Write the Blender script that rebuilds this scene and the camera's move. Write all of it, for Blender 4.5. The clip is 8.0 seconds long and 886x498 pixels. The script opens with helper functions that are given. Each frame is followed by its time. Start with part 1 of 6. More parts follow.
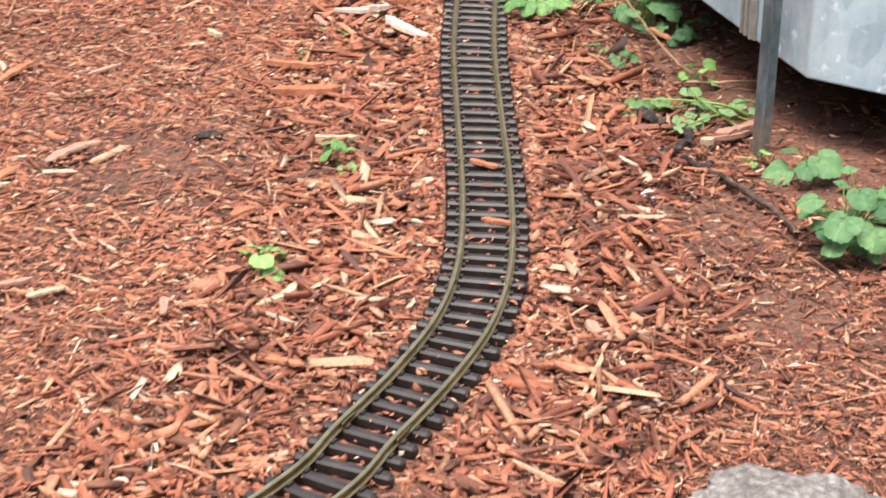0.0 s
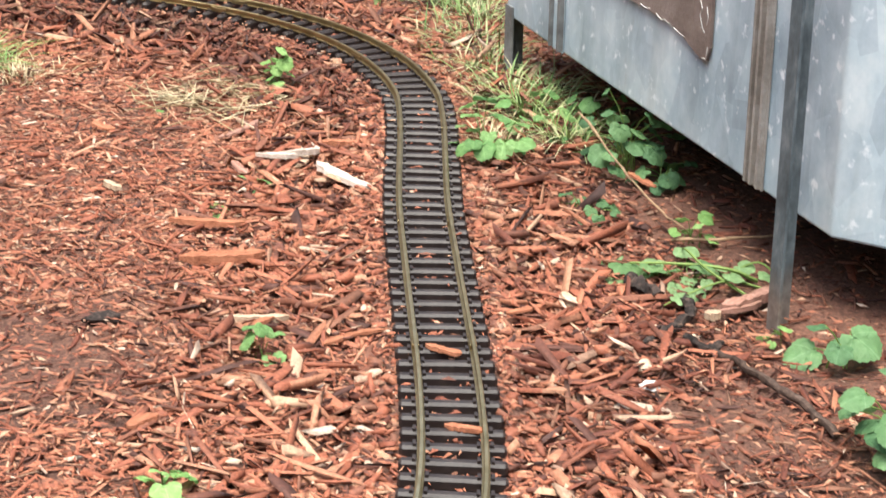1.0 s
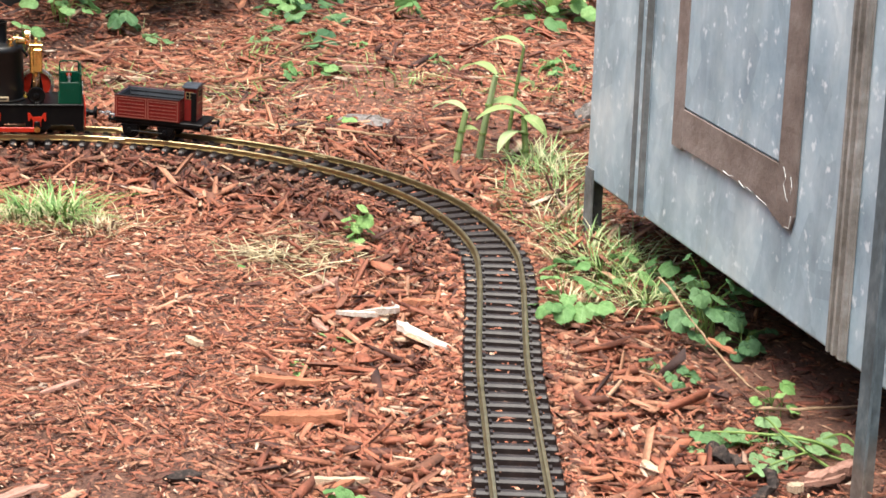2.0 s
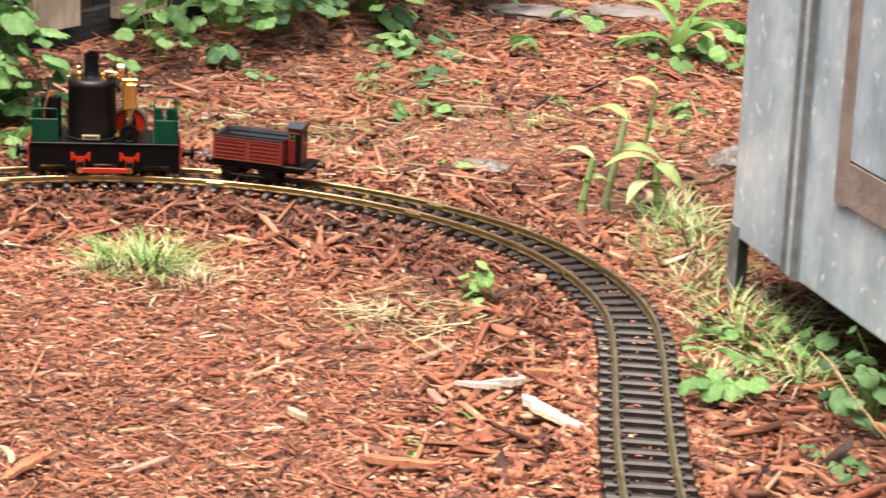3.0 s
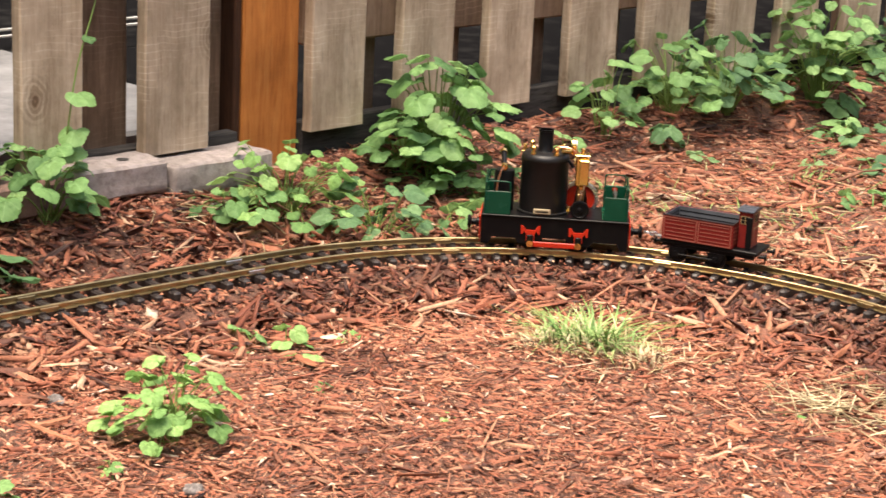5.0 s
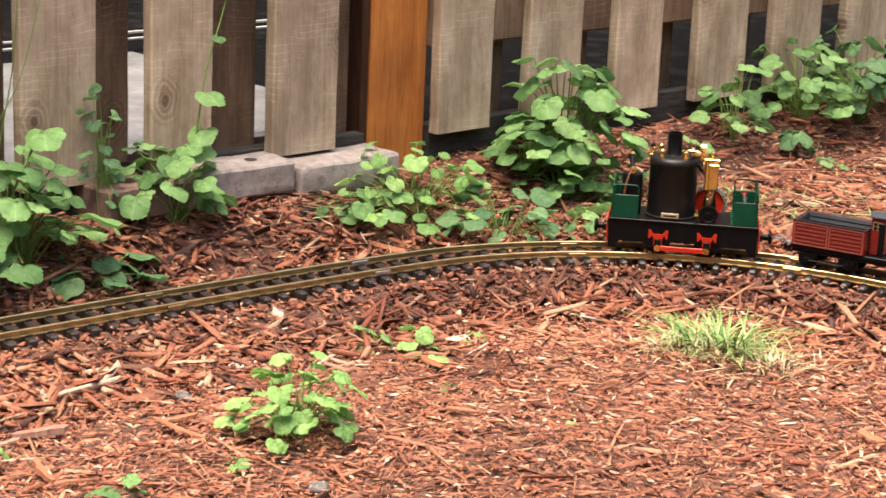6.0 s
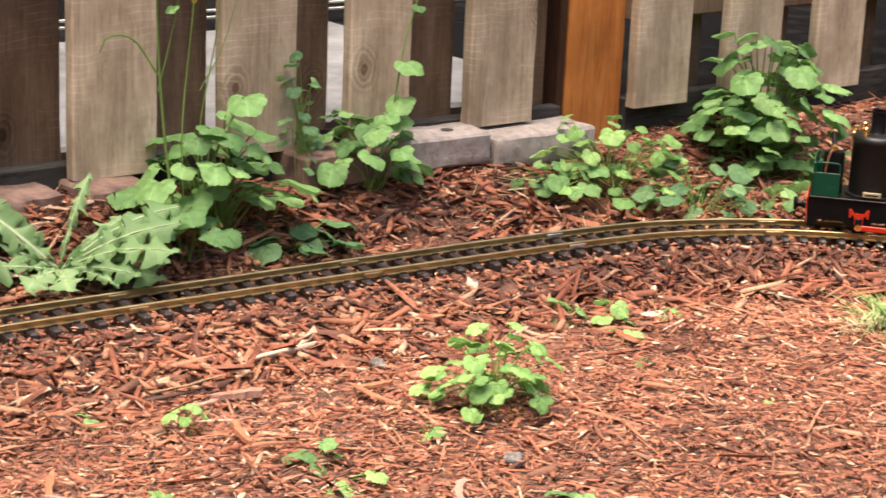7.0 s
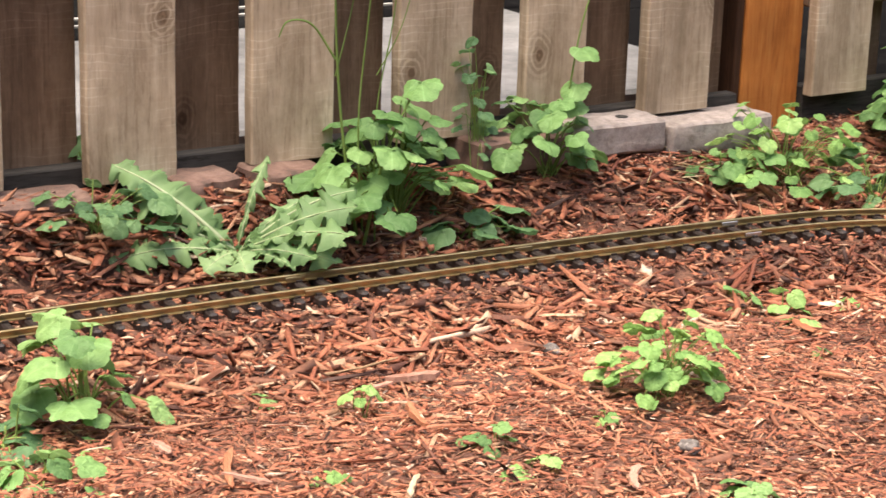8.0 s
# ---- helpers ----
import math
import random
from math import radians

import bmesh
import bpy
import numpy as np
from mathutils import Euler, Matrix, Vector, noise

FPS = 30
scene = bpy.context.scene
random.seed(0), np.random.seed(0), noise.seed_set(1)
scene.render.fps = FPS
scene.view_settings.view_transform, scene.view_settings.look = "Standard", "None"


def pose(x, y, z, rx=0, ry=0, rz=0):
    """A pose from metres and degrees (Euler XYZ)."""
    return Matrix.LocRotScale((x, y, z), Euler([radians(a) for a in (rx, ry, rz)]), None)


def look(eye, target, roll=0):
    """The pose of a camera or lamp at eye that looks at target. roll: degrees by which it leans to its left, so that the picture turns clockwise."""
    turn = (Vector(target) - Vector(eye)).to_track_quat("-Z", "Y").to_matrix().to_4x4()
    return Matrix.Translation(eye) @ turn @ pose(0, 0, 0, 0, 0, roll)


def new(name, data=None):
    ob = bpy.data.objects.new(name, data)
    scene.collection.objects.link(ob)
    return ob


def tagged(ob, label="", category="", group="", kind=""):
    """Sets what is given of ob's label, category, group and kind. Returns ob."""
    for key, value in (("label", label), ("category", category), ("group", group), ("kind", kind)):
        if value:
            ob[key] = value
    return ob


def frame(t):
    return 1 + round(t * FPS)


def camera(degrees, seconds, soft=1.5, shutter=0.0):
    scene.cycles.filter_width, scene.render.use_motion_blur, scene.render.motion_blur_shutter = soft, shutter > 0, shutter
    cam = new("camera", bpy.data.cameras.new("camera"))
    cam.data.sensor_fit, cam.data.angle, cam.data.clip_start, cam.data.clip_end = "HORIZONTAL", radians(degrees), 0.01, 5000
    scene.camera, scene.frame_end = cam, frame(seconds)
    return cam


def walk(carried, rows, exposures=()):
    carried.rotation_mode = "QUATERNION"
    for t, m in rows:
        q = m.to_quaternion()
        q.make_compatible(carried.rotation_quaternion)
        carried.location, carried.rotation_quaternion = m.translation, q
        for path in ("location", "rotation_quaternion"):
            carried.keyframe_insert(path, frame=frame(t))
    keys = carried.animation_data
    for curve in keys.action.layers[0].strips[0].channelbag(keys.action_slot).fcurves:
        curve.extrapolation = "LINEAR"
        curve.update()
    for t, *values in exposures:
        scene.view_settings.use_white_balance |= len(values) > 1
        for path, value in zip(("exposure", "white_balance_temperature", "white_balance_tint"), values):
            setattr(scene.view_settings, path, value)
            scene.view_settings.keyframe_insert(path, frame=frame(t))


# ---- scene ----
cam = camera(25.57, 8.0, soft=1.5, shutter=0.25)
PATH = [
    (0, (0.1264, -0.2311, 0.8532), (-0.1295, 1.5537, -0.0121), 2.50),
    (0.5, (0.0846, -0.0421, 0.7974), (-0.1054, 1.7773, -0.0110), 2.51),
    (1, (0.0410, 0.1622, 0.7486), (-0.1460, 2.0053, -0.0050), 2.68),
    (1.5, (0.0232, 0.1657, 0.7586), (-0.2031, 2.0349, 0.0842), 2.75),
    (1.7, (0.0213, 0.1614, 0.7633), (-0.2223, 2.0373, 0.1139), 2.82),
    (2.8, (0.0050, 0.1760, 0.7720), (-0.3145, 2.0640, 0.1893), 3.80),
    (3, (-0.0561, 0.3816, 0.7211), (-0.4141, 2.2592, 0.1325), 3.31),
    (3.5, (-0.0733, 0.3833, 0.7172), (-0.5503, 2.2424, 0.1548), 3.50),
    (4, (-0.0964, 0.3864, 0.7148), (-0.6621, 2.2269, 0.1737), 3.42),
    (4.5, (-0.1113, 0.3841, 0.7094), (-0.7814, 2.1930, 0.1814), 3.17),
    (5, (-0.1204, 0.3820, 0.7060), (-0.8766, 2.1571, 0.1795), 2.91),
    (5.2, (-0.1170, 0.3815, 0.7065), (-0.9045, 2.1430, 0.1808), 2.60),
    (6.3, (-0.1401, 0.3886, 0.6890), (-1.0447, 2.0918, 0.1592), 2.92),
    (6.5, (-0.1461, 0.3866, 0.6879), (-1.0825, 2.0698, 0.1496), 3.06),
    (7, (-0.1520, 0.3859, 0.6832), (-1.1753, 2.0130, 0.1304), 2.56),
    (7.5, (-0.1575, 0.3830, 0.6790), (-1.2607, 1.9555, 0.1222), 2.23),
    (8, (-0.1596, 0.3798, 0.6762), (-1.3193, 1.9071, 0.1085), 1.78),
]
walk(cam, [(t, look(eye, target, roll)) for t, eye, target, roll in PATH], [(0.0, 1.80, 6550, 6), (1.7, 1.82, 6450, 5), (3.0, 1.95, 7150, 9), (3.6, 1.98, 7550, 11), (8.0, 1.99, 7450, 12)])

# ---- world and sun: a bright overcast sky ----
world = bpy.data.worlds.new("overcast_sky")
scene.world = world
world.use_nodes = True
wn = world.node_tree.nodes
sky = wn.new("ShaderNodeTexSky")
sky.sky_type, sky.sun_disc = "NISHITA", False
sky.sun_elevation, sky.sun_rotation = radians(77), radians(198)
sky.dust_density, sky.air_density = 4.0, 1.0
world.node_tree.links.new(sky.outputs[0], wn["Background"].inputs[0])
wn["Background"].inputs[1].default_value = 0.14
sun_data = bpy.data.lights.new("sun", "SUN")
sun_data.energy, sun_data.angle, sun_data.color = 1.9, radians(40), (1.0, 0.95, 0.88)
sun = new("sun", sun_data)
sun.matrix_world = look((0, 0, 5), (0.35, 1.1, 0))


# ---- materials ----
class Nodes:
    """A principled material with a few shorthands for its nodes."""

    def __init__(self, name, rough=0.6, metal=0.0):
        self.mat = bpy.data.materials.new(name)
        self.mat.use_nodes = True
        self.tree = self.mat.node_tree
        self.bsdf = self.tree.nodes["Principled BSDF"]
        self.bsdf.inputs["Roughness"].default_value = rough
        self.bsdf.inputs["Metallic"].default_value = metal

    def node(self, kind, **values):
        n = self.tree.nodes.new(kind)
        for key, value in values.items():
            n.inputs[key].default_value = value
        return n

    def link(self, a, b):
        self.tree.links.new(a, b)

    def coords(self, scale=(1, 1, 1), space="Object"):
        tc, mp = self.node("ShaderNodeTexCoord"), self.node("ShaderNodeMapping")
        mp.inputs["Scale"].default_value = scale
        self.link(tc.outputs[space], mp.inputs[0])
        return mp.outputs[0]

    def noise(self, scale, detail=4.0, stretch=(1, 1, 1), rough=0.55):
        n = self.node("ShaderNodeTexNoise", Scale=scale, Detail=detail, Roughness=rough)
        self.link(self.coords(stretch), n.inputs["Vector"])
        return n.outputs["Fac"]

    def ramp(self, fac, stops):
        r = self.node("ShaderNodeValToRGB")
        while len(r.color_ramp.elements) < len(stops):
            r.color_ramp.elements.new(0.5)
        for e, (at, col) in zip(r.color_ramp.elements, stops):
            e.position, e.color = at, (*col, 1)
        self.link(fac, r.inputs[0])
        return r.outputs[0]

    def mix(self, fac, a, b, blend="MIX"):
        m = self.node("ShaderNodeMix")
        m.data_type, m.blend_type = "RGBA", blend
        for value, socket in ((fac, m.inputs[0]), (a, m.inputs[6]), (b, m.inputs[7])):
            if isinstance(value, (int, float)):
                socket.default_value = value
            elif isinstance(value, tuple):
                socket.default_value = (*value, 1)
            else:
                self.link(value, socket)
        return m.outputs[2]

    def color(self, value):
        if isinstance(value, tuple):
            self.bsdf.inputs["Base Color"].default_value = (*value, 1)
        else:
            self.link(value, self.bsdf.inputs["Base Color"])
        return self

    def rough(self, fac, low, high):
        m = self.node("ShaderNodeMapRange")
        m.inputs[3].default_value, m.inputs[4].default_value = low, high
        self.link(fac, m.inputs[0])
        self.link(m.outputs[0], self.bsdf.inputs["Roughness"])
        return self

    def bump(self, fac, strength, distance):
        b = self.node("ShaderNodeBump", Strength=strength, Distance=distance)
        self.link(fac, b.inputs["Height"])
        self.link(b.outputs[0], self.bsdf.inputs["Normal"])
        return self


def chip_material(name, darken=(1, 1, 1)):
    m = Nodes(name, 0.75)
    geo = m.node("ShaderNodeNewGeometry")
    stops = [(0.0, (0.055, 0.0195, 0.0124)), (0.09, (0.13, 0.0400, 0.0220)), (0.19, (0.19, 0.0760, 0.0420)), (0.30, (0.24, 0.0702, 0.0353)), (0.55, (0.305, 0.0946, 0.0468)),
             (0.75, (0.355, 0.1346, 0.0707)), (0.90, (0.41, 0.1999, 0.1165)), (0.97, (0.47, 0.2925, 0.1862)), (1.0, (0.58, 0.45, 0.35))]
    tone = m.ramp(geo.outputs["Random Per Island"], [(at, tuple(w * v for w, v in zip(darken, col))) for at, col in stops])
    grain = m.ramp(m.noise(300, 4, (1, 1, 1), 0.65), [(0.30, (0.58, 0.55, 0.53)), (0.5, (0.86, 0.86, 0.86)), (0.70, (1.12, 1.13, 1.14))])
    wide = m.ramp(m.noise(2.6, 5, (1, 1, 1), 0.65), [(0.30, (0.62, 0.61, 0.60)), (0.50, (0.95, 0.94, 0.93)), (0.70, (1.08, 1.11, 1.12))])
    m.color(m.mix(1.0, m.mix(1.0, tone, grain, "MULTIPLY"), wide, "MULTIPLY"))
    m.bump(m.noise(420, 3), 0.5, 0.001)
    return m.mat


def soil_material():
    m = Nodes("bark_soil", 0.9)
    fine = m.ramp(m.noise(210, 6, (1, 1, 1), 0.75), [(0.30, (0.045, 0.020, 0.013)), (0.48, (0.125, 0.056, 0.036)), (0.70, (0.23, 0.112, 0.072))])
    wide = m.ramp(m.noise(3.0, 4), [(0.35, (0.6, 0.58, 0.56)), (0.65, (1.05, 1.02, 1.0))])
    m.color(m.mix(1.0, fine, wide, "MULTIPLY"))
    m.bump(m.noise(120, 6, (1, 1, 1), 0.75), 0.9, 0.006)
    return m.mat


def wood_material(name, dark, mid, light, along=(14, 14, 1.1), knots=False, streak=0.75):
    """Weathered plank: grain drawn out along local z."""
    m = Nodes(name, 0.85)
    m.bsdf.inputs["Specular IOR Level"].default_value = 0.2
    oi = m.node("ShaderNodeObjectInfo")
    tc, mp = m.node("ShaderNodeTexCoord"), m.node("ShaderNodeMapping")
    mp.inputs["Scale"].default_value = along
    shift = m.node("ShaderNodeVectorMath")
    shift.operation = "SCALE"
    comb = m.node("ShaderNodeCombineXYZ")
    for k in range(3):
        m.link(oi.outputs["Random"], comb.inputs[k])
    m.link(comb.outputs[0], shift.inputs[0])
    shift.inputs["Scale"].default_value = 37.0
    m.link(tc.outputs["Object"], mp.inputs[0])
    m.link(shift.outputs[0], mp.inputs["Location"])
    n = m.node("ShaderNodeTexNoise", Scale=3.2, Detail=7.0, Roughness=0.62, Distortion=1.3)
    m.link(mp.outputs[0], n.inputs["Vector"])
    grain = m.ramp(n.outputs["Fac"], [(0.25, dark), (0.5, mid), (0.78, light)])
    fine = m.node("ShaderNodeTexNoise", Scale=22.0, Detail=4.0, Roughness=0.6)
    m.link(mp.outputs[0], fine.inputs["Vector"])
    stain = m.ramp(m.noise(7, 4), [(0.3, (0.66, 0.63, 0.60)), (0.62, (1.06, 1.05, 1.04))])
    tone = m.ramp(oi.outputs["Random"], [(0.0, (0.86, 0.84, 0.82)), (1.0, (1.1, 1.08, 1.06))])
    fleck = m.ramp(fine.outputs["Fac"], [(0.32, (0.72, 0.70, 0.68)), (0.6, (1.05, 1.05, 1.05))])
    c = m.mix(1.0, grain, stain, "MULTIPLY")
    c = m.mix(1.0, c, tone, "MULTIPLY")
    if knots:
        km = m.node("ShaderNodeMapping")
        km.inputs["Scale"].default_value = (9.0, 1.0, 6.4)
        m.link(tc.outputs["Object"], km.inputs[0])
        m.link(shift.outputs[0], km.inputs["Location"])
        vo = m.node("ShaderNodeTexVoronoi", Scale=1.0, Randomness=1.0)
        vo.voronoi_dimensions = "2D"
        face, flat = m.node("ShaderNodeSeparateXYZ"), m.node("ShaderNodeCombineXYZ")
        m.link(km.outputs[0], face.inputs[0])
        m.link(face.outputs[0], flat.inputs[0])
        m.link(face.outputs[2], flat.inputs[1])
        m.link(flat.outputs[0], vo.inputs["Vector"])
        rings = m.node("ShaderNodeMath")
        rings.operation = "MULTIPLY"
        rings.inputs[1].default_value = 105.0
        uneven = m.node("ShaderNodeMath")
        uneven.operation, uneven.inputs[1].default_value = "MULTIPLY_ADD", 0.13
        m.link(m.noise(38, 3), uneven.inputs[0])
        m.link(vo.outputs["Distance"], uneven.inputs[2])
        m.link(uneven.outputs[0], rings.inputs[0])
        wave = m.node("ShaderNodeMath")
        wave.operation = "SINE"
        m.link(rings.outputs[0], wave.inputs[0])
        ring_col = m.ramp(wave.outputs[0], [(0.0, (0.46, 0.40, 0.35)), (0.6, (1.04, 1.04, 1.04))])
        pick = m.node("ShaderNodeSeparateXYZ")
        m.link(vo.outputs["Color"], pick.inputs[0])
        some = m.ramp(pick.outputs[0], [(0.60, (0, 0, 0)), (0.62, (1, 1, 1))])
        near = m.mix(1.0, m.ramp(vo.outputs["Distance"], [(0.12, (1, 1, 1)), (0.27, (0, 0, 0))]), some, "MULTIPLY")
        core = m.ramp(vo.outputs["Distance"], [(0.035, (0.50, 0.43, 0.38)), (0.10, (1, 1, 1))])
        c = m.mix(near, c, m.mix(0.5, c, ring_col, "MULTIPLY"))
        c = m.mix(some, c, m.mix(1.0, c, core, "MULTIPLY"))
        # curved saw marks: thin pale scores that come and go across the board
        wave_map = m.node("ShaderNodeMapping")
        m.link(tc.outputs["Object"], wave_map.inputs[0])
        m.link(shift.outputs[0], wave_map.inputs["Location"])
        scores = m.node("ShaderNodeTexWave", Scale=33.0, Distortion=9.0, Detail=5.0)
        scores.inputs["Detail Scale"].default_value = 0.35
        scores.bands_direction = "Z"
        m.link(wave_map.outputs[0], scores.inputs["Vector"])
        thin = m.ramp(scores.outputs["Fac"], [(0.88, (0, 0, 0)), (0.99, (1, 1, 1))])
        where = m.ramp(m.noise(14, 4), [(0.48, (0, 0, 0)), (0.68, (0.40, 0.40, 0.40))])
        c = m.mix(m.mix(1.0, thin, where, "MULTIPLY"), c, tuple(min(1.0, 1.25 * v) for v in light))
        blot = m.ramp(m.noise(17, 6, (1, 1, 0.6), 0.72), [(0.36, (0.66, 0.64, 0.61)), (0.58, (1.04, 1.04, 1.04))])
        c = m.mix(0.85, c, blot, "MULTIPLY")
    split = m.node("ShaderNodeTexNoise", Scale=11.0, Detail=5.0, Roughness=0.7)
    m.link(mp.outputs[0], split.inputs["Vector"])
    cracks = m.ramp(split.outputs["Fac"], [(0.36, (0.50, 0.47, 0.44)), (0.45, (1, 1, 1)), (0.62, (1, 1, 1)), (0.72, (1.16, 1.15, 1.14))])
    c = m.mix(streak, c, cracks, "MULTIPLY")
    m.color(m.mix(streak, c, fleck, "MULTIPLY"))
    # rough-sawn relief: fine ridges across the board
    saw = m.noise(9, 3, (1, 1, 34), 0.5)
    m.bump(m.mix(0.35, fine.outputs["Fac"], saw), 0.35, 0.0016)
    return m.mat


def metal_material(name, base, dull, rough_low, rough_high, scale=60, metal=1.0, relief=0.0):
    m = Nodes(name, 0.4, metal)
    n = m.noise(scale, 5)
    m.color(m.ramp(n, [(0.3, dull), (0.65, base)]))
    m.rough(m.noise(scale * 2.3, 3), rough_low, rough_high)
    if relief:
        m.bump(m.noise(scale * 4, 3), relief, 0.0006)
    return m.mat


def paint_material(name, base, worn, rough=0.35, scale=90, gloss=0.3):
    m = Nodes(name, rough)
    m.color(m.ramp(m.noise(scale, 5), [(0.25, worn), (0.5, base)]))
    m.rough(m.noise(scale * 1.7, 4), rough * 0.8, min(1, rough * 1.5))
    m.bsdf.inputs["Specular IOR Level"].default_value = gloss
    return m.mat


def zinc_material():
    m = Nodes("galvanised_zinc", 0.5, 0.12)
    spangle = m.node("ShaderNodeTexVoronoi", Scale=34.0)
    m.link(m.coords((1, 1, 0.55)), spangle.inputs["Vector"])
    base = m.ramp(m.noise(11, 8, (1, 1, 0.7), 0.68), [(0.28, (0.25, 0.33, 0.385)), (0.48, (0.385, 0.48, 0.54)), (0.62, (0.50, 0.585, 0.63)), (0.76, (0.66, 0.72, 0.745))])
    flecks = m.ramp(m.noise(75, 3, (1, 1, 0.8)), [(0.61, (0, 0, 0)), (0.70, (0.85, 0.85, 0.85))])
    bw = m.node("ShaderNodeRGBToBW")
    m.link(spangle.outputs["Color"], bw.inputs[0])
    c = m.mix(0.22, base, m.ramp(bw.outputs[0], [(0.2, (0.30, 0.30, 0.30)), (0.8, (0.72, 0.72, 0.72))]), "OVERLAY")
    streak = m.ramp(m.noise(16, 5, (1, 1, 0.06), 0.7), [(0.40, (0.62, 0.60, 0.57)), (0.55, (1.0, 1.0, 1.0))])
    c = m.mix(0.3, c, streak, "MULTIPLY")
    cloud = m.ramp(m.noise(4.5, 5, (1, 1, 0.8), 0.6), [(0.34, (0.70, 0.74, 0.78)), (0.62, (1.10, 1.08, 1.06))])
    c = m.mix(0.8, c, cloud, "MULTIPLY")
    c = m.mix(flecks, c, (0.70, 0.75, 0.78))
    stain = m.ramp(m.noise(7, 6, (1, 1, 0.3), 0.75), [(0.60, (0, 0, 0)), (0.76, (0.55, 0.55, 0.55))])
    c = m.mix(stain, c, (0.30, 0.25, 0.19))
    m.color(c)
    m.rough(m.noise(20, 4), 0.38, 0.65)
    m.bump(m.noise(5, 3), 0.25, 0.01)
    return m.mat


def angle_material():
    """Dark galvanised angle iron, its foot caked with dry mud."""
    m = Nodes("grey_angle_iron", 0.55, 0.3)
    c = m.ramp(m.noise(70, 5, (1, 1, 0.5), 0.65), [(0.30, (0.055, 0.072, 0.080)), (0.52, (0.105, 0.135, 0.150)), (0.72, (0.20, 0.235, 0.25))])
    sep, edge = m.node("ShaderNodeSeparateXYZ"), m.node("ShaderNodeMath")
    m.link(m.coords(), sep.inputs[0])
    edge.operation = "MULTIPLY_ADD"
    edge.inputs[1].default_value = 0.03
    m.link(m.noise(40, 4), edge.inputs[0])
    m.link(sep.outputs[2], edge.inputs[2])
    mud = m.ramp(edge.outputs[0], [(0.045, (0.8, 0.8, 0.8)), (0.085, (0, 0, 0))])
    m.color(m.mix(mud, c, m.ramp(m.noise(90, 5), [(0.3, (0.13, 0.092, 0.07)), (0.7, (0.30, 0.25, 0.21))])))
    m.rough(m.noise(30, 3), 0.45, 0.75)
    return m.mat


def island_material(name, stops, rough=0.7, scale=200):
    m = Nodes(name, rough)
    geo = m.node("ShaderNodeNewGeometry")
    tone = m.ramp(geo.outputs["Random Per Island"], stops)
    m.color(m.mix(0.6, tone, m.ramp(m.noise(scale, 3), [(0.3, (0.7, 0.7, 0.7)), (0.7, (1.1, 1.1, 1.1))]), "MULTIPLY"))
    return m.mat


def stone_material(name, dark, mid, light, scale=40):
    m = Nodes(name, 0.88)
    a = m.ramp(m.noise(scale, 6, (1, 1, 1), 0.7), [(0.3, dark), (0.5, mid), (0.72, light)])
    b = m.ramp(m.noise(scale * 0.2, 4), [(0.35, (0.75, 0.74, 0.72)), (0.65, (1.06, 1.05, 1.05))])
    m.color(m.mix(1.0, a, b, "MULTIPLY"))
    m.bump(m.noise(scale * 3, 5, (1, 1, 1), 0.7), 0.6, 0.003)
    return m.mat


# the second bark colour paints shade as well as damp into the chips
M_CHIP, M_DAMP_SHADE, M_SOIL, M_ZINC = chip_material("shredded_bark"), chip_material("damp_shaded_bark", (0.52, 0.43, 0.40)), soil_material(), zinc_material()
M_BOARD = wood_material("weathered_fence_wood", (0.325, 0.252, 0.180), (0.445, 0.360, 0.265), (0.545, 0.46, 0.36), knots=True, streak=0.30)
# darker copy of the fence wood, with the shade behind the boards painted in
M_BOARD_SHADED = wood_material("shaded_fence_wood", (0.142, 0.090, 0.060), (0.213, 0.142, 0.095), (0.283, 0.202, 0.142), knots=True, streak=0.35)
M_POST = wood_material("stained_post_wood", (0.26, 0.085, 0.02), (0.46, 0.165, 0.04), (0.58, 0.25, 0.075), streak=0.3)
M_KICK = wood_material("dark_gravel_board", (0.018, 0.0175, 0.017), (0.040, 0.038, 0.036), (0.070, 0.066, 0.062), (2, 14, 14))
# dark brown that paints the shade on the post's side
M_POST_SHADE = wood_material("post_side_shade", (0.02, 0.009, 0.005), (0.045, 0.020, 0.010), (0.085, 0.038, 0.018))
M_RUST = stone_material("rusted_strip", (0.12, 0.088, 0.075), (0.205, 0.158, 0.138), (0.29, 0.238, 0.215), 18)
M_SEAM = stone_material("seam_grime", (0.13, 0.116, 0.100), (0.255, 0.232, 0.208), (0.40, 0.385, 0.365), 26)
# dark grey that paints the zinc seam's fold shadow; also colours one leg
M_FOLD = stone_material("fold_shadow_and_leg_grey", (0.085, 0.085, 0.082), (0.155, 0.160, 0.160), (0.25, 0.265, 0.27), 26)
M_ANGLE = angle_material()
M_BRASS_RAIL = metal_material("tarnished_brass_rail", (0.52, 0.42, 0.235), (0.35, 0.27, 0.135), 0.26, 0.48, 45, 1.0)
M_SLEEPER = paint_material("brown_black_plastic", (0.020, 0.0148, 0.0138), (0.038, 0.028, 0.025), 0.42, 120, 0.38)
M_CONCRETE = stone_material("grey_concrete", (0.17, 0.140, 0.125), (0.285, 0.245, 0.225), (0.38, 0.335, 0.31), 60)
M_BRICK = stone_material("dirty_red_brick", (0.045, 0.034, 0.028), (0.15, 0.088, 0.068), (0.24, 0.155, 0.125), 28)
M_SLAB = stone_material("worn_stepping_stone", (0.095, 0.080, 0.074), (0.16, 0.138, 0.128), (0.225, 0.198, 0.185), 50)
M_STONE = stone_material("grey_field_stone", (0.05, 0.043, 0.040), (0.145, 0.128, 0.120), (0.33, 0.31, 0.295), 130)


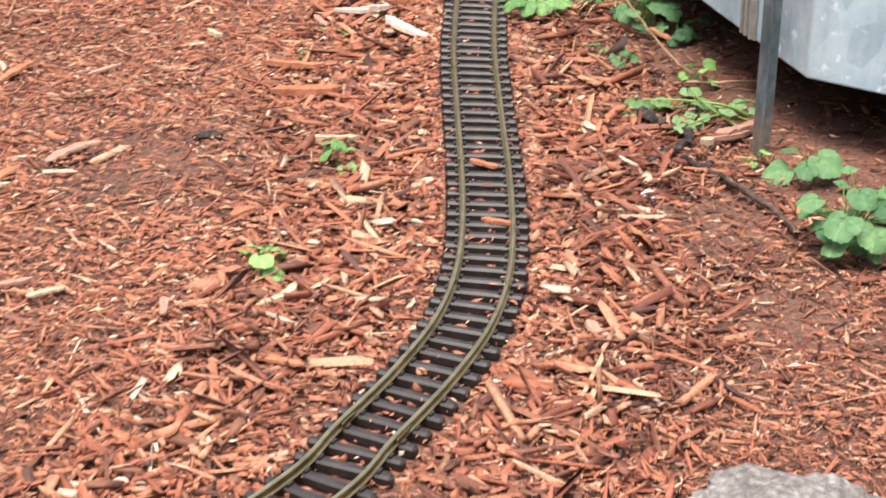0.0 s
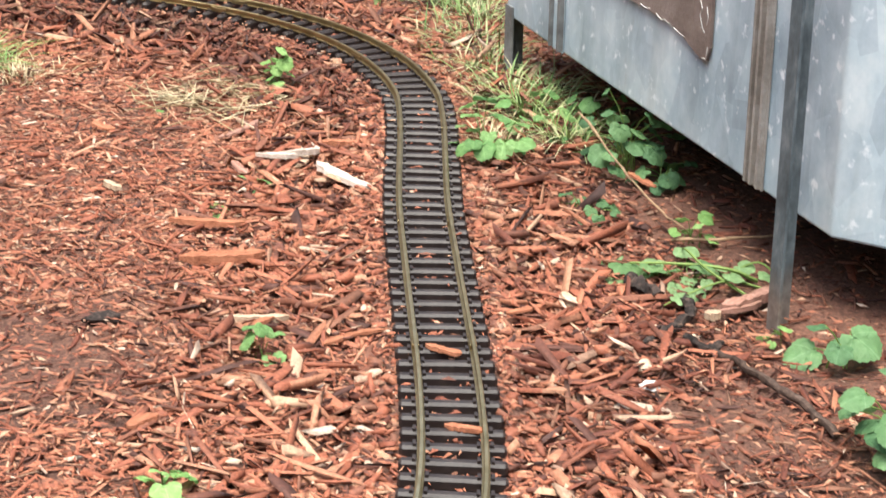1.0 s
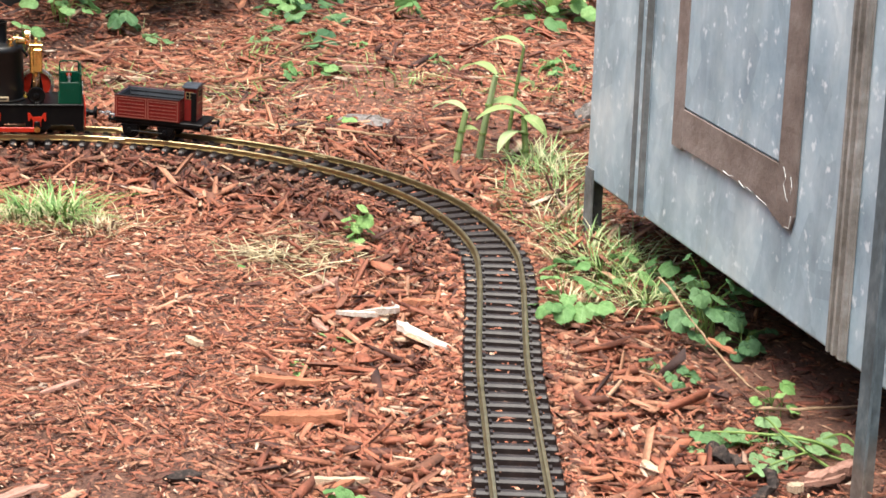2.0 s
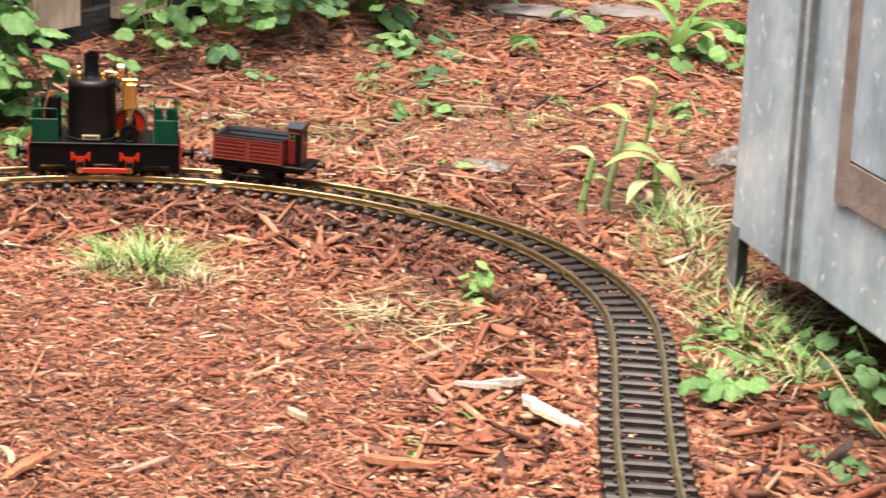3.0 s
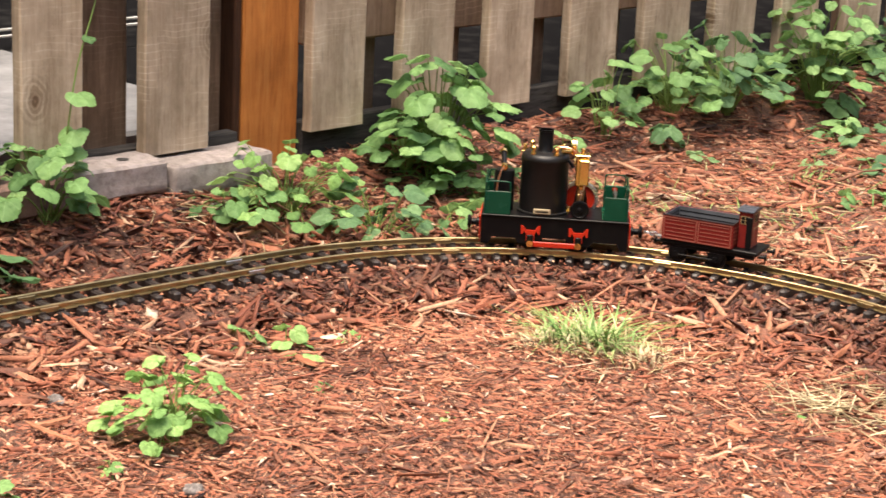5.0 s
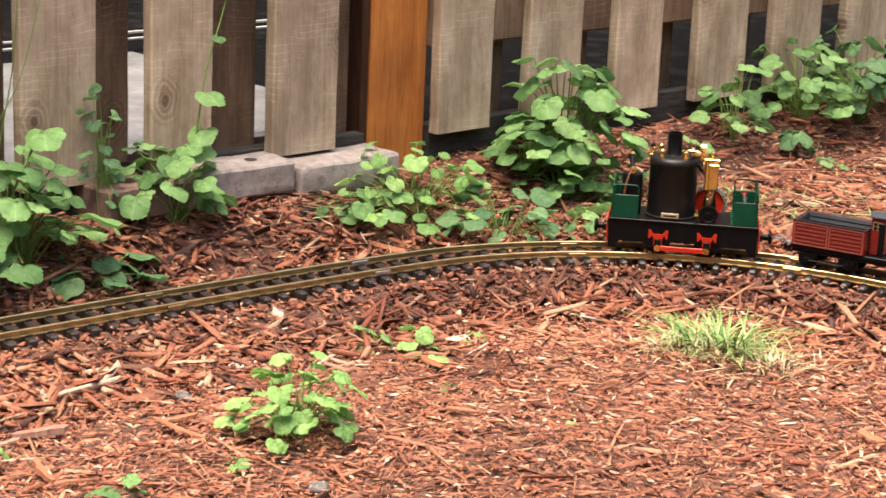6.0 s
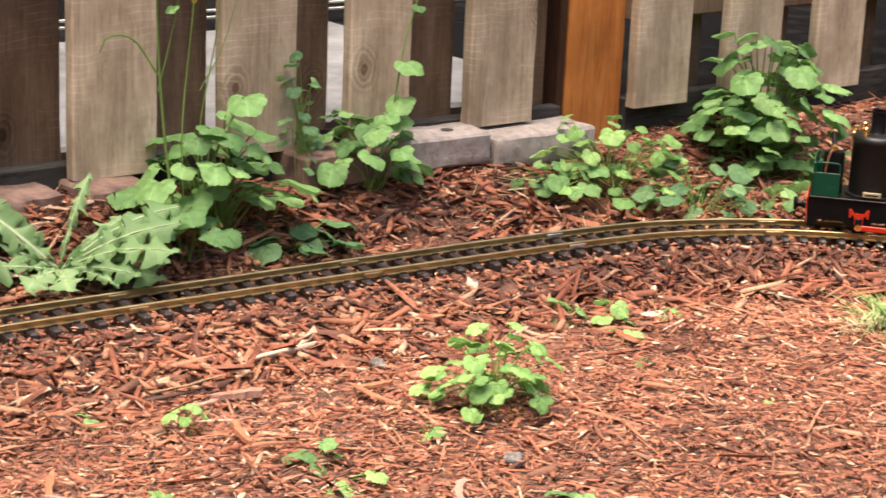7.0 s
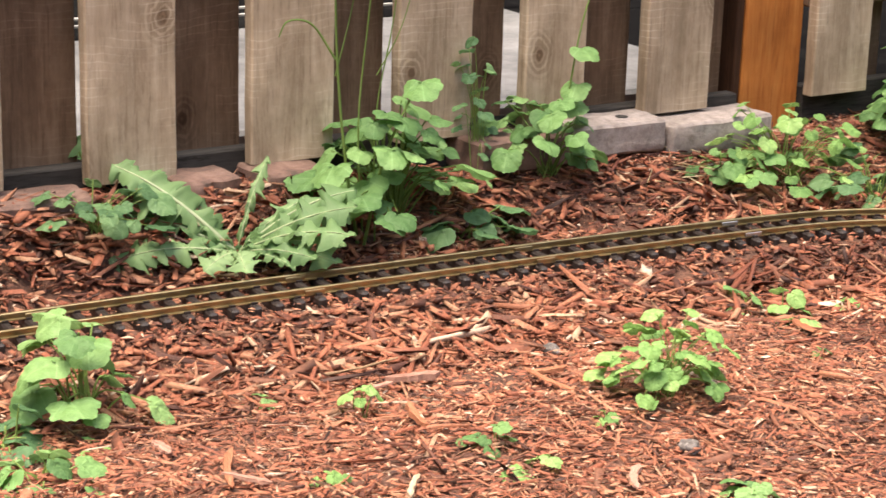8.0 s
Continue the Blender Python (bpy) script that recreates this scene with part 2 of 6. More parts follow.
# ---- building helpers ----
def finish(bm, name, mat, smooth=False, angle=40):
    bm.normal_update()
    me = bpy.data.meshes.new(name)
    if smooth:
        for f in bm.faces:
            f.smooth = True
        for e in bm.edges:
            if len(e.link_faces) == 2 and e.calc_face_angle(0) > radians(angle):
                e.smooth = False
    bm.to_mesh(me)
    bm.free()
    me.materials.append(mat)
    return me


def part(name, bm, mat, parent, label="", smooth=False, at=None):
    ob = new(name, finish(bm, name, mat, smooth))
    ob.parent = parent
    if at is not None:
        ob.matrix_local = at
    if label:
        tagged(ob, label)
    return ob


def thing(name, bm, mat, label, category, group="", kind="", smooth=False, at=None):
    ob = new(name, finish(bm, name, mat, smooth))
    if at is not None:
        ob.matrix_world = at
    return tagged(ob, label, category, group, kind)


def root(name, m, label, category, group="", kind=""):
    ob = new(name)
    ob.empty_display_size = 0.02
    ob.matrix_world = m
    return tagged(ob, label, category, group, kind)


def box(bm, lo, hi, bevel=0.0, m=None):
    lo, hi = Vector(lo), Vector(hi)
    made = bmesh.ops.create_cube(bm, size=1)["verts"]
    put = Matrix.Translation((lo + hi) / 2) @ Matrix.Diagonal((*(hi - lo), 1))
    bmesh.ops.transform(bm, verts=made, matrix=put if m is None else m @ put)
    if bevel:
        bmesh.ops.bevel(bm, geom=list({e for v in made for e in v.link_edges}), offset=bevel, segments=1, affect="EDGES", profile=0.5)
    return bm


def boxed(lo, hi, bevel=0.0):
    return box(bmesh.new(), lo, hi, bevel)


def rod(bm, a, b, r0, r1=None, seg=12, caps=True):
    a, b = Vector(a), Vector(b)
    r1 = r0 if r1 is None else r1
    turn = (b - a).to_track_quat("Z", "Y").to_matrix().to_4x4()
    bmesh.ops.create_cone(bm, cap_ends=caps, segments=seg, radius1=r0, radius2=r1, depth=(b - a).length, matrix=Matrix.Translation((a + b) / 2) @ turn)
    return bm


def lathe(bm, profile, at=(0, 0, 0), axis="z", seg=24):
    """A turned shape from (radius, height) pairs."""
    rings = []
    for r, h in profile:
        ring = []
        for k in range(seg):
            c, s = r * math.cos(2 * math.pi * k / seg), r * math.sin(2 * math.pi * k / seg)
            p = {"z": (c, s, h), "x": (h, c, s), "y": (s, h, c)}[axis]
            ring.append(bm.verts.new(Vector(p) + Vector(at)))
        rings.append(ring)
    for a, b in zip(rings, rings[1:]):
        for k in range(seg):
            bm.faces.new((a[k], a[(k + 1) % seg], b[(k + 1) % seg], b[k]))
    bm.faces.new(list(reversed(rings[0])))
    bm.faces.new(rings[-1])
    return bm


def tube(bm, pts, r, seg=6, taper=1.0):
    """A round bar along a line of points."""
    pts = [Vector(p) for p in pts]
    rings, side = [], None
    for i, p in enumerate(pts):
        d = (pts[min(i + 1, len(pts) - 1)] - pts[max(i - 1, 0)]).normalized()
        if side is None:
            side = d.orthogonal().normalized()
        side = (side - d * side.dot(d)).normalized()
        other = d.cross(side)
        rr = r * (1 + (taper - 1) * i / max(1, len(pts) - 1))
        rings.append([bm.verts.new(p + rr * (math.cos(a) * side + math.sin(a) * other)) for a in (2 * math.pi * k / seg for k in range(seg))])
    for a, b in zip(rings, rings[1:]):
        for k in range(seg):
            bm.faces.new((a[k], a[(k + 1) % seg], b[(k + 1) % seg], b[k]))
    bm.faces.new(list(reversed(rings[0])))
    bm.faces.new(rings[-1])
    return bm


def arc(points, steps=8):
    """A smooth line through the given points (Catmull-Rom)."""
    p = [Vector(q) for q in points]
    p = [2 * p[0] - p[1], *p, 2 * p[-1] - p[-2]]
    out = []
    for i in range(1, len(p) - 2):
        for k in range(steps):
            t = k / steps
            out.append(0.5 * (2 * p[i] + (p[i + 1] - p[i - 1]) * t + (2 * p[i - 1] - 5 * p[i] + 4 * p[i + 1] - p[i + 2]) * t * t
                              + (3 * p[i] - p[i - 1] - 3 * p[i + 1] + p[i + 2]) * t ** 3))
    return [*out, p[-2]]


# ---- plan ----
FENCE_O, FENCE_A = Vector((-1.797, 1.856, 0)), 1.2196
FENCE_D = Vector((math.cos(FENCE_A), math.sin(FENCE_A), 0))
FENCE_N = Vector((math.sin(FENCE_A), -math.cos(FENCE_A), 0))
CURVE_C, CURVE_R = Vector((-0.768, 2.279, 0)), 0.563
SAG = ((-10, 0.003), (8, 0.004), (25, 0.0), (40, -0.002), (52, 0.0), (64, 0.005), (78, 0.008), (98, 0.008), (112, 0.004), (128, 0.0), (142, 0.001), (154, 0.004))


def curve_place(degrees):
    """A place on the curve's middle line, which is not quite round."""
    r = CURVE_R - float(np.interp(degrees, [a for a, _ in SAG], [b for _, b in SAG]))
    return CURVE_C + r * Vector((math.cos(radians(degrees)), math.sin(radians(degrees)), 0))


BIN = [Vector(p) for p in ((-0.135, 2.592, 0), (0.232, 1.888, 0), (0.61, 1.75, 0), (0.98, 2.2, 0), (0.75, 2.85, 0), (0.20, 3.0, 0))]
BIN_D = (BIN[1] - BIN[0]).normalized()
BIN_N = Vector((BIN_D.y, -BIN_D.x, 0))
SLEEPER_Z, RAIL_Z = 0.013, 0.0215

line = [(-0.62, 0.28, 0), (-0.44, 0.52, 0), (-0.29, 0.77, 0), (-0.158, 1.026, 0), (-0.127, 1.13, 0), (-0.097, 1.238, 0), (-0.077, 1.35, 0), (-0.076, 1.47, 0), (-0.0975, 1.64, 0),
        (-0.1455, 1.905, 0), (-0.178, 2.09, 0)]
line += [curve_place(a) for a in range(8, 153, 12)]
line += [(-1.372, 2.311, 0), (-1.515, 1.983, 0), (-1.619, 1.735, 0), (-1.70, 1.53, 0), (-1.80, 1.25, 0), (-1.92, 0.9, 0)]
TRACK = arc(line, 10)
T_LEN = [0.0]
for a, b in zip(TRACK, TRACK[1:]):
    T_LEN.append(T_LEN[-1] + (b - a).length)
T_XY = np.array([p[:2] for p in TRACK])


def on_track(s):
    """Place and heading on the track's middle, s metres along it."""
    i = int(np.clip(np.searchsorted(T_LEN, s) - 1, 0, len(TRACK) - 2))
    f = (s - T_LEN[i]) / (T_LEN[i + 1] - T_LEN[i])
    d = (TRACK[min(i + 2, len(TRACK) - 1)] - TRACK[max(i - 1, 0)]).normalized()
    return TRACK[i].lerp(TRACK[i + 1], f), d


def track_distance(x, y):
    """Distance of places (arrays) from the track's middle."""
    x, y = np.atleast_1d(x), np.atleast_1d(y)
    best = np.full(x.shape, 9.0)
    for p in T_XY[::2]:
        best = np.minimum(best, np.hypot(x - p[0], y - p[1]))
    return best


def smooth_step(v, a, b):
    t = np.clip((v - a) / (b - a), 0, 1)
    return t * t * (3 - 2 * t)


def lumps(x, y):
    return (np.sin(7.1 * x + 1.3 * y + 0.5) * np.sin(5.3 * y - 2.2 * x + 1.1) + 0.6 * np.sin(13.7 * x - 4.1 * y) * np.sin(11.9 * y + 3.3 * x + 2.0)
            + 0.35 * np.sin(31 * x + 9 * y) * np.sin(27 * y - 7 * x))


def ground_z(x, y):
    """Height of the bark-covered ground."""
    x, y = np.asarray(x, float), np.asarray(y, float)
    d = (x - FENCE_O.x) * FENCE_N.x + (y - FENCE_O.y) * FENCE_N.y
    near = np.exp(-((np.hypot(x + 0.6, y - 2.2) / 3.5) ** 2))
    z = near * 0.0045 * lumps(x, y)
    along = (x - FENCE_O.x) * FENCE_D.x + (y - FENCE_O.y) * FENCE_D.y
    z = z + (0.055 + 0.022 * (1 - smooth_step(along, 0.2, 0.5))) * smooth_step(-d, -0.15, -0.03)
    td = track_distance(x, y)
    bed = 1 - smooth_step(td, 0.042, 0.08)
    inside = (np.hypot(x - CURVE_C.x, y - CURVE_C.y) < CURVE_R) | ((y < 2.52) & (x < -1.0) & (x > -1.312 + 0.425 * (y - 2.48)))
    z = z - 0.024 * np.where(inside, smooth_step(td, 0.043, 0.11) * (1 - 0.6 * smooth_step(td, 0.2, 0.4)), 0)
    return z * (1 - bed) + 0.0012 * bed


def ground_at(x, y):
    return float(np.ravel(ground_z(x, y))[0])


# ---- ground ----
def build_ground():
    far = [4.0, 8.0, 16.0, 40.0, 120.0, 400.0]
    xs = np.r_[[-3.2 - f for f in reversed(far)], np.arange(-3.2, 1.6, 0.03), [1.6 + f for f in far]]
    ys = np.r_[[-0.5 - f for f in reversed(far)], np.arange(-0.5, 6.5, 0.03), [6.5 + f for f in far]]
    gx, gy = np.meshgrid(xs, ys)
    z = ground_z(gx.ravel(), gy.ravel())
    co = np.stack([gx.ravel(), gy.ravel(), z], 1)
    w, h = len(xs), len(ys)
    a = (np.arange(h - 1)[:, None] * w + np.arange(w - 1)[None]).ravel()
    quads = np.stack([a, a + 1, a + 1 + w, a + w], 1)
    me = bpy.data.meshes.new("ground")
    me.from_pydata(co.tolist(), [], quads.tolist())
    me.materials.append(M_SOIL)
    me.polygons.foreach_set("use_smooth", [True] * len(me.polygons))
    tagged(new("ground", me), "reddish-brown shredded bark mulch over dark soil", "ground", kind="structure")


build_ground()


def slabs(rng, n, x, y, z, length, width, thick, yaw, pitch, roll):
    """Many tapered, skewed splinters as one mesh's vertices and faces."""
    base = np.array([[-1, -1, -1], [1, -1, -1], [1, 1, -1], [-1, 1, -1], [-1, -1, 1], [1, -1, 1], [1, 1, 1], [-1, 1, 1]], float) / 2
    v = np.repeat(base[None], n, 0)
    v += rng.uniform(-0.2, 0.2, v.shape)
    ends = np.where(base[None, :, 0] < 0, rng.uniform(0.25, 1.0, (n, 1)), rng.uniform(0.25, 1.0, (n, 1)))
    v[:, :, 1] *= ends
    v[:, :, 0] += v[:, :, 1] * rng.uniform(-0.35, 0.35, (n, 1))
    v[:, :, 0] *= length[:, None]
    v[:, :, 1] *= width[:, None]
    v[:, :, 2] *= thick[:, None]
    cy, sy, cp, sp, cr, sr = np.cos(yaw), np.sin(yaw), np.cos(pitch), np.sin(pitch), np.cos(roll), np.sin(roll)
    rx = np.stack([v[:, :, 0], v[:, :, 1] * cr[:, None] - v[:, :, 2] * sr[:, None], v[:, :, 1] * sr[:, None] + v[:, :, 2] * cr[:, None]], 2)
    ry = np.stack([rx[:, :, 0] * cp[:, None] - rx[:, :, 2] * sp[:, None], rx[:, :, 1], rx[:, :, 0] * sp[:, None] + rx[:, :, 2] * cp[:, None]], 2)
    out = np.stack([ry[:, :, 0] * cy[:, None] - ry[:, :, 1] * sy[:, None] + x[:, None], ry[:, :, 0] * sy[:, None] + ry[:, :, 1] * cy[:, None] + y[:, None], ry[:, :, 2] + z[:, None]], 2)
    faces = np.array([[4, 5, 6, 7], [0, 1, 5, 4], [1, 2, 6, 5], [2, 3, 7, 6], [3, 0, 4, 7]])
    return out.reshape(-1, 3), (faces[None] + 8 * np.arange(n)[:, None, None]).reshape(-1, 4)


def quads_mesh(name, co, quads, mat):
    me = bpy.data.meshes.new(name)
    me.vertices.add(len(co))
    me.vertices.foreach_set("co", np.ascontiguousarray(co, np.float32).ravel())
    me.loops.add(quads.size)
    me.loops.foreach_set("vertex_index", np.ascontiguousarray(quads, np.int32).ravel())
    me.polygons.add(len(quads))
    me.polygons.foreach_set("loop_start", np.arange(0, quads.size, quads.shape[1], dtype=np.int32))
    me.update(calc_edges=True)
    me.materials.append(mat)
    return me


# bare, darker patches of soil: x, y, radius
BARE = [(-0.47, 1.66, 0.10), (0.22, 2.05, 0.16), (-0.33, 1.98, 0.05), (-1.58, 2.42, 0.07), (-0.30, 2.98, 0.10), (-1.25, 1.90, 0.06), (-0.55, 3.25, 0.14), (0.13, 1.66, 0.07), (0.22, 1.46, 0.06), (0.34, 1.85, 0.12), (-1.40, 2.42, 0.09), (-0.15, 3.2, 0.12)]


# dark bark patches, damp and painted-in shade alike: x, y, radius
DAMP_SHADE = [(-0.42, 3.02, 0.11, 1.0), (-0.28, 3.02, 0.10, 1.0), (-0.20, 3.14, 0.10, 1.0), (-0.58, 3.02, 0.09, 0.9), (-0.33, 3.12, 0.10, 0.9), (-1.41, 2.42, 0.10, 0.9), (-1.02, 2.285, 0.055, 1.1), (-1.06, 2.290, 0.05, 1.1), (-1.141, 3.354, 0.045, 1.0),
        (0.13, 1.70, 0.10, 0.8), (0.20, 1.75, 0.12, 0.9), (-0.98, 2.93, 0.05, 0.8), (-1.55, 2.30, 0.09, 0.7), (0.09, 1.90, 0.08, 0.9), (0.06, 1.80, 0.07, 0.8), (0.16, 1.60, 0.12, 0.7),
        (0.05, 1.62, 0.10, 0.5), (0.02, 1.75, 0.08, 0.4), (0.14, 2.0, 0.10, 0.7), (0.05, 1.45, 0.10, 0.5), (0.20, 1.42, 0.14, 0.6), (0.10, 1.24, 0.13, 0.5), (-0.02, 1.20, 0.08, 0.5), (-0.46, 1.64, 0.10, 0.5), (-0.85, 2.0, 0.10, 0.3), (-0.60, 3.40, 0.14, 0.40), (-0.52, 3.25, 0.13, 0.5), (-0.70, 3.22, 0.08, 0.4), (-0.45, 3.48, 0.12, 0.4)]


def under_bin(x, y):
    """1 below the metal bin's long side, falling off in front of it; the bin's shade is painted with it."""
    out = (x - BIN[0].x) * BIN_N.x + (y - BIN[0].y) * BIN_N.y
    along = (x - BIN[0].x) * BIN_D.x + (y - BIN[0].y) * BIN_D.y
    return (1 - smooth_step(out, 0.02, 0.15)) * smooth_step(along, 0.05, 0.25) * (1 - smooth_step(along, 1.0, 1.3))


def damp_shade(x, y, td):
    """Share of chips in the dark colour, for damp and painted shade alike: the bank inside the curve, below the bin and
    a few patches.
    """
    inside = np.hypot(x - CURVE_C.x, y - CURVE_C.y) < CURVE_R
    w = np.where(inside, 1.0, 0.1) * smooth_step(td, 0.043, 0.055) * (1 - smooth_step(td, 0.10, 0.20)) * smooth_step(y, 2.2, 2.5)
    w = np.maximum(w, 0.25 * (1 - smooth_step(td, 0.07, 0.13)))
    for bx, by, br, much in DAMP_SHADE:
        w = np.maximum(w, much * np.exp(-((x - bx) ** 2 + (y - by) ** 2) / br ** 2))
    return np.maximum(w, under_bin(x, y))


def build_chips():
    rng = np.random.default_rng(7)
    areas = [(-2.0, 0.55, 0.75, 3.1, 148000, 0.94), (-2.0, 0.35, 3.1, 6.2, 62000, 1.25), (-2.2, 1.7, -0.7, 0.75, 16000, 1.3), (0.55, 1.7, 0.75, 3.4, 9000, 1.3)]
    groups = {False: [], True: []}
    for x0, x1, y0, y1, n, big in areas:
        x, y = rng.uniform(x0, x1, n), rng.uniform(y0, y1, n)
        d = (x - FENCE_O.x) * FENCE_N.x + (y - FENCE_O.y) * FENCE_N.y
        td = track_distance(x, y)
        keep = (d > -0.02) & ((td > 0.046) | (rng.random(n) < 0.16))
        bare = np.zeros(n)
        for bx, by, br in BARE:
            r = np.hypot((x - bx), (y - by) * 0.8) / br
            bare = np.maximum(bare, np.exp(-(r ** 2)))
        bare = np.maximum(bare, 0.8 * under_bin(x, y))
        keep &= rng.random(n) > 0.62 * bare
        x, y, td, bare = x[keep], y[keep], td[keep], bare[keep]
        n = len(x)
        kind = rng.random(n)
        length = np.where(kind < 0.42, rng.uniform(0.004, 0.013, n), np.where(kind < 0.9, np.clip(rng.lognormal(math.log(0.0185), 0.42, n), 0.008, 0.045), rng.uniform(0.03, 0.07, n))) * big
        ratio = np.where(kind < 0.42, rng.uniform(0.25, 0.8, n), np.where(kind < 0.9, np.clip(rng.lognormal(math.log(0.22), 0.5, n), 0.06, 0.6), rng.uniform(0.06, 0.2, n)))
        shred = smooth_step(td, 0.16, 0.30) * np.where(y < 2.9, 1.0, 0.5)
        ratio = ratio * (1 - 0.46 * shred)
        length = length * (1.12 - 0.27 * shred)
        bank = (1 - smooth_step(td, 0.11, 0.2)) * smooth_step(td, 0.055, 0.075) * smooth_step(y, 2.15, 2.5)
        length = length * (1 - 0.62 * bare * (rng.random(n) < 0.92))
        width = np.clip(length * (ratio + 0.12 * bare), 0.0011, 0.011)
        length = np.where(td < 0.085, np.minimum(length, 0.008 + 0.45 * (td - 0.04).clip(0)), length)
        thick = np.minimum(width * rng.uniform(0.15, 0.55, n), 0.004)
        lift = rng.random(n) ** 1.5 * 0.0155 * (1 - 0.6 * bare) * (1 - 0.45 * shred + 0.2 * bank)
        lift = lift * (0.4 + 0.6 * smooth_step(td, 0.06, 0.10))
        length = np.where(td < 0.05, np.minimum(length, 0.012), length)
        z = ground_z(x, y) + lift
        co, f = slabs(rng, n, x, y, z, length, width, thick, rng.uniform(0, 2 * math.pi, n), rng.normal(0, 0.26, n) * (1 - 0.5 * shred + 0.6 * bank), rng.normal(0, 0.5, n) * (1 - 0.35 * shred + 0.3 * bank))
        # chips picked here carry damp and painted shade in their colour
        darken = rng.random(n) < 0.85 * damp_shade(x, y, td)
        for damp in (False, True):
            pick = np.flatnonzero(darken == damp)
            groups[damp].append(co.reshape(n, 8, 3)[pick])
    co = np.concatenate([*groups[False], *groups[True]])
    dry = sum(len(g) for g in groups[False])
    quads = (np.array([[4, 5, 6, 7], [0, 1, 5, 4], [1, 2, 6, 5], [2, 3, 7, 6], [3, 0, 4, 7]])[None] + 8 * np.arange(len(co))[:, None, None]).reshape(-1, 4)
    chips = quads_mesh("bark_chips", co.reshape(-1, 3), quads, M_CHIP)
    chips.materials.append(M_DAMP_SHADE)
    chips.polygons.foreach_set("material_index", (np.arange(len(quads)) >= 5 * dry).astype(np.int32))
    n = 150000
    x, y = rng.uniform(-1.75, 0.45, n), 0.8 + 3.0 * rng.random(n) ** 1.15
    d = (x - FENCE_O.x) * FENCE_N.x + (y - FENCE_O.y) * FENCE_N.y
    keep = (d > -0.01) & ((track_distance(x, y) > 0.044) | (rng.random(n) < 0.3))
    for bx, by, br in BARE:
        keep &= rng.random(n) > 0.25 * np.exp(-((x - bx) ** 2 + 0.64 * (y - by) ** 2) / br ** 2)
    keep &= rng.random(n) > 0.85 * damp_shade(x, y, track_distance(x, y))
    x, y = x[keep], y[keep]
    n = len(x)
    size = rng.uniform(0.0016, 0.0055, n)
    tri = np.array([[-1.3, -0.25, -0.2], [1.3, -0.2, -0.2], [0.2, 0.35, -0.2], [0.1, 0.0, 0.25]])
    v = tri[None] * size[:, None, None] * rng.uniform(0.5, 1.5, (n, 4, 3))
    turn = rng.uniform(0, 6.28, n)
    c, q = np.cos(turn)[:, None], np.sin(turn)[:, None]
    low = ground_z(x, y) + 0.011 * rng.random(n)
    co = np.stack([v[:, :, 0] * c - v[:, :, 1] * q + x[:, None], v[:, :, 0] * q + v[:, :, 1] * c + y[:, None], v[:, :, 2] + low[:, None]], 2).reshape(-1, 3)
    tris = (np.array([[0, 1, 3], [1, 2, 3], [2, 0, 3]])[None] + 4 * np.arange(n)[:, None, None]).reshape(-1, 3)
    tagged(new("bark_crumbs", quads_mesh("bark_crumbs", co, tris, M_CHIP)), "fine reddish-brown crumbs of bark between the chips", "mulch", kind="stuff")
    tagged(new("bark_chips", chips), "reddish-brown shredded bark chips, darkened by the track for damp and shade", "mulch", kind="stuff")


build_chips()


# ---- fence ----
def on_fence(s, out, z):
    return FENCE_O + FENCE_D * s + FENCE_N * out + Vector((0, 0, z))


def fence_pose(s, out, z):
    return Matrix.Translation(on_fence(s, out, z)) @ Matrix.Rotation(FENCE_A, 4, "Z")


def plank(width, thick, height, seed, wane=0.0007):
    """A rough-sawn board from z = 0 up, with slightly wavy, eased edges."""
    rng = random.Random(seed)
    bm = bmesh.new()
    rows, n = [], 14
    for i in range(n + 1):
        z = height * (i / n) ** 1.6
        l, r = -width / 2 + rng.uniform(-wane, wane), width / 2 + rng.uniform(-wane, wane)
        e = 0.002
        rows.append([bm.verts.new(p) for p in ((l + e, -thick, z), (r - e, -thick, z), (r, -thick + e, z), (r, 0, z), (l, 0, z), (l, -thick + e, z))])
    for a, b in zip(rows, rows[1:]):
        for k in range(6):
            bm.faces.new((a[k], a[(k + 1) % 6], b[(k + 1) % 6], b[k]))
    bm.faces.new(list(reversed(rows[0])))
    bm.faces.new(rows[-1])
    return bm


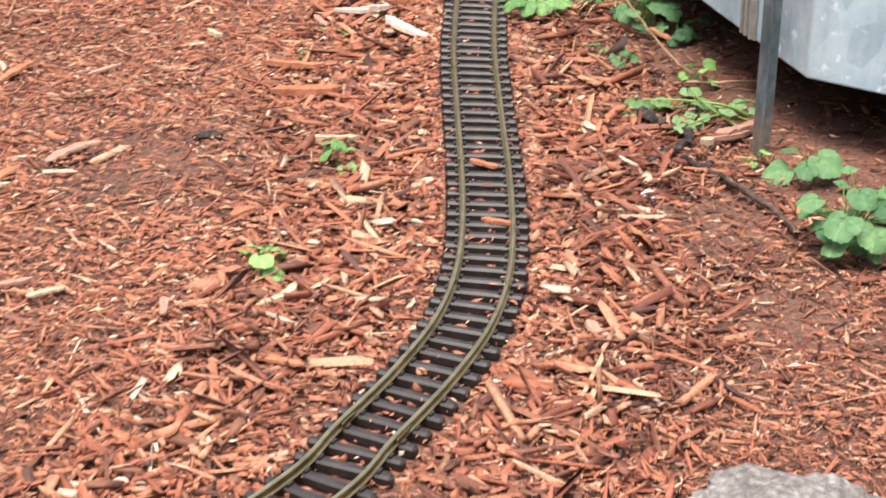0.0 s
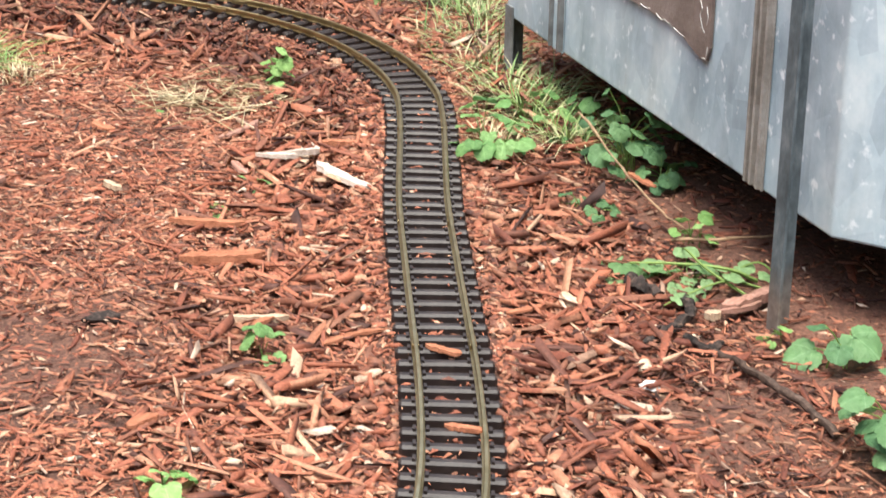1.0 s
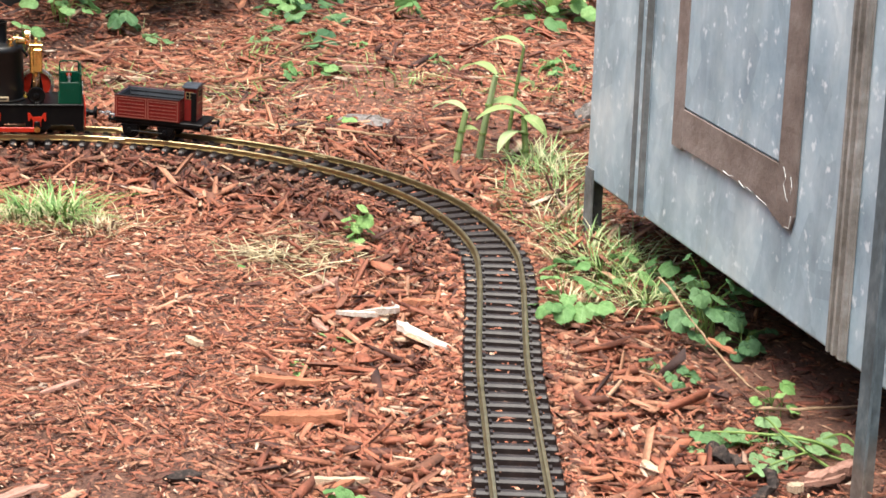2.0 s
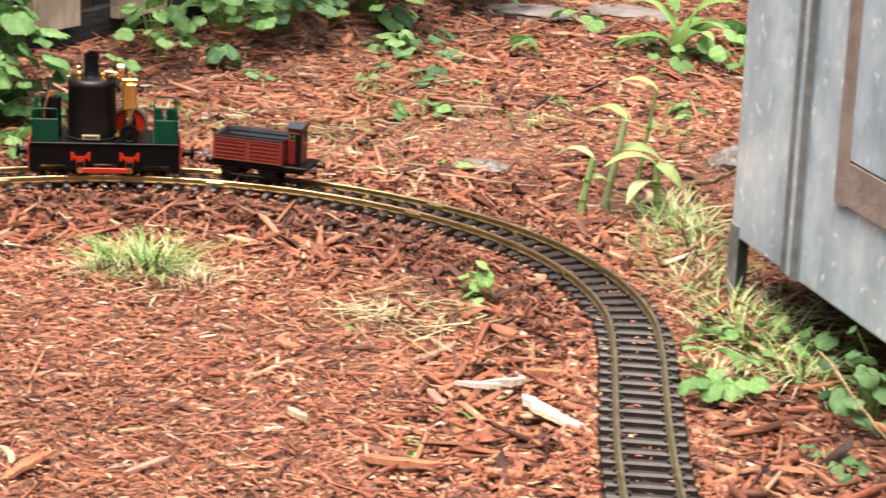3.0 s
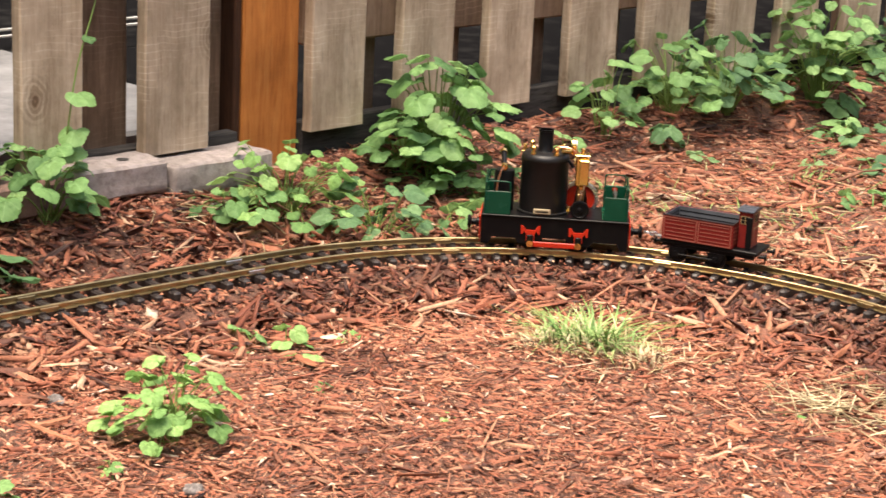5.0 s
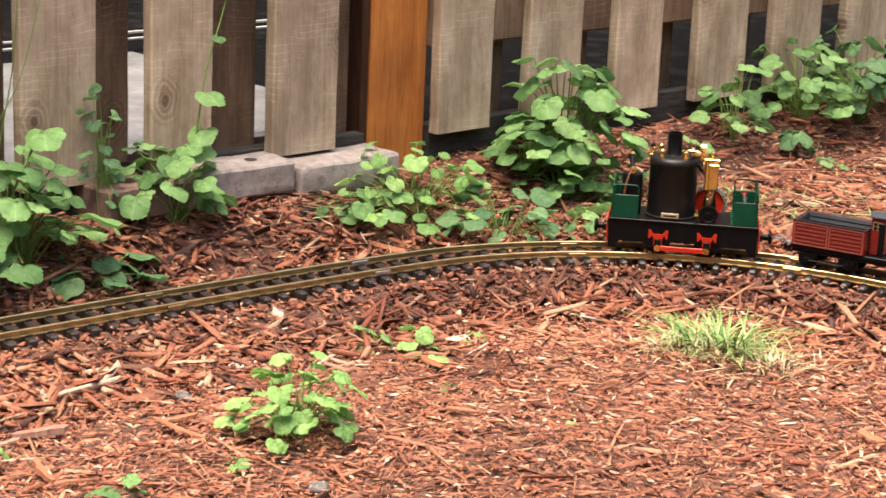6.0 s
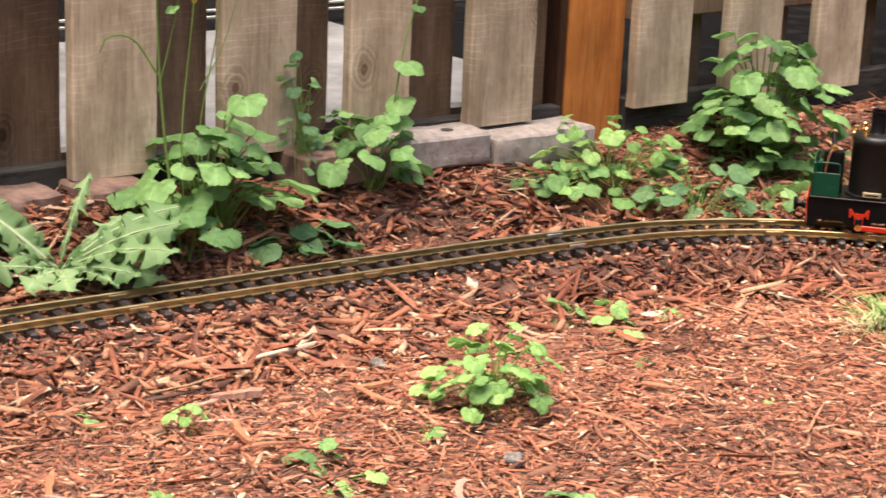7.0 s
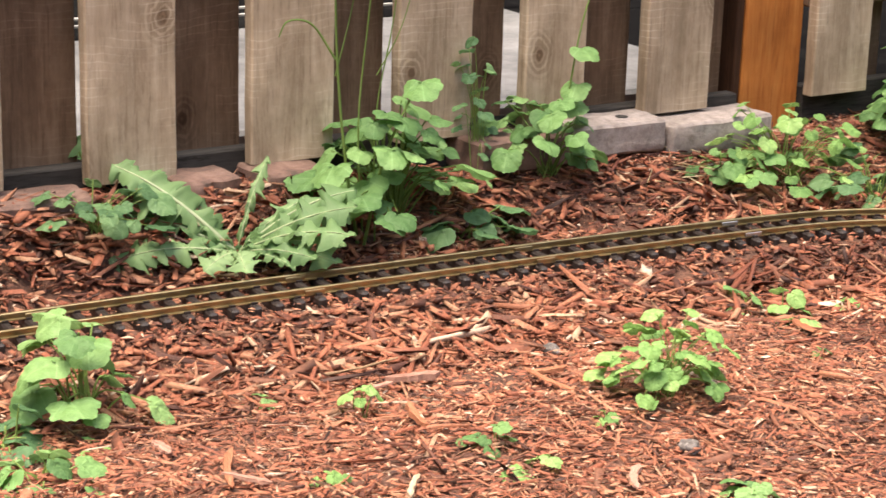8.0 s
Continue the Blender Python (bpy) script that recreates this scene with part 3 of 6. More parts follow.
def build_fence():
    fence = root("fence", fence_pose(0, 0, 0), "weathered grey-brown board-on-board timber fence with one orange post", "fence", kind="structure")
    inv = fence.matrix_world.inverted()
    front = [(-0.62, -0.50), (-0.415, -0.295), (-0.212, -0.098), (0.002, 0.114), (0.211, 0.324), (0.416, 0.525), (0.607, 0.704), (0.805, 0.918), (1.111, 1.219), (1.295, 1.41),
             (1.492, 1.601), (1.692, 1.82), (1.892, 2.025), (2.096, 2.228), (2.312, 2.44), (2.54, 2.668)]
    front += [(2.75 + 0.208 * k, 2.876 + 0.208 * k) for k in range(12)]
    drop = {3: -0.005, 4: -0.002, 5: 0.004, 7: 0.004, 8: 0.003, 10: -0.003, 11: -0.004}
    rng = random.Random(5)
    for i, (a, b) in enumerate(front):
        z = 0.101 + drop.get(i, rng.uniform(-0.004, 0.004))
        m = fence_pose((a + b) / 2, -0.018, z) @ pose(0, 0, 0, 0, rng.uniform(-0.4, 0.4), 0)
        part("board", plank(b - a, 0.018, 1.68 - z, 100 + i), M_BOARD, fence, at=inv @ m)
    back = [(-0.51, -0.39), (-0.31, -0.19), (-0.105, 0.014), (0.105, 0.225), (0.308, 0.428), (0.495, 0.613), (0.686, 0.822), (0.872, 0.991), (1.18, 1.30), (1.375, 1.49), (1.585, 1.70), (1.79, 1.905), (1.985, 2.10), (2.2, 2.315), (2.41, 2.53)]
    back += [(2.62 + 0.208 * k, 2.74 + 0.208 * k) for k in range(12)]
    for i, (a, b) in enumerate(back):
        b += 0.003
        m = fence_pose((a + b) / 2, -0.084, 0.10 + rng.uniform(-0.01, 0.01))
        part("board", plank(b - a, 0.018, 1.58, 300 + i), M_BOARD_SHADED, fence, "board on the fence's far side, shade put into its darker colour", at=inv @ m)
    for s in (1.059, -1.4, 3.5, 5.9):
        bm = boxed((-0.054, -0.038, -0.15), (0.054, 0.045, 1.72), 0.003)
        part("post", bm, M_POST, fence, "orange-stained square timber post", at=inv @ fence_pose(s, -0.069, 0))
        # added strip that stands in for the post's shaded side face
        part("cleat", boxed((-0.068, -0.034, 0.0), (-0.0545, 0.041, 1.66), 0.002), M_POST_SHADE, fence, "added dark strip painting the shade on the post's side", at=inv @ fence_pose(s, -0.069, 0.02))
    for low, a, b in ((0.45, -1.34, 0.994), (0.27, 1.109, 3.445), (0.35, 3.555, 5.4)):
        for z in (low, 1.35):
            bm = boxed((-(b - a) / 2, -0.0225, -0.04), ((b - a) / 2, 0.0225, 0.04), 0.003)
            part("cross_rail", bm, M_BOARD_SHADED, fence, at=inv @ fence_pose((a + b) / 2, -0.042, z))
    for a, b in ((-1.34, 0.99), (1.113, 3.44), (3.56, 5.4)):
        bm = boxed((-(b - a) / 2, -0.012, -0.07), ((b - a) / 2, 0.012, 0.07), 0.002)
        part("gravel_board", bm, M_KICK, fence, "dark board along the fence's foot", at=inv @ fence_pose((a + b) / 2, -0.034, 0.045))


build_fence()


def rubble(bm, lo, hi, seed, rough=0.004, cuts=3):
    """A block with worn, uneven faces and edges."""
    box(bm, lo, hi, min(hi[k] - lo[k] for k in range(3)) * 0.09)
    bmesh.ops.subdivide_edges(bm, edges=bm.edges[:], cuts=cuts, use_grid_fill=True)
    for v in bm.verts:
        q = v.co * 38 + Vector((seed * 3.1, seed * 1.7, seed))
        v.co += rough * noise.noise_vector(q) + 0.5 * rough * noise.noise_vector(q * 3)
    return bm


def build_edging():
    rows = [(-0.13, -0.006, 0.096, 0.045, M_BRICK, "worn orange-red brick at the fence's foot"), (0.10, 0.178, 0.098, 0.04, M_BRICK, "chipped pale red brick at the fence's foot"),
            (0.205, 0.292, 0.098, 0.045, M_BRICK, "broken red brick at the fence's foot"), (0.505, 0.655, 0.106, 0.05, M_BRICK, "weathered brown brick at the fence's foot"),
            (0.657, 0.811, 0.110, 0.046, M_CONCRETE, "grey concrete block with core holes at the fence's foot"), (0.817, 0.995, 0.100, 0.052, M_CONCRETE, "grey concrete block against the fence's foot"),
            (-0.33, -0.15, 0.100, 0.05, M_BRICK, "dirty red brick at the fence's foot")]
    for i, (a, b, top, out, mat, label) in enumerate(rows):
        bm = rubble(bmesh.new(), (-(b - a) / 2, -out, -0.045), ((b - a) / 2, 0.035, 0.0), i + 1, 0.003)
        ob = thing("edging_block", bm, mat, label, "block", "edging blocks", smooth=True, at=fence_pose((a + b) / 2, 0.0, top) @ pose(0, 0, 0, 0, 0, (-3, 4, 6, 3, 0, 0, 5)[i]))
        if i == 4:
            for k in (-0.03, 0.025):
                # nothing is hollowed: a flat dark disc paints each core hole's shade
                part("core_hole", lathe(bmesh.new(), [(0.0005, 0.0005), (0.0085, 0.0006), (0.009, 0.0003)], (k, -0.012, 0), seg=14), M_KICK, ob, "flat dark disc painting the shade of a core hole")


build_edging()


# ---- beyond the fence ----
# near black: the shade seen through the fence's gaps is put into this colour
M_GAP_SHADE = paint_material("gap_shade_black", (0.006, 0.006, 0.0065), (0.014, 0.014, 0.014), 0.95, 20, 0.0)
M_PALE = stone_material("pale_concrete", (0.06, 0.062, 0.065), (0.135, 0.138, 0.143), (0.21, 0.215, 0.22), 9)
M_WHITE = paint_material("white_enamel", (0.40, 0.40, 0.39), (0.32, 0.32, 0.31), 0.4, 40)


def build_beyond():
    # this wall and the two near-black slabs are added to darken the gaps
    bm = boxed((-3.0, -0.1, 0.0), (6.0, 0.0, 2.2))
    thing("gap_shade_wall", bm, M_GAP_SHADE, "added near-black wall seen through the fence's gaps, shade in its colour", "wall", kind="structure", at=fence_pose(0, -2.1, -0.02))
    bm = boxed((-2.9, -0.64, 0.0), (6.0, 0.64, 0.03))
    thing("gap_shade_slab", bm, M_GAP_SHADE, "added near-black slab behind the fence, shade in its colour", "paving", kind="structure", at=fence_pose(0, -1.455, 0.055))
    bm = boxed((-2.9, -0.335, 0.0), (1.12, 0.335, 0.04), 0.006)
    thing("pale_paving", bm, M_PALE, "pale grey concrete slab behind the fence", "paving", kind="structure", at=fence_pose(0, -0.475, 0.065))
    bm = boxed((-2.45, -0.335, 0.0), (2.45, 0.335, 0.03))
    thing("gap_shade_slab", bm, M_GAP_SHADE, "added near-black slab behind the fence, shade in its colour", "paving", kind="structure", at=fence_pose(3.59, -0.475, 0.055))
    rack = root("slatted_rack", fence_pose(-0.4, -0.90, 0.0845), "white slatted rack standing behind the fence", "rack")
    for k in range(2):
        bm = boxed((-1.3, -0.003, 0.0), (1.9, 0.003, 0.0045), 0.0008)
        part("slat", bm, M_WHITE, rack, at=pose(0, 0.012 * k, 0.022 + 0.010 * k, 0, 0, 0))
    for x in (-1.2, 0.1, 1.4):
        part("rack_leg", boxed((x - 0.006, 0.0035, 0.0), (x + 0.006, 0.0085, 0.0318), 0.001), M_WHITE, rack)


build_beyond()


def build_sky_blockers():
    """Unseen plain dark walls, hedge-like, added behind and beside the view to block low sky light."""
    mat = stone_material("sky_blocker_green", (0.012, 0.022, 0.010), (0.03, 0.048, 0.02), (0.05, 0.075, 0.03), 6)
    for name, lo, hi in (("sky_blocker_south", (-6.0, -2.6, -0.1), (5.0, -2.3, 2.6)), ("sky_blocker_east", (3.2, -2.29, -0.1), (3.5, 9.19, 2.4)), ("sky_blocker_north", (-6.0, 9.2, -0.1), (5.0, 9.5, 2.6)), ("sky_blocker_west", (-6.3, -2.6, -0.1), (-6.01, 9.5, 2.6))):
        thing(name, boxed(lo, hi, 0.02), mat, "unseen plain dark green wall added to block low sky light", "wall", kind="structure")


build_sky_blockers()


# ---- galvanised bin on legs ----
LEAN = -0.065


def on_bin(s, out, z):
    """A place on the long side: s along from the far edge, out from it, at height z; the bin leans a little."""
    return BIN[0] + BIN_D * (s + LEAN * z) + BIN_N * out + Vector((0, 0, z))


def strip(bm, s0, s1, z0, z1, out0, out1):
    """A slab on the bin's long side, following its lean."""
    v = [bm.verts.new(on_bin(s, o, z)) for z in (z0, z1) for s, o in ((s0, out0), (s1, out0), (s1, out1), (s0, out1))]
    for f in ((3, 2, 1, 0), (4, 5, 6, 7), (0, 1, 5, 4), (1, 2, 6, 5), (2, 3, 7, 6), (3, 0, 4, 7)):
        bm.faces.new([v[k] for k in f])
    bmesh.ops.recalc_face_normals(bm, faces=bm.faces[:])
    return bm


M_DIAL_WHITE = paint_material("torn_paper", (0.56, 0.56, 0.54), (0.42, 0.42, 0.40), 0.7, 60)


def build_bin():
    bin_ob = root("metal_bin", Matrix(), "dented grey galvanised sheet-metal bin standing on angle-iron legs", "metal bin")
    bm = bmesh.new()
    z0, z1 = 0.085, 1.05
    low = [bm.verts.new(p + Vector((0, 0, z0)) + BIN_D * LEAN * z0) for p in BIN]
    top = [bm.verts.new(p + Vector((0, 0, z1)) + BIN_D * LEAN * z1) for p in BIN]
    for k in range(6):
        bm.faces.new((low[k], low[(k + 1) % 6], top[(k + 1) % 6], top[k]))
    bm.faces.new(list(reversed(low)))
    bm.faces.new(top)
    bmesh.ops.recalc_face_normals(bm, faces=bm.faces[:])
    bmesh.ops.bevel(bm, geom=bm.edges[:], offset=0.003, segments=2, affect="EDGES", profile=0.5)
    part("body", bm, M_ZINC, bin_ob)
    for s, mat, folds in ((0.150, M_ZINC, ((0.000, 0.0036), (0.0240, 0.0064))), (0.637, M_SEAM, ((0.001, 0.0042), (0.0115, 0.0042), (0.0245, 0.0042)))):
        seam = part("seam", strip(bmesh.new(), s, s + 0.03, 0.086, 1.04, 0.001, 0.0035), mat, bin_ob, "grimy folded seam")
        for k, w in folds:
            # on the zinc seam the fold's shadow is painted by the darker grey
            part("fold", strip(bmesh.new(), s + k, s + k + w, 0.088, 1.03, 0.002, 0.0085), M_FOLD if mat == M_ZINC else mat, seam, "dark fold line, grime and painted fold shadow")
    door = part("door", strip(bmesh.new(), 0.276, 0.531, 0.245, 0.95, 0.0008, 0.003), M_ZINC, bin_ob, "door panel edged with peeling brown tape")
    for a, b, c, d in ((0.252, 0.278, 0.195, 0.98), (0.508, 0.546, 0.196, 0.98), (0.2785, 0.5075, 0.198, 0.242), (0.2785, 0.5075, 0.935, 0.98)):
        part("tape", strip(bmesh.new(), a, b, c, d, 0.001, 0.0045), M_RUST, door, "peeling brown tape")
    # the torn lower corner of the tape
    bm = bmesh.new()
    rim = ((0.430, 0.1878), (0.446, 0.1835), (0.462, 0.1815), (0.474, 0.177), (0.492, 0.1725), (0.500, 0.170), (0.514, 0.171), (0.5195, 0.1858), (0.4815, 0.1858), (0.4815, 0.1878))
    low, top = [bm.verts.new(on_bin(a + 0.026, 0.0008, z + 0.010)) for a, z in rim], [bm.verts.new(on_bin(a + 0.026, 0.0043, z + 0.010)) for a, z in rim]
    bm.faces.new(low)
    bm.faces.new(top)
    for k in range(len(rim)):
        bm.faces.new((low[k - 1], low[k], top[k], top[k - 1]))
    bmesh.ops.recalc_face_normals(bm, faces=bm.faces[:])
    part("tape", bm, M_RUST, door, "torn corner of peeling brown tape")
    for way in (((0.360, 0.1905), (0.372, 0.189), (0.384, 0.1915)), ((0.398, 0.190), (0.410, 0.186), (0.418, 0.189), (0.428, 0.1865)), ((0.440, 0.1855), (0.452, 0.1835), (0.464, 0.1825)), ((0.494, 0.232), (0.500, 0.222), (0.496, 0.214), (0.503, 0.202), (0.508, 0.199)),
                ((0.510, 0.226), (0.514, 0.216), (0.511, 0.208)), ((0.516, 0.186), (0.515, 0.179), (0.513, 0.1725), (0.503, 0.1715))):
        part("torn_edge", tube(bmesh.new(), [on_bin(a + 0.026, 0.0046, z + 0.010) for a, z in way], 0.0007, 5, 0.4), M_DIAL_WHITE, door, "white torn edge of the tape")
    # legs: angle iron, two flanges each
    for s, out, w, h, label in ((0.803, 0.059, 0.019, 1.02, "grey angle-iron upright"), (0.012, 0.0, 0.022, 0.10, "rusty grey angle-iron leg"), (0.70, -0.5, 0.024, 0.10, "angle-iron leg"), (0.06, -0.55, 0.024, 0.10, "angle-iron leg")):
        bm = bmesh.new()
        strip(bm, s - w / 2, s + w / 2, -0.03, h, out, out + 0.003)
        strip(bm, s - w / 2, s - w / 2 + 0.003, -0.03, h, out - w, out - 0.0002)
        part("leg", bm, M_FOLD if s < 0.05 else M_ANGLE, bin_ob, label)


build_bin()


# ---- track ----
def rail_mesh(side, gauge=0.0515):
    prof = [(-0.0033, 0.0), (0.0033, 0.0), (0.0033, 0.0010), (0.0008, 0.0018), (0.0008, 0.0056), (0.0021, 0.0062), (0.0021, 0.0079), (0.0015, 0.0085), (-0.0015, 0.0085), (-0.0021, 0.0079), (-0.0021, 0.0062), (-0.0008, 0.0056), (-0.0008, 0.0018), (-0.0033, 0.0010)]
    bm, rings = bmesh.new(), []
    n = int(T_LEN[-1] / 0.012)
    for i in range(n + 1):
        p, d = on_track(T_LEN[-1] * i / n)
        lat = Vector((-d.y, d.x, 0)) * side
        mid = p + lat * gauge / 2
        rings.append([bm.verts.new(mid + lat * a + Vector((0, 0, SLEEPER_Z + h))) for a, h in prof])
    for a, b in zip(rings, rings[1:]):
        for k in range(len(prof)):
            bm.faces.new((a[k], a[(k + 1) % len(prof)], b[(k + 1) % len(prof)], b[k]))
    bmesh.ops.recalc_face_normals(bm, faces=bm.faces[:])
    return bm


def build_track():
    track = root("railway_track", Matrix(), "curving garden railway track with brass rails on brown-black plastic sleepers", "railway track")
    for side in (-1, 1):
        part("rail", rail_mesh(side), M_BRASS_RAIL, track, "tarnished brass rail")
    bm = bmesh.new()
    box(bm, (-0.0052, -0.0435, 0.0015), (0.0052, 0.0435, SLEEPER_Z), 0.0024)
    for y in (-0.0258, 0.0258):
        for k in (-0.0055, 0.0055):
            box(bm, (-0.0035, y + k - 0.0014, SLEEPER_Z - 0.0005), (0.0035, y + k + 0.0014, SLEEPER_Z + 0.0022))
    me = finish(bm, "sleeper", M_SLEEPER)
    s = 0.01
    while s < T_LEN[-1]:
        p, d = on_track(s)
        ob = new("sleeper", me)
        ob.parent = track
        ob.matrix_local = Matrix.Translation(p) @ Matrix.Rotation(math.atan2(d.y, d.x), 4, "Z")
        s += 0.026
    joiner = bmesh.new()
    for k in (-1, 1):
        box(joiner, (-0.012, k * 0.0026 - 0.0006, SLEEPER_Z + 0.0012), (0.012, k * 0.0026 + 0.0006, SLEEPER_Z + 0.0060), 0.0004)
    silver = finish(joiner, "rail_joiner", metal_material("silvery_joiner", (0.75, 0.74, 0.70), (0.5, 0.48, 0.44), 0.25, 0.45))
    brass = silver.copy()
    brass.materials[0] = M_BRASS_RAIL
    mark = min(range(len(TRACK)), key=lambda i: (TRACK[i] - Vector((-1.262, 2.475, 0))).length)
    s = T_LEN[mark] % 0.3
    while s < T_LEN[-1]:
        p, d = on_track(s)
        for side in (-1, 1):
            ob = new("rail_joiner", silver if abs(s - T_LEN[mark]) < 0.01 else brass)
            ob.parent = track
            ob.matrix_local = Matrix.Translation(p + Vector((-d.y, d.x, 0)) * side * 0.02575) @ Matrix.Rotation(math.atan2(d.y, d.x), 4, "Z")
        s += 0.3


build_track()


# ---- steam locomotive ----
M_BLACK = paint_material("satin_black_paint", (0.0035, 0.0035, 0.004), (0.007, 0.0065, 0.006), 0.3, 70, 0.12)
M_BOILER = paint_material("matt_black_boiler", (0.0052, 0.0048, 0.0048), (0.0100, 0.0092, 0.0090), 0.38, 50, 0.30)
M_GREEN = paint_material("dark_green_enamel", (0.003, 0.040, 0.021), (0.004, 0.046, 0.025), 0.22, 60, 0.14)
M_RED = paint_material("signal_red_enamel", (0.42, 0.022, 0.008), (0.34, 0.022, 0.010), 0.35, 60)
M_BRASS = metal_material("polished_brass", (0.83, 0.60, 0.24), (0.66, 0.44, 0.16), 0.14, 0.30, 80)
M_COPPER = metal_material("copper_pipe", (0.80, 0.38, 0.22), (0.62, 0.26, 0.14), 0.2, 0.38, 80)
M_BRONZE = metal_material("bronze_column", (0.42, 0.27, 0.14), (0.28, 0.17, 0.09), 0.28, 0.45, 80)
M_STEEL = metal_material("bright_steel", (0.74, 0.74, 0.73), (0.56, 0.56, 0.55), 0.2, 0.36, 80)
M_CREAM_PLATE = paint_material("worn_plate_face", (0.30, 0.24, 0.15), (0.20, 0.155, 0.09), 0.5, 200)
M_DIAL = paint_material("white_dial", (0.82, 0.80, 0.74), (0.72, 0.70, 0.64), 0.4, 60)
M_GREY_MARK = paint_material("pale_grey_marking", (0.55, 0.54, 0.50), (0.45, 0.44, 0.41), 0.5, 60)


def plate_xz(outline, y0, y1):
    """A flat plate of the given x, z outline between two values of y."""
    bm = bmesh.new()
    a = [bm.verts.new((x, y0, z)) for x, z in outline]
    b = [bm.verts.new((x, y1, z)) for x, z in outline]
    bm.faces.new(a)
    bm.faces.new(list(reversed(b)))
    for k in range(len(outline)):
        j = (k + 1) % len(outline)
        bm.faces.new((a[j], a[k], b[k], b[j]))
    bmesh.ops.recalc_face_normals(bm, faces=bm.faces[:])
    return bm


def wheel_mesh(r, width, flange):
    """A flanged wheel on the y axis, its flange at the inner side (y = 0)."""
    return lathe(bmesh.new(), [(r * 0.35, -0.001), (r + flange, -0.001), (r + flange, 0.0012), (r, 0.0020), (r * 0.97, width), (r * 0.82, width), (r * 0.78, width - 0.0012), (r * 0.40, width - 0.0012), (r * 0.34, width + 0.001), (r * 0.2, width + 0.0012)], axis="y", seg=28)


def fitting(p, h, r):
    """A small turned valve or nut standing at p."""
    return lathe(bmesh.new(), [(r, 0), (r, h * 0.22), (r * 0.62, h * 0.3), (r * 0.62, h * 0.55), (r * 0.95, h * 0.62), (r * 0.95, h * 0.85), (r * 0.4, h)], p, seg=10)


def build_loco(m):
    loco = root("steam_locomotive", m, "toy steam locomotive with black upright boiler, green bunkers and brass engine", "locomotive")
    P = lambda name, bm, mat, label="", parent=loco, smooth=True: part(name, bm, mat, parent, label, smooth)  # noqa: E731
    side = [(-0.098, 0.046), (-0.098, 0.007), (-0.088, 0.007), (-0.083, 0.017), (-0.052, 0.017), (-0.048, 0.010), (-0.020, 0.010), (-0.016, 0.019), (0.016, 0.019), (0.020, 0.010), (0.048, 0.010), (0.052, 0.017), (0.083, 0.017), (0.088, 0.007), (0.098, 0.007), (0.098, 0.046)]
    for y in (-1, 1):
        P("frame_side", plate_xz(side, y * 0.0345, y * 0.037), M_BLACK, smooth=False)
    P("deck", boxed((-0.0985, -0.039, 0.0462), (0.0985, 0.039, 0.0495), 0.0007), M_BLACK, smooth=False)
    for x, s in ((-0.1, -1), (0.1, 1)):
        out = [(-0.040, 0.0455), (-0.040, 0.016), (-0.034, 0.008), (0.034, 0.008), (0.040, 0.016), (0.040, 0.0455)]
        bm = plate_xz(out, -0.0006, 0.0006)
        bmesh.ops.transform(bm, verts=bm.verts[:], matrix=Matrix.Translation((x, 0, 0)) @ Matrix.Rotation(radians(90), 4, "Z"))
        beam = P("buffer_beam", bm, M_RED, "bright red buffer beam", smooth=False)
        bm = lathe(bmesh.new(), [(0.0065, 0.0), (0.0065, 0.004), (0.0045, 0.005), (0.0045, 0.011), (0.0092, 0.0125), (0.0098, 0.0145), (0.0085, 0.0165)], axis="x", seg=20)
        bmesh.ops.transform(bm, verts=bm.verts[:], matrix=Matrix.Translation((x + s * 0.0015, 0, 0.027)) @ (Matrix() if s > 0 else Matrix.Rotation(math.pi, 4, "Z")))
        P("buffer", bm, M_BLACK, "round black centre buffer", beam)
        for y in (-0.026, 0.026):
            # black disc in place of a hole, painting the shade inside it
            P("bolt_hole_disc", rod(bmesh.new(), (x + s * 0.0012, y, 0.029), (x + s * 0.0019, y, 0.029), 0.0022), M_BLACK, "", beam)
    for x in (-0.032, 0.032):
        for y in (-1, 1):
            bm = wheel_mesh(0.0150, 0.006, 0.0018)
            bmesh.ops.transform(bm, verts=bm.verts[:], matrix=Matrix.Translation((x, y * 0.0225, 0.0150)) @ (Matrix() if y > 0 else Matrix.Rotation(math.pi, 4, "Z")))
            P("wheel", bm, M_BLACK)
            guide = [(x - 0.013, 0.036), (x - 0.010, 0.036), (x - 0.006, 0.030), (x + 0.006, 0.030), (x + 0.010, 0.036), (x + 0.013, 0.036), (x + 0.0125, 0.024), (x + 0.0105, 0.024), (x + 0.0085, 0.029), (x + 0.0055, 0.024), (x + 0.0055, 0.015), (x - 0.0055, 0.015), (x - 0.0055, 0.024), (x - 0.0085, 0.029), (x - 0.0105, 0.024), (x - 0.0125, 0.024)]
            g = P("axle_guard", plate_xz(guide, y * 0.0372, y * 0.0395), M_RED, "red axle guard", smooth=False)
            P("axle_box", boxed((x - 0.0045, y * 0.0415 - 0.002, 0.013), (x + 0.0045, y * 0.0415 + 0.002, 0.024), 0.001), M_BLACK, "", g)
            P("crank_pin", rod(bmesh.new(), (x, y * 0.0395, 0.0125), (x, y * 0.0475, 0.0125), 0.0052, 0.0046, 14), M_BRASS, "brass crank pin", g)
        P("axle", rod(bmesh.new(), (x, -0.0335, 0.0150), (x, 0.0335, 0.0150), 0.0022), M_STEEL)
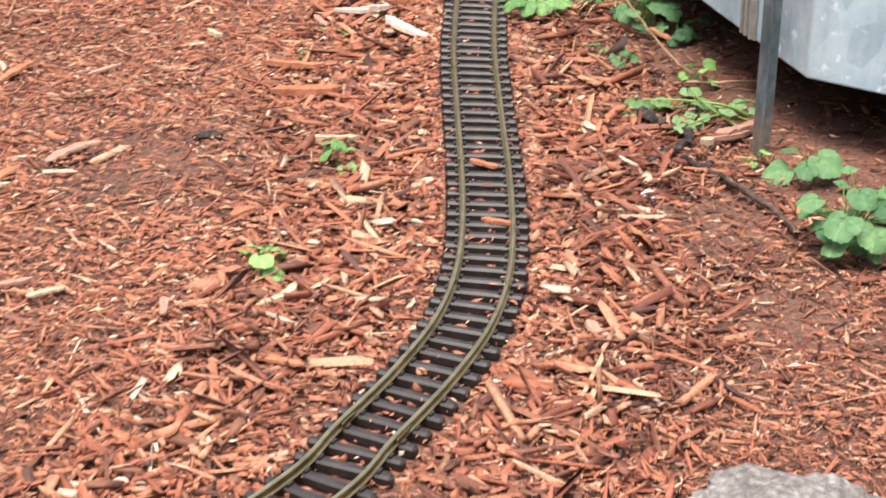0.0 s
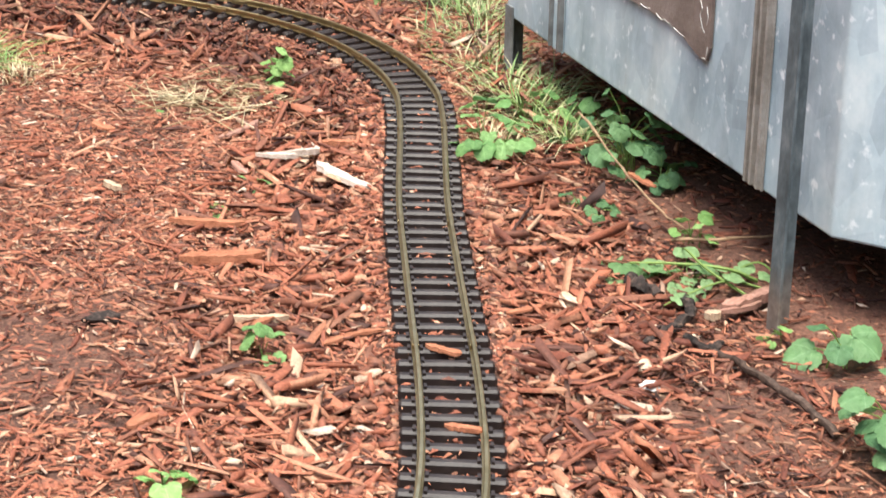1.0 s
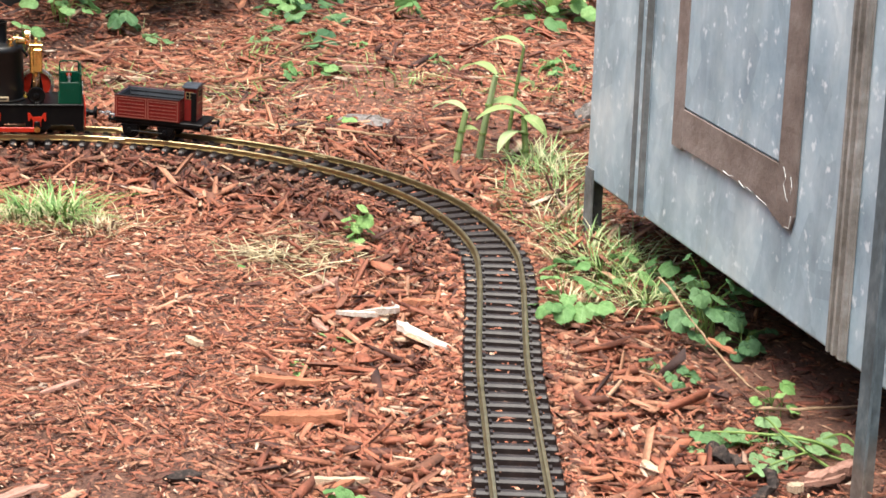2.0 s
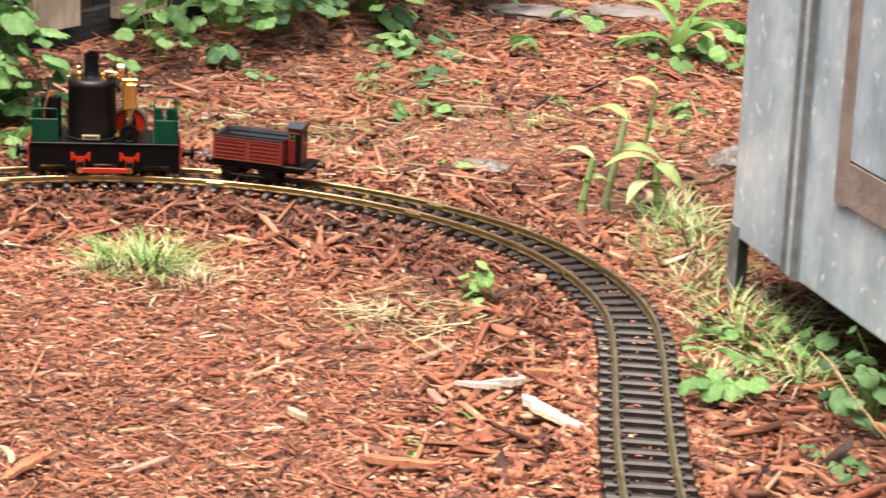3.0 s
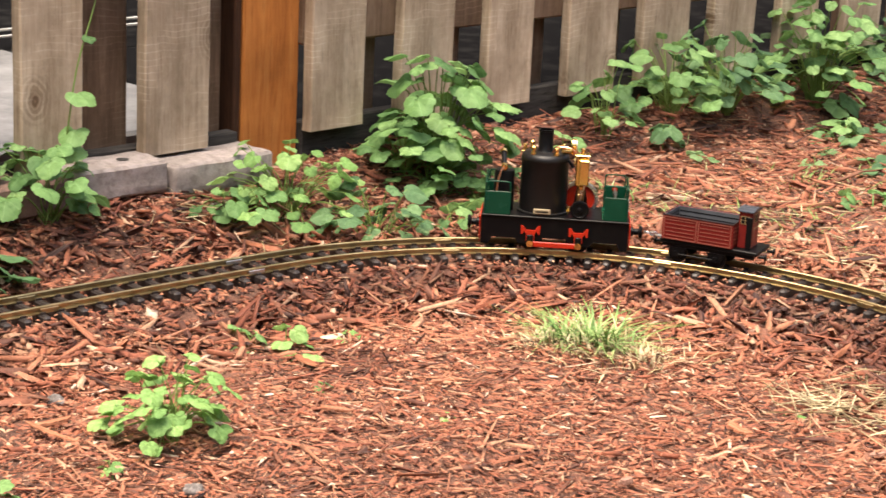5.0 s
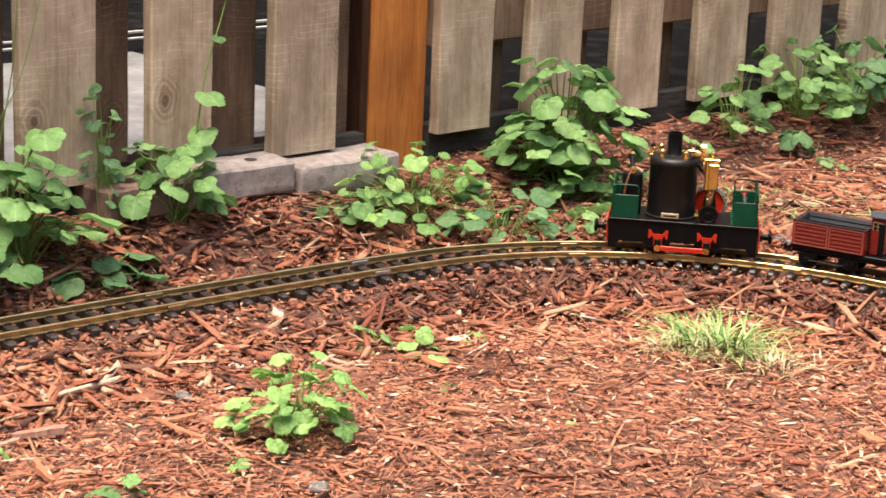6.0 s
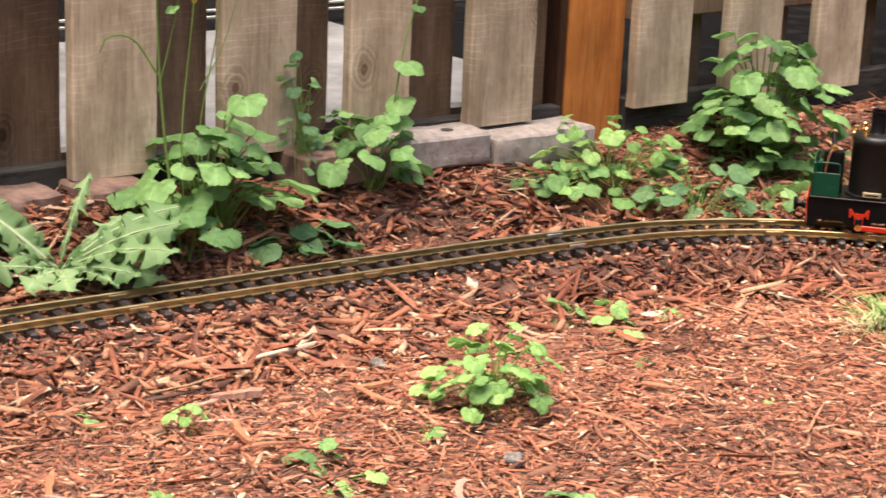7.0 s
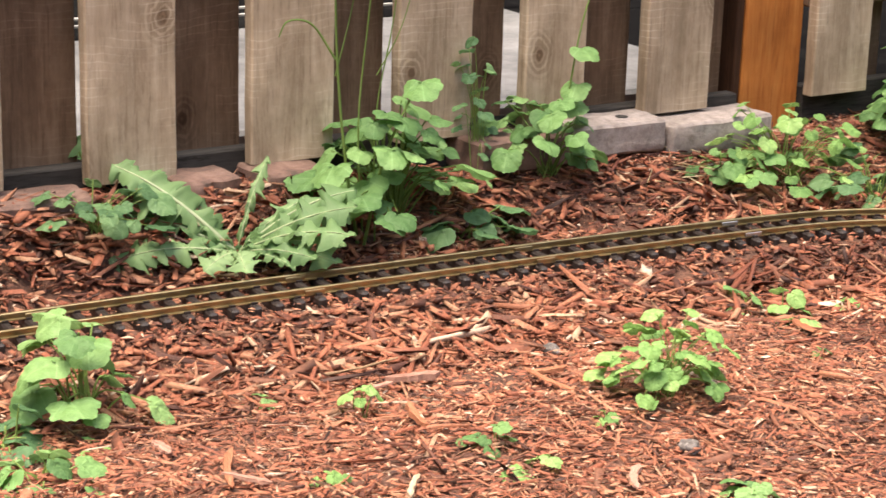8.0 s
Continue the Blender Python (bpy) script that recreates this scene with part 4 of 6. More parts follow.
    for y in (-1, 1):
        P("coupling_rod", boxed((-0.029, y * 0.0435 - 0.0011, 0.0078), (0.029, y * 0.0435 + 0.0011, 0.0152), 0.0007), M_RED, "red coupling rod", smooth=False)
    # boiler
    boiler = P("boiler", lathe(bmesh.new(), [(0.0350, 0.0497), (0.0350, 0.0525), (0.0318, 0.0535), (0.0318, 0.1235), (0.0325, 0.1245), (0.0325, 0.1285), (0.0310, 0.1325), (0.0275, 0.1350), (0.012, 0.1358)], (0.018, 0.002, 0), seg=48), M_BOILER, "matt black upright boiler")
    P("chimney", lathe(bmesh.new(), [(0.0120, 0.1355), (0.0098, 0.1385), (0.0098, 0.1635), (0.0104, 0.1640), (0.0104, 0.1665), (0.0088, 0.1665), (0.0085, 0.1500), (0.001, 0.1500)], (0.019, -0.001, 0), seg=28), M_BLACK, "black chimney", boiler)
    for a, r, h in ((50, 0.025, 0.0125), (125, 0.025, 0.012), (205, 0.026, 0.011), (-40, 0.024, 0.0125)):
        P("boiler_valve", fitting((0.018 + r * math.cos(radians(a)), 0.002 + r * math.sin(radians(a)), 0.1348), h, 0.0042), M_BRASS, "turned brass valve", boiler)
    P("nameplate", boxed((0.007, 0.0350, 0.0535), (0.030, 0.0385, 0.0605), 0.0006), M_CREAM_PLATE, "small dull brass plate with raised rim", boiler, smooth=False)
    P("plate_marking", boxed((0.010, 0.0386, 0.0563), (0.027, 0.0389, 0.0579)), M_BLACK, "", boiler, smooth=False)
    # regulator, gauge and pipes at the boiler's rear
    P("regulator", rod(bmesh.new(), (-0.008, -0.010, 0.1405), (-0.008, 0.014, 0.1405), 0.0042, 0.0042, 14), M_BLACK, "", boiler)
    gauge = P("pressure_gauge", lathe(bmesh.new(), [(0.004, 0.006), (0.0092, 0.004), (0.0092, -0.002), (0.0080, -0.0028)], (-0.020, -0.019, 0.1420), "x", 24), M_BRASS, "brass pressure gauge", boiler)
    P("dial", rod(bmesh.new(), (-0.0229, -0.019, 0.1420), (-0.0234, -0.019, 0.1420), 0.0076, 0.0076, 22), M_DIAL, "white dial", boiler)
    P("gauge_pipe", tube(bmesh.new(), arc([(-0.018, 0.022, 0.1385), (-0.0245, 0.005, 0.1325), (-0.0245, -0.014, 0.1315), (-0.022, -0.030, 0.136), (-0.0205, -0.0285, 0.1420)], 6), 0.0013), M_COPPER, "copper pipe", boiler)
    P("drain_pipe", tube(bmesh.new(), arc([(-0.0235, 0.001, 0.1195), (-0.0255, 0.0005, 0.108), (-0.026, -0.003, 0.101), (-0.0262, -0.0085, 0.0985), (-0.026, -0.014, 0.101), (-0.0255, -0.0165, 0.108), (-0.0235, -0.017, 0.1195)], 5), 0.0012), M_COPPER, "bent copper pipe", boiler)
    for y in (0.001, -0.017):
        P("union_nut", rod(bmesh.new(), (-0.0205, y, 0.1215), (-0.0285, y, 0.1215), 0.0044, 0.0036, 8), M_BRASS, "", boiler)
    P("blowdown_cock", rod(bmesh.new(), (0.004, -0.032, 0.092), (0.004, -0.052, 0.092), 0.0022, 0.0018, 10), M_BRASS, "", boiler)
    P("cock_handle", lathe(bmesh.new(), [(0.002, -0.009), (0.0032, -0.006), (0.0015, 0), (0.0032, 0.006), (0.002, 0.009)], (0.004, -0.050, 0.092), "x", 10), M_BRASS, "", boiler)
    P("check_valve", rod(bmesh.new(), (-0.016, 0.030, 0.063), (-0.016, 0.043, 0.063), 0.0036, 0.0026, 10), M_BRASS, "", boiler)
    # steam engine on its column, a little behind the boiler
    eng = P("engine_column", plate_xz([(-0.055, 0.0497), (-0.0535, 0.075), (-0.0495, 0.0943), (-0.0395, 0.0943), (-0.0365, 0.075), (-0.035, 0.0497), (-0.040, 0.0497), (-0.0425, 0.074), (-0.0435, 0.086), (-0.0455, 0.086), (-0.0475, 0.074), (-0.050, 0.0497)], 0.018, 0.0225), M_BLACK, "black engine standard", smooth=False)
    cyl = P("cylinder", boxed((-0.0535, 0.017, 0.0945), (-0.0355, 0.031, 0.137), 0.0018), M_BRASS, "polished brass cylinder block", smooth=False)
    P("valve_chest", boxed((-0.0535, 0.0318, 0.0985), (-0.0405, 0.040, 0.134), 0.0012), M_BRASS, "brass valve chest", cyl, smooth=False)
    P("cylinder_cover", boxed((-0.0545, 0.0160, 0.1372), (-0.0345, 0.0325, 0.1395), 0.0008), M_BRASS, "", cyl, smooth=False)
    for x in (-0.051, -0.038):
        for y in (0.019, 0.029):
            P("cover_nut", rod(bmesh.new(), (x, y, 0.1395), (x, y, 0.1415), 0.0015, 0.0012, 6), M_BRASS, "", cyl, smooth=False)
    P("oil_cup", fitting((-0.0445, 0.024, 0.1396), 0.009, 0.0035), M_BRASS, "", cyl)
    P("gland", rod(bmesh.new(), (-0.0445, 0.026, 0.0943), (-0.0445, 0.026, 0.089), 0.0045, 0.0038, 12), M_BRASS, "", cyl)
    P("piston_rod", rod(bmesh.new(), (-0.0445, 0.026, 0.089), (-0.0445, 0.026, 0.080), 0.0016), M_STEEL, "", eng)
    P("guide_bar", boxed((-0.0495, 0.0228, 0.066), (-0.0395, 0.0248, 0.0943), 0.0005), M_BRONZE, "bronze guide bar", eng, smooth=False)
    P("crosshead", boxed((-0.049, 0.0252, 0.074), (-0.040, 0.0292, 0.083), 0.0008), M_BRONZE, "", eng, smooth=False)
    P("connecting_rod", plate_xz([(-0.0462, 0.080), (-0.0428, 0.080), (-0.0385, 0.057), (-0.0425, 0.056)], 0.0295, 0.0318), M_BRONZE, "", eng, smooth=False)
    P("crank_disc", lathe(bmesh.new(), [(0.003, 0.0325), (0.0125, 0.0325), (0.0125, 0.0375), (0.0105, 0.038), (0.0095, 0.0370), (0.004, 0.0370), (0.003, 0.0395)], (-0.0445, 0, 0.0625), "y", 28), M_BLACK, "black crank disc", eng)
    P("crankshaft", rod(bmesh.new(), (-0.0445, -0.0385, 0.0625), (-0.0445, 0.0322, 0.0625), 0.0022), M_STEEL, "", eng)
    P("bearing", boxed((-0.0495, -0.024, 0.0497), (-0.0395, -0.016, 0.0665), 0.0012), M_BLACK, "", eng, smooth=False)
    P("eccentric_rod", rod(bmesh.new(), (-0.040, 0.0285, 0.058), (-0.0505, 0.0345, 0.103), 0.0011), M_STEEL, "", eng)
    fly = P("flywheel", lathe(bmesh.new(), [(0.0208, -0.0045), (0.0248, -0.0045), (0.0252, -0.0035), (0.0252, 0.0035), (0.0248, 0.0045), (0.0208, 0.0045), (0.0204, 0.0025), (0.0204, -0.0025)], (-0.0445, -0.0335, 0.0625), "y", 44), M_STEEL, "bright steel flywheel rim")
    P("flywheel_disc", lathe(bmesh.new(), [(0.0035, -0.004), (0.0040, -0.0015), (0.0202, -0.0010), (0.0202, 0.0010), (0.0040, 0.0015), (0.0035, 0.004)], (-0.0445, -0.0335, 0.0625), "y", 36), M_RED, "red flywheel web", fly)
    P("steam_pipe", tube(bmesh.new(), arc([(-0.004, 0.016, 0.1375), (-0.010, 0.021, 0.146), (-0.022, 0.0235, 0.147), (-0.032, 0.024, 0.1435), (-0.036, 0.024, 0.136), (-0.0365, 0.024, 0.130)], 6), 0.0016), M_COPPER, "copper steam pipe", cyl)
    P("throttle_valve", rod(bmesh.new(), (-0.006, 0.018, 0.1415), (-0.018, 0.026, 0.1425), 0.0052, 0.0040, 14), M_BRASS, "brass throttle valve", boiler)
    P("exhaust_pipe", tube(bmesh.new(), arc([(-0.033, 0.018, 0.118), (-0.026, 0.014, 0.126), (-0.0205, 0.008, 0.130)], 6), 0.0022), M_BLACK, "", cyl)
    for ob in (eng, cyl, fly):
        ob.location.x += 0.013
    # front bunker with tank
    for name, lo, hi in (("bunker_front", (0.0935, -0.037, 0.0497), (0.0955, 0.037, 0.0825)), ("bunker_side", (0.0605, 0.0352, 0.0497), (0.0933, 0.0370, 0.0825)), ("bunker_side", (0.0605, -0.0370, 0.0497), (0.0933, -0.0352, 0.0825))):
        P(name, boxed(lo, hi, 0.0005), M_GREEN, "dark green bunker plate", smooth=False)
    rail_pts = lambda x0, x1, y, z0, z1: arc([(x0, y, z0), (x0, y, z1 - 0.003), (x0 + math.copysign(0.004, x1 - x0), y, z1), (x1 - math.copysign(0.004, x1 - x0), y, z1), (x1, y, z1 - 0.003), (x1, y, z0)], 4)  # noqa: E731
    for y in (-0.036, 0.036):
        P("handrail", tube(bmesh.new(), rail_pts(0.062, 0.092, y, 0.082, 0.096), 0.0011), M_GREEN)
    P("handrail", tube(bmesh.new(), arc([(0.0945, -0.034, 0.082), (0.0945, -0.034, 0.092), (0.0945, -0.030, 0.096), (0.0945, 0.030, 0.096), (0.0945, 0.034, 0.092), (0.0945, 0.034, 0.082)], 4), 0.0011), M_GREEN)
    tank = P("gas_tank", lathe(bmesh.new(), [(0.0135, 0.0497), (0.0138, 0.052), (0.0138, 0.103), (0.0128, 0.1065), (0.006, 0.1075)], (0.0715, 0.004, 0), seg=28), M_BLACK, "black cylindrical gas tank")
    P("tank_valve", rod(bmesh.new(), (0.0715, 0.004, 0.1075), (0.0715, 0.004, 0.117), 0.0042, 0.0036, 12), M_BRASS, "", tank)
    P("valve_stem", rod(bmesh.new(), (0.0720, 0.010, 0.1135), (0.0745, -0.011, 0.1265), 0.0036, 0.0036, 12), M_BLACK, "", tank)
    P("valve_knob", rod(bmesh.new(), (0.0745, -0.011, 0.1265), (0.0750, -0.0155, 0.1292), 0.0052, 0.0048, 14), M_BRASS, "", tank)
    P("pipe_union", rod(bmesh.new(), (0.0720, 0.010, 0.1135), (0.0718, 0.0165, 0.1118), 0.0046, 0.0040, 12), M_BRASS, "", tank)
    P("gas_pipe", tube(bmesh.new(), arc([(0.0720, 0.015, 0.113), (0.0750, 0.0215, 0.110), (0.0785, 0.026, 0.098), (0.0805, 0.029, 0.080), (0.0805, 0.029, 0.058)], 6), 0.0014), M_COPPER, "reddish copper gas pipe", tank)
    P("water_gauge", rod(bmesh.new(), (0.046, -0.014, 0.104), (0.046, -0.014, 0.134), 0.0024, 0.0024, 10), M_BRASS, "", boiler)
    for z in (0.107, 0.130):
        P("gauge_cock", rod(bmesh.new(), (0.038, -0.0115, z), (0.050, -0.0155, z), 0.0030, 0.0026, 10), M_BRASS, "", boiler)
    P("gauge_top", fitting((0.046, -0.014, 0.134), 0.008, 0.0034), M_BRASS, "", boiler)
    # rear bunker
    for name, lo, hi in (("bunker_rear", (-0.0955, -0.037, 0.0497), (-0.0935, 0.037, 0.0830)), ("bunker_side", (-0.0933, 0.0352, 0.0497), (-0.0635, 0.0370, 0.0830)), ("bunker_side", (-0.0933, -0.0370, 0.0497), (-0.0635, -0.0352, 0.0830)), ("bunker_floor", (-0.0933, -0.035, 0.0497), (-0.062, 0.035, 0.0515))):
        P(name, boxed(lo, hi, 0.0005), M_GREEN, "dark green bunker plate", smooth=False)
    plate = P("number_plate", boxed((-0.0968, -0.018, 0.0575), (-0.0956, 0.018, 0.0735), 0.0004), M_BLACK, "black plate with raised border", smooth=False)
    for lo, hi in (((-0.0975, -0.010, 0.0635), (-0.0969, 0.010, 0.0680)), ((-0.0975, -0.016, 0.0715), (-0.0969, 0.016, 0.0722)), ((-0.0975, -0.016, 0.0588), (-0.0969, 0.016, 0.0595))):
        P("plate_bar", boxed(lo, hi), M_GREY_MARK, "", plate, smooth=False)
    for y in (-0.036, 0.036):
        P("handrail", tube(bmesh.new(), rail_pts(-0.065, -0.092, y, 0.0825, 0.0985), 0.0011), M_GREEN)
    P("handrail", tube(bmesh.new(), arc([(-0.0945, -0.034, 0.0825), (-0.0945, -0.034, 0.0935), (-0.0945, -0.030, 0.0965), (-0.0945, 0.030, 0.0965), (-0.0945, 0.034, 0.0935), (-0.0945, 0.034, 0.0825)], 4), 0.0011), M_GREEN)
    P("servo_rod", rod(bmesh.new(), (-0.078, -0.028, 0.080), (-0.078, 0.028, 0.080), 0.0016), M_STEEL)
    P("rod_collar", rod(bmesh.new(), (-0.078, -0.003, 0.080), (-0.078, 0.003, 0.080), 0.0032, 0.0032, 12), M_STEEL)
    P("rod_end", rod(bmesh.new(), (-0.078, -0.033, 0.080), (-0.078, -0.028, 0.080), 0.0036, 0.0036, 12), M_RED, "red rod end")
    return loco


# ---- tinplate wagon ----
M_OXIDE = paint_material("oxide_red_tinplate", (0.155, 0.014, 0.012), (0.11, 0.011, 0.010), 0.28, 60, 0.16)
M_OXIDE_EDGE = paint_material("brown_lined_edge", (0.21, 0.065, 0.045), (0.17, 0.05, 0.036), 0.35, 80)
M_TIN_GREY = paint_material("grey_printed_tinplate", (0.075, 0.08, 0.088), (0.04, 0.043, 0.048), 0.4, 40)
M_DARK_LINE = paint_material("dark_printed_line", (0.016, 0.005, 0.004), (0.02, 0.006, 0.005), 0.4, 60)
M_CREAM = paint_material("cream_printed_frame", (0.26, 0.18, 0.08), (0.22, 0.15, 0.07), 0.4, 60)
M_ROOF = paint_material("blue_grey_roof", (0.035, 0.040, 0.050), (0.02, 0.023, 0.028), 0.35, 50)


def build_wagon(m):
    wag = root("goods_wagon", m, "red tinplate toy goods wagon with grey inside and a brakeman's cabin", "wagon")
    P = lambda name, bm, mat, label="", parent=wag, smooth=False: part(name, bm, mat, parent, label, smooth)  # noqa: E731
    P("chassis", boxed((-0.068, -0.029, 0.0245), (0.067, 0.029, 0.0295), 0.0008), M_BLACK, "black tinplate chassis")
    for y in (-1, 1):
        P("sole_bar", boxed((-0.064, y * 0.0255 - 0.001, 0.0195), (0.064, y * 0.0255 + 0.001, 0.0244), 0.0005), M_BLACK)
        P("footboard", boxed((-0.0085, y * 0.0305 - 0.0012, 0.0108), (0.0385, y * 0.0305 + 0.0012, 0.0122), 0.0004), M_BLACK)
        for x in (0.042, -0.012):
            guard = [(x - 0.013, 0.0194), (x - 0.006, 0.006), (x + 0.006, 0.006), (x + 0.013, 0.0194)]
            g = P("axle_guard", plate_xz(guard, y * 0.0262, y * 0.0278), M_BLACK)
            P("axle_box", rod(bmesh.new(), (x, y * 0.0278, 0.0115), (x, y * 0.0318, 0.0115), 0.0042, 0.0036, 14), M_BLACK, "", g, True)
            bm = wheel_mesh(0.0115, 0.005, 0.0016)
            bmesh.ops.transform(bm, verts=bm.verts[:], matrix=Matrix.Translation((x, y * 0.0220, 0.0115)) @ (Matrix() if y > 0 else Matrix.Rotation(math.pi, 4, "Z")) @ Matrix.Diagonal((1, 0.7, 1, 1)))
            P("wheel", bm, M_BLACK, "", wag, True)
    for x in (0.042, -0.012):
        P("axle", rod(bmesh.new(), (x, -0.026, 0.0115), (x, 0.026, 0.0115), 0.0014), M_STEEL)
    x0, x1, z0, z1, w = -0.034, 0.064, 0.0297, 0.0625, 0.0305
    P("load_floor", boxed((x0 + 0.0015, -w + 0.0015, z0), (x1 - 0.0015, w - 0.0015, z0 + 0.0012)), M_TIN_GREY, "grey printed floor")
    for y in (-1, 1):
        wall = P("side_wall", boxed((x0, min(y * w, y * (w - 0.0012)), z0), (x1, max(y * w, y * (w - 0.0012)), z1), 0.0003), M_OXIDE, "red side with lined panels")
        P("side_lining", boxed((x0 + 0.0016, y * (w - 0.0016) - 0.0003, z0 + 0.0013), (x1 - 0.0016, y * (w - 0.0016) + 0.0003, z1 - 0.0004)), M_TIN_GREY, "grey printed lining", wall)
        for k in range(4):
            z = z0 + 0.0065 + 0.0065 * k
            P("lining_line", boxed((x0 + 0.003, y * (w - 0.0021) - 0.0002, z), (x1 - 0.003, y * (w - 0.0021) + 0.0002, z + 0.0012)), M_BLACK, "", wall)
        out = y * (w + 0.0004)
        for a, b in ((x0 + 0.002, (x0 + x1) / 2 - 0.001), ((x0 + x1) / 2 + 0.001, x1 - 0.002)):
            for k in range(5):
                z = z0 + 0.0055 + 0.0052 * k
                P("panel_line", boxed((a + 0.003, out - 0.0003, z), (b - 0.003, out + 0.0003, z + 0.0009)), M_OXIDE_EDGE, "", wall)
            for lo, hi in (((a, z0 + 0.001), (b, z0 + 0.0022)), ((a, z1 - 0.0032), (b, z1 - 0.002)), ((a, z0 + 0.0023), (a + 0.0013, z1 - 0.0033)), ((b - 0.0013, z0 + 0.0023), (b, z1 - 0.0033))):
                P("panel_edge", boxed((lo[0], out - 0.0005, lo[1]), (hi[0], out + 0.0005, hi[1])), M_OXIDE_EDGE, "", wall)
        P("top_rim", rod(bmesh.new(), (x0, y * w, z1), (x1, y * w, z1), 0.0009, 0.0009, 8), M_DARK_LINE, "", wall, True)
    for x, s in ((x0, 1), (x1, -1)):
        wall = P("end_wall", boxed((min(x, x + s * 0.0012), -w + 0.0013, z0), (max(x, x + s * 0.0012), w - 0.0013, z1), 0.0003), M_OXIDE, "red end wall")
        P("end_lining", boxed((x + s * 0.0017 - 0.0003, -w + 0.0028, z0 + 0.0013), (x + s * 0.0017 + 0.0003, w - 0.0028, z1 - 0.0004)), M_TIN_GREY, "grey printed lining", wall)
        for k in range(5):
            z = z0 + 0.0055 + 0.0052 * k
            P("lining_line", boxed((x + s * 0.0022 - 0.0002, -w + 0.004, z), (x + s * 0.0022 + 0.0002, w - 0.004, z + 0.0012)), M_BLACK, "", wall)
            P("panel_line", boxed((x - s * 0.0003 - 0.0003, -w + 0.004, z), (x - s * 0.0003 + 0.0003, w - 0.004, z + 0.0009)), M_OXIDE_EDGE, "", wall)
        P("top_rim", rod(bmesh.new(), (x, -w, z1), (x, w, z1), 0.0009, 0.0009, 8), M_DARK_LINE, "", wall, True)
    # brakeman's cabin
    c0, c1, cy, top = -0.0540, -0.0360, 0.0155, 0.0790
    cab = P("cabin", boxed((c0, -cy, z0), (c1, cy, top), 0.0006), M_OXIDE, "dark red brakeman's cabin")
    bm = bmesh.new()
    ring = [(-0.019, 0.0), (-0.019, 0.0012), (-0.010, 0.0034), (0.0, 0.0042), (0.010, 0.0034), (0.019, 0.0012), (0.019, 0.0)]
    a = [bm.verts.new((c0 - 0.0025, y, top + z)) for y, z in ring]
    b = [bm.verts.new((c1 + 0.0025, y, top + z)) for y, z in ring]
    bm.faces.new(a)
    bm.faces.new(list(reversed(b)))
    for k in range(len(ring)):
        j = (k + 1) % len(ring)
        bm.faces.new((a[j], a[k], b[k], b[j]))
    bmesh.ops.recalc_face_normals(bm, faces=bm.faces[:])
    P("cabin_roof", bm, M_ROOF, "blue-grey curved roof", cab)
    for y in (-1, 1):
        o = y * (cy + 0.0004)
        P("cabin_side", boxed((c0 + 0.0015, o - 0.0004, z0 + 0.001), (c1 - 0.0015, o + 0.0004, top - 0.001)), M_OXIDE, "dark red cabin side", cab)
        for lo, hi in (((c0 + 0.0028, 0.0625), (c0 + 0.0153, 0.0735)),):
            win = P("window_frame", boxed((lo[0], o + y * 0.0008 - 0.0003, lo[1]), (hi[0], o + y * 0.0008 + 0.0003, hi[1])), M_CREAM, "cream window frame", cab)
            for p in (lo[0] + 0.001, lo[0] + 0.0068):
                for q in (lo[1] + 0.001, lo[1] + 0.0060):
                    P("cabin_pane", boxed((p, o + y * 0.0013 - 0.0002, q), (p + 0.0046, o + y * 0.0013 + 0.0002, q + 0.0040)), M_BLACK, "", cab)
    for lo, hi, mat in (((-0.0155, z0 + 0.002), (0.0155, z0 + 0.003), M_OXIDE_EDGE), ((-0.011, 0.034), (-0.0100, 0.076), M_OXIDE_EDGE), ((0.0100, 0.034), (0.011, 0.076), M_OXIDE_EDGE), ((-0.0098, 0.0555), (0.0098, 0.0568), M_CREAM), ((-0.0065, 0.064), (0.0065, 0.0755), M_CREAM)):
        P("cabin_trim", boxed((c0 - 0.0009, lo[0], lo[1]), (c0 - 0.0002, hi[0], hi[1])), mat, "", cab)
    for y in (-0.0054, 0.0006):
        for z in (0.0652, 0.0702):
            P("cabin_pane", boxed((c0 - 0.0014, y, z), (c0 - 0.0010, y + 0.0048, z + 0.0043)), M_BLACK, "", cab)
    P("cabin_ladder", boxed((c0 - 0.002, cy + 0.003, z0), (c0 + 0.006, cy + 0.0045, 0.073), 0.0003), M_BLACK, "dark upright step plate", cab)
    for y in (-0.018, 0.018):
        for x, s in ((0.067, 1), (-0.068, -1)):
            bm = lathe(bmesh.new(), [(0.0022, 0.0), (0.0022, 0.007), (0.0046, 0.0085), (0.0046, 0.0098), (0.003, 0.0106)], axis="x", seg=14)
            bmesh.ops.transform(bm, verts=bm.verts[:], matrix=Matrix.Translation((x, y, 0.0225)) @ (Matrix() if s > 0 else Matrix.Rotation(math.pi, 4, "Z")))
            P("buffer", bm, M_BLACK, "", wag, True)
    for k in range(4):
        x, up = 0.0705 + 0.0080 * k, k % 2
        loop = [(x + 0.0052 * math.cos(a), 0.0026 * math.sin(a) if up else 0, 0.0235 + 0.0008 * k + (0 if up else 0.0026 * math.sin(a))) for a in (2 * math.pi * i / 12 for i in range(13))]
        P("chain_link", tube(bmesh.new(), loop, 0.0012), M_STEEL, "bright steel chain link", wag, True)
    return wag


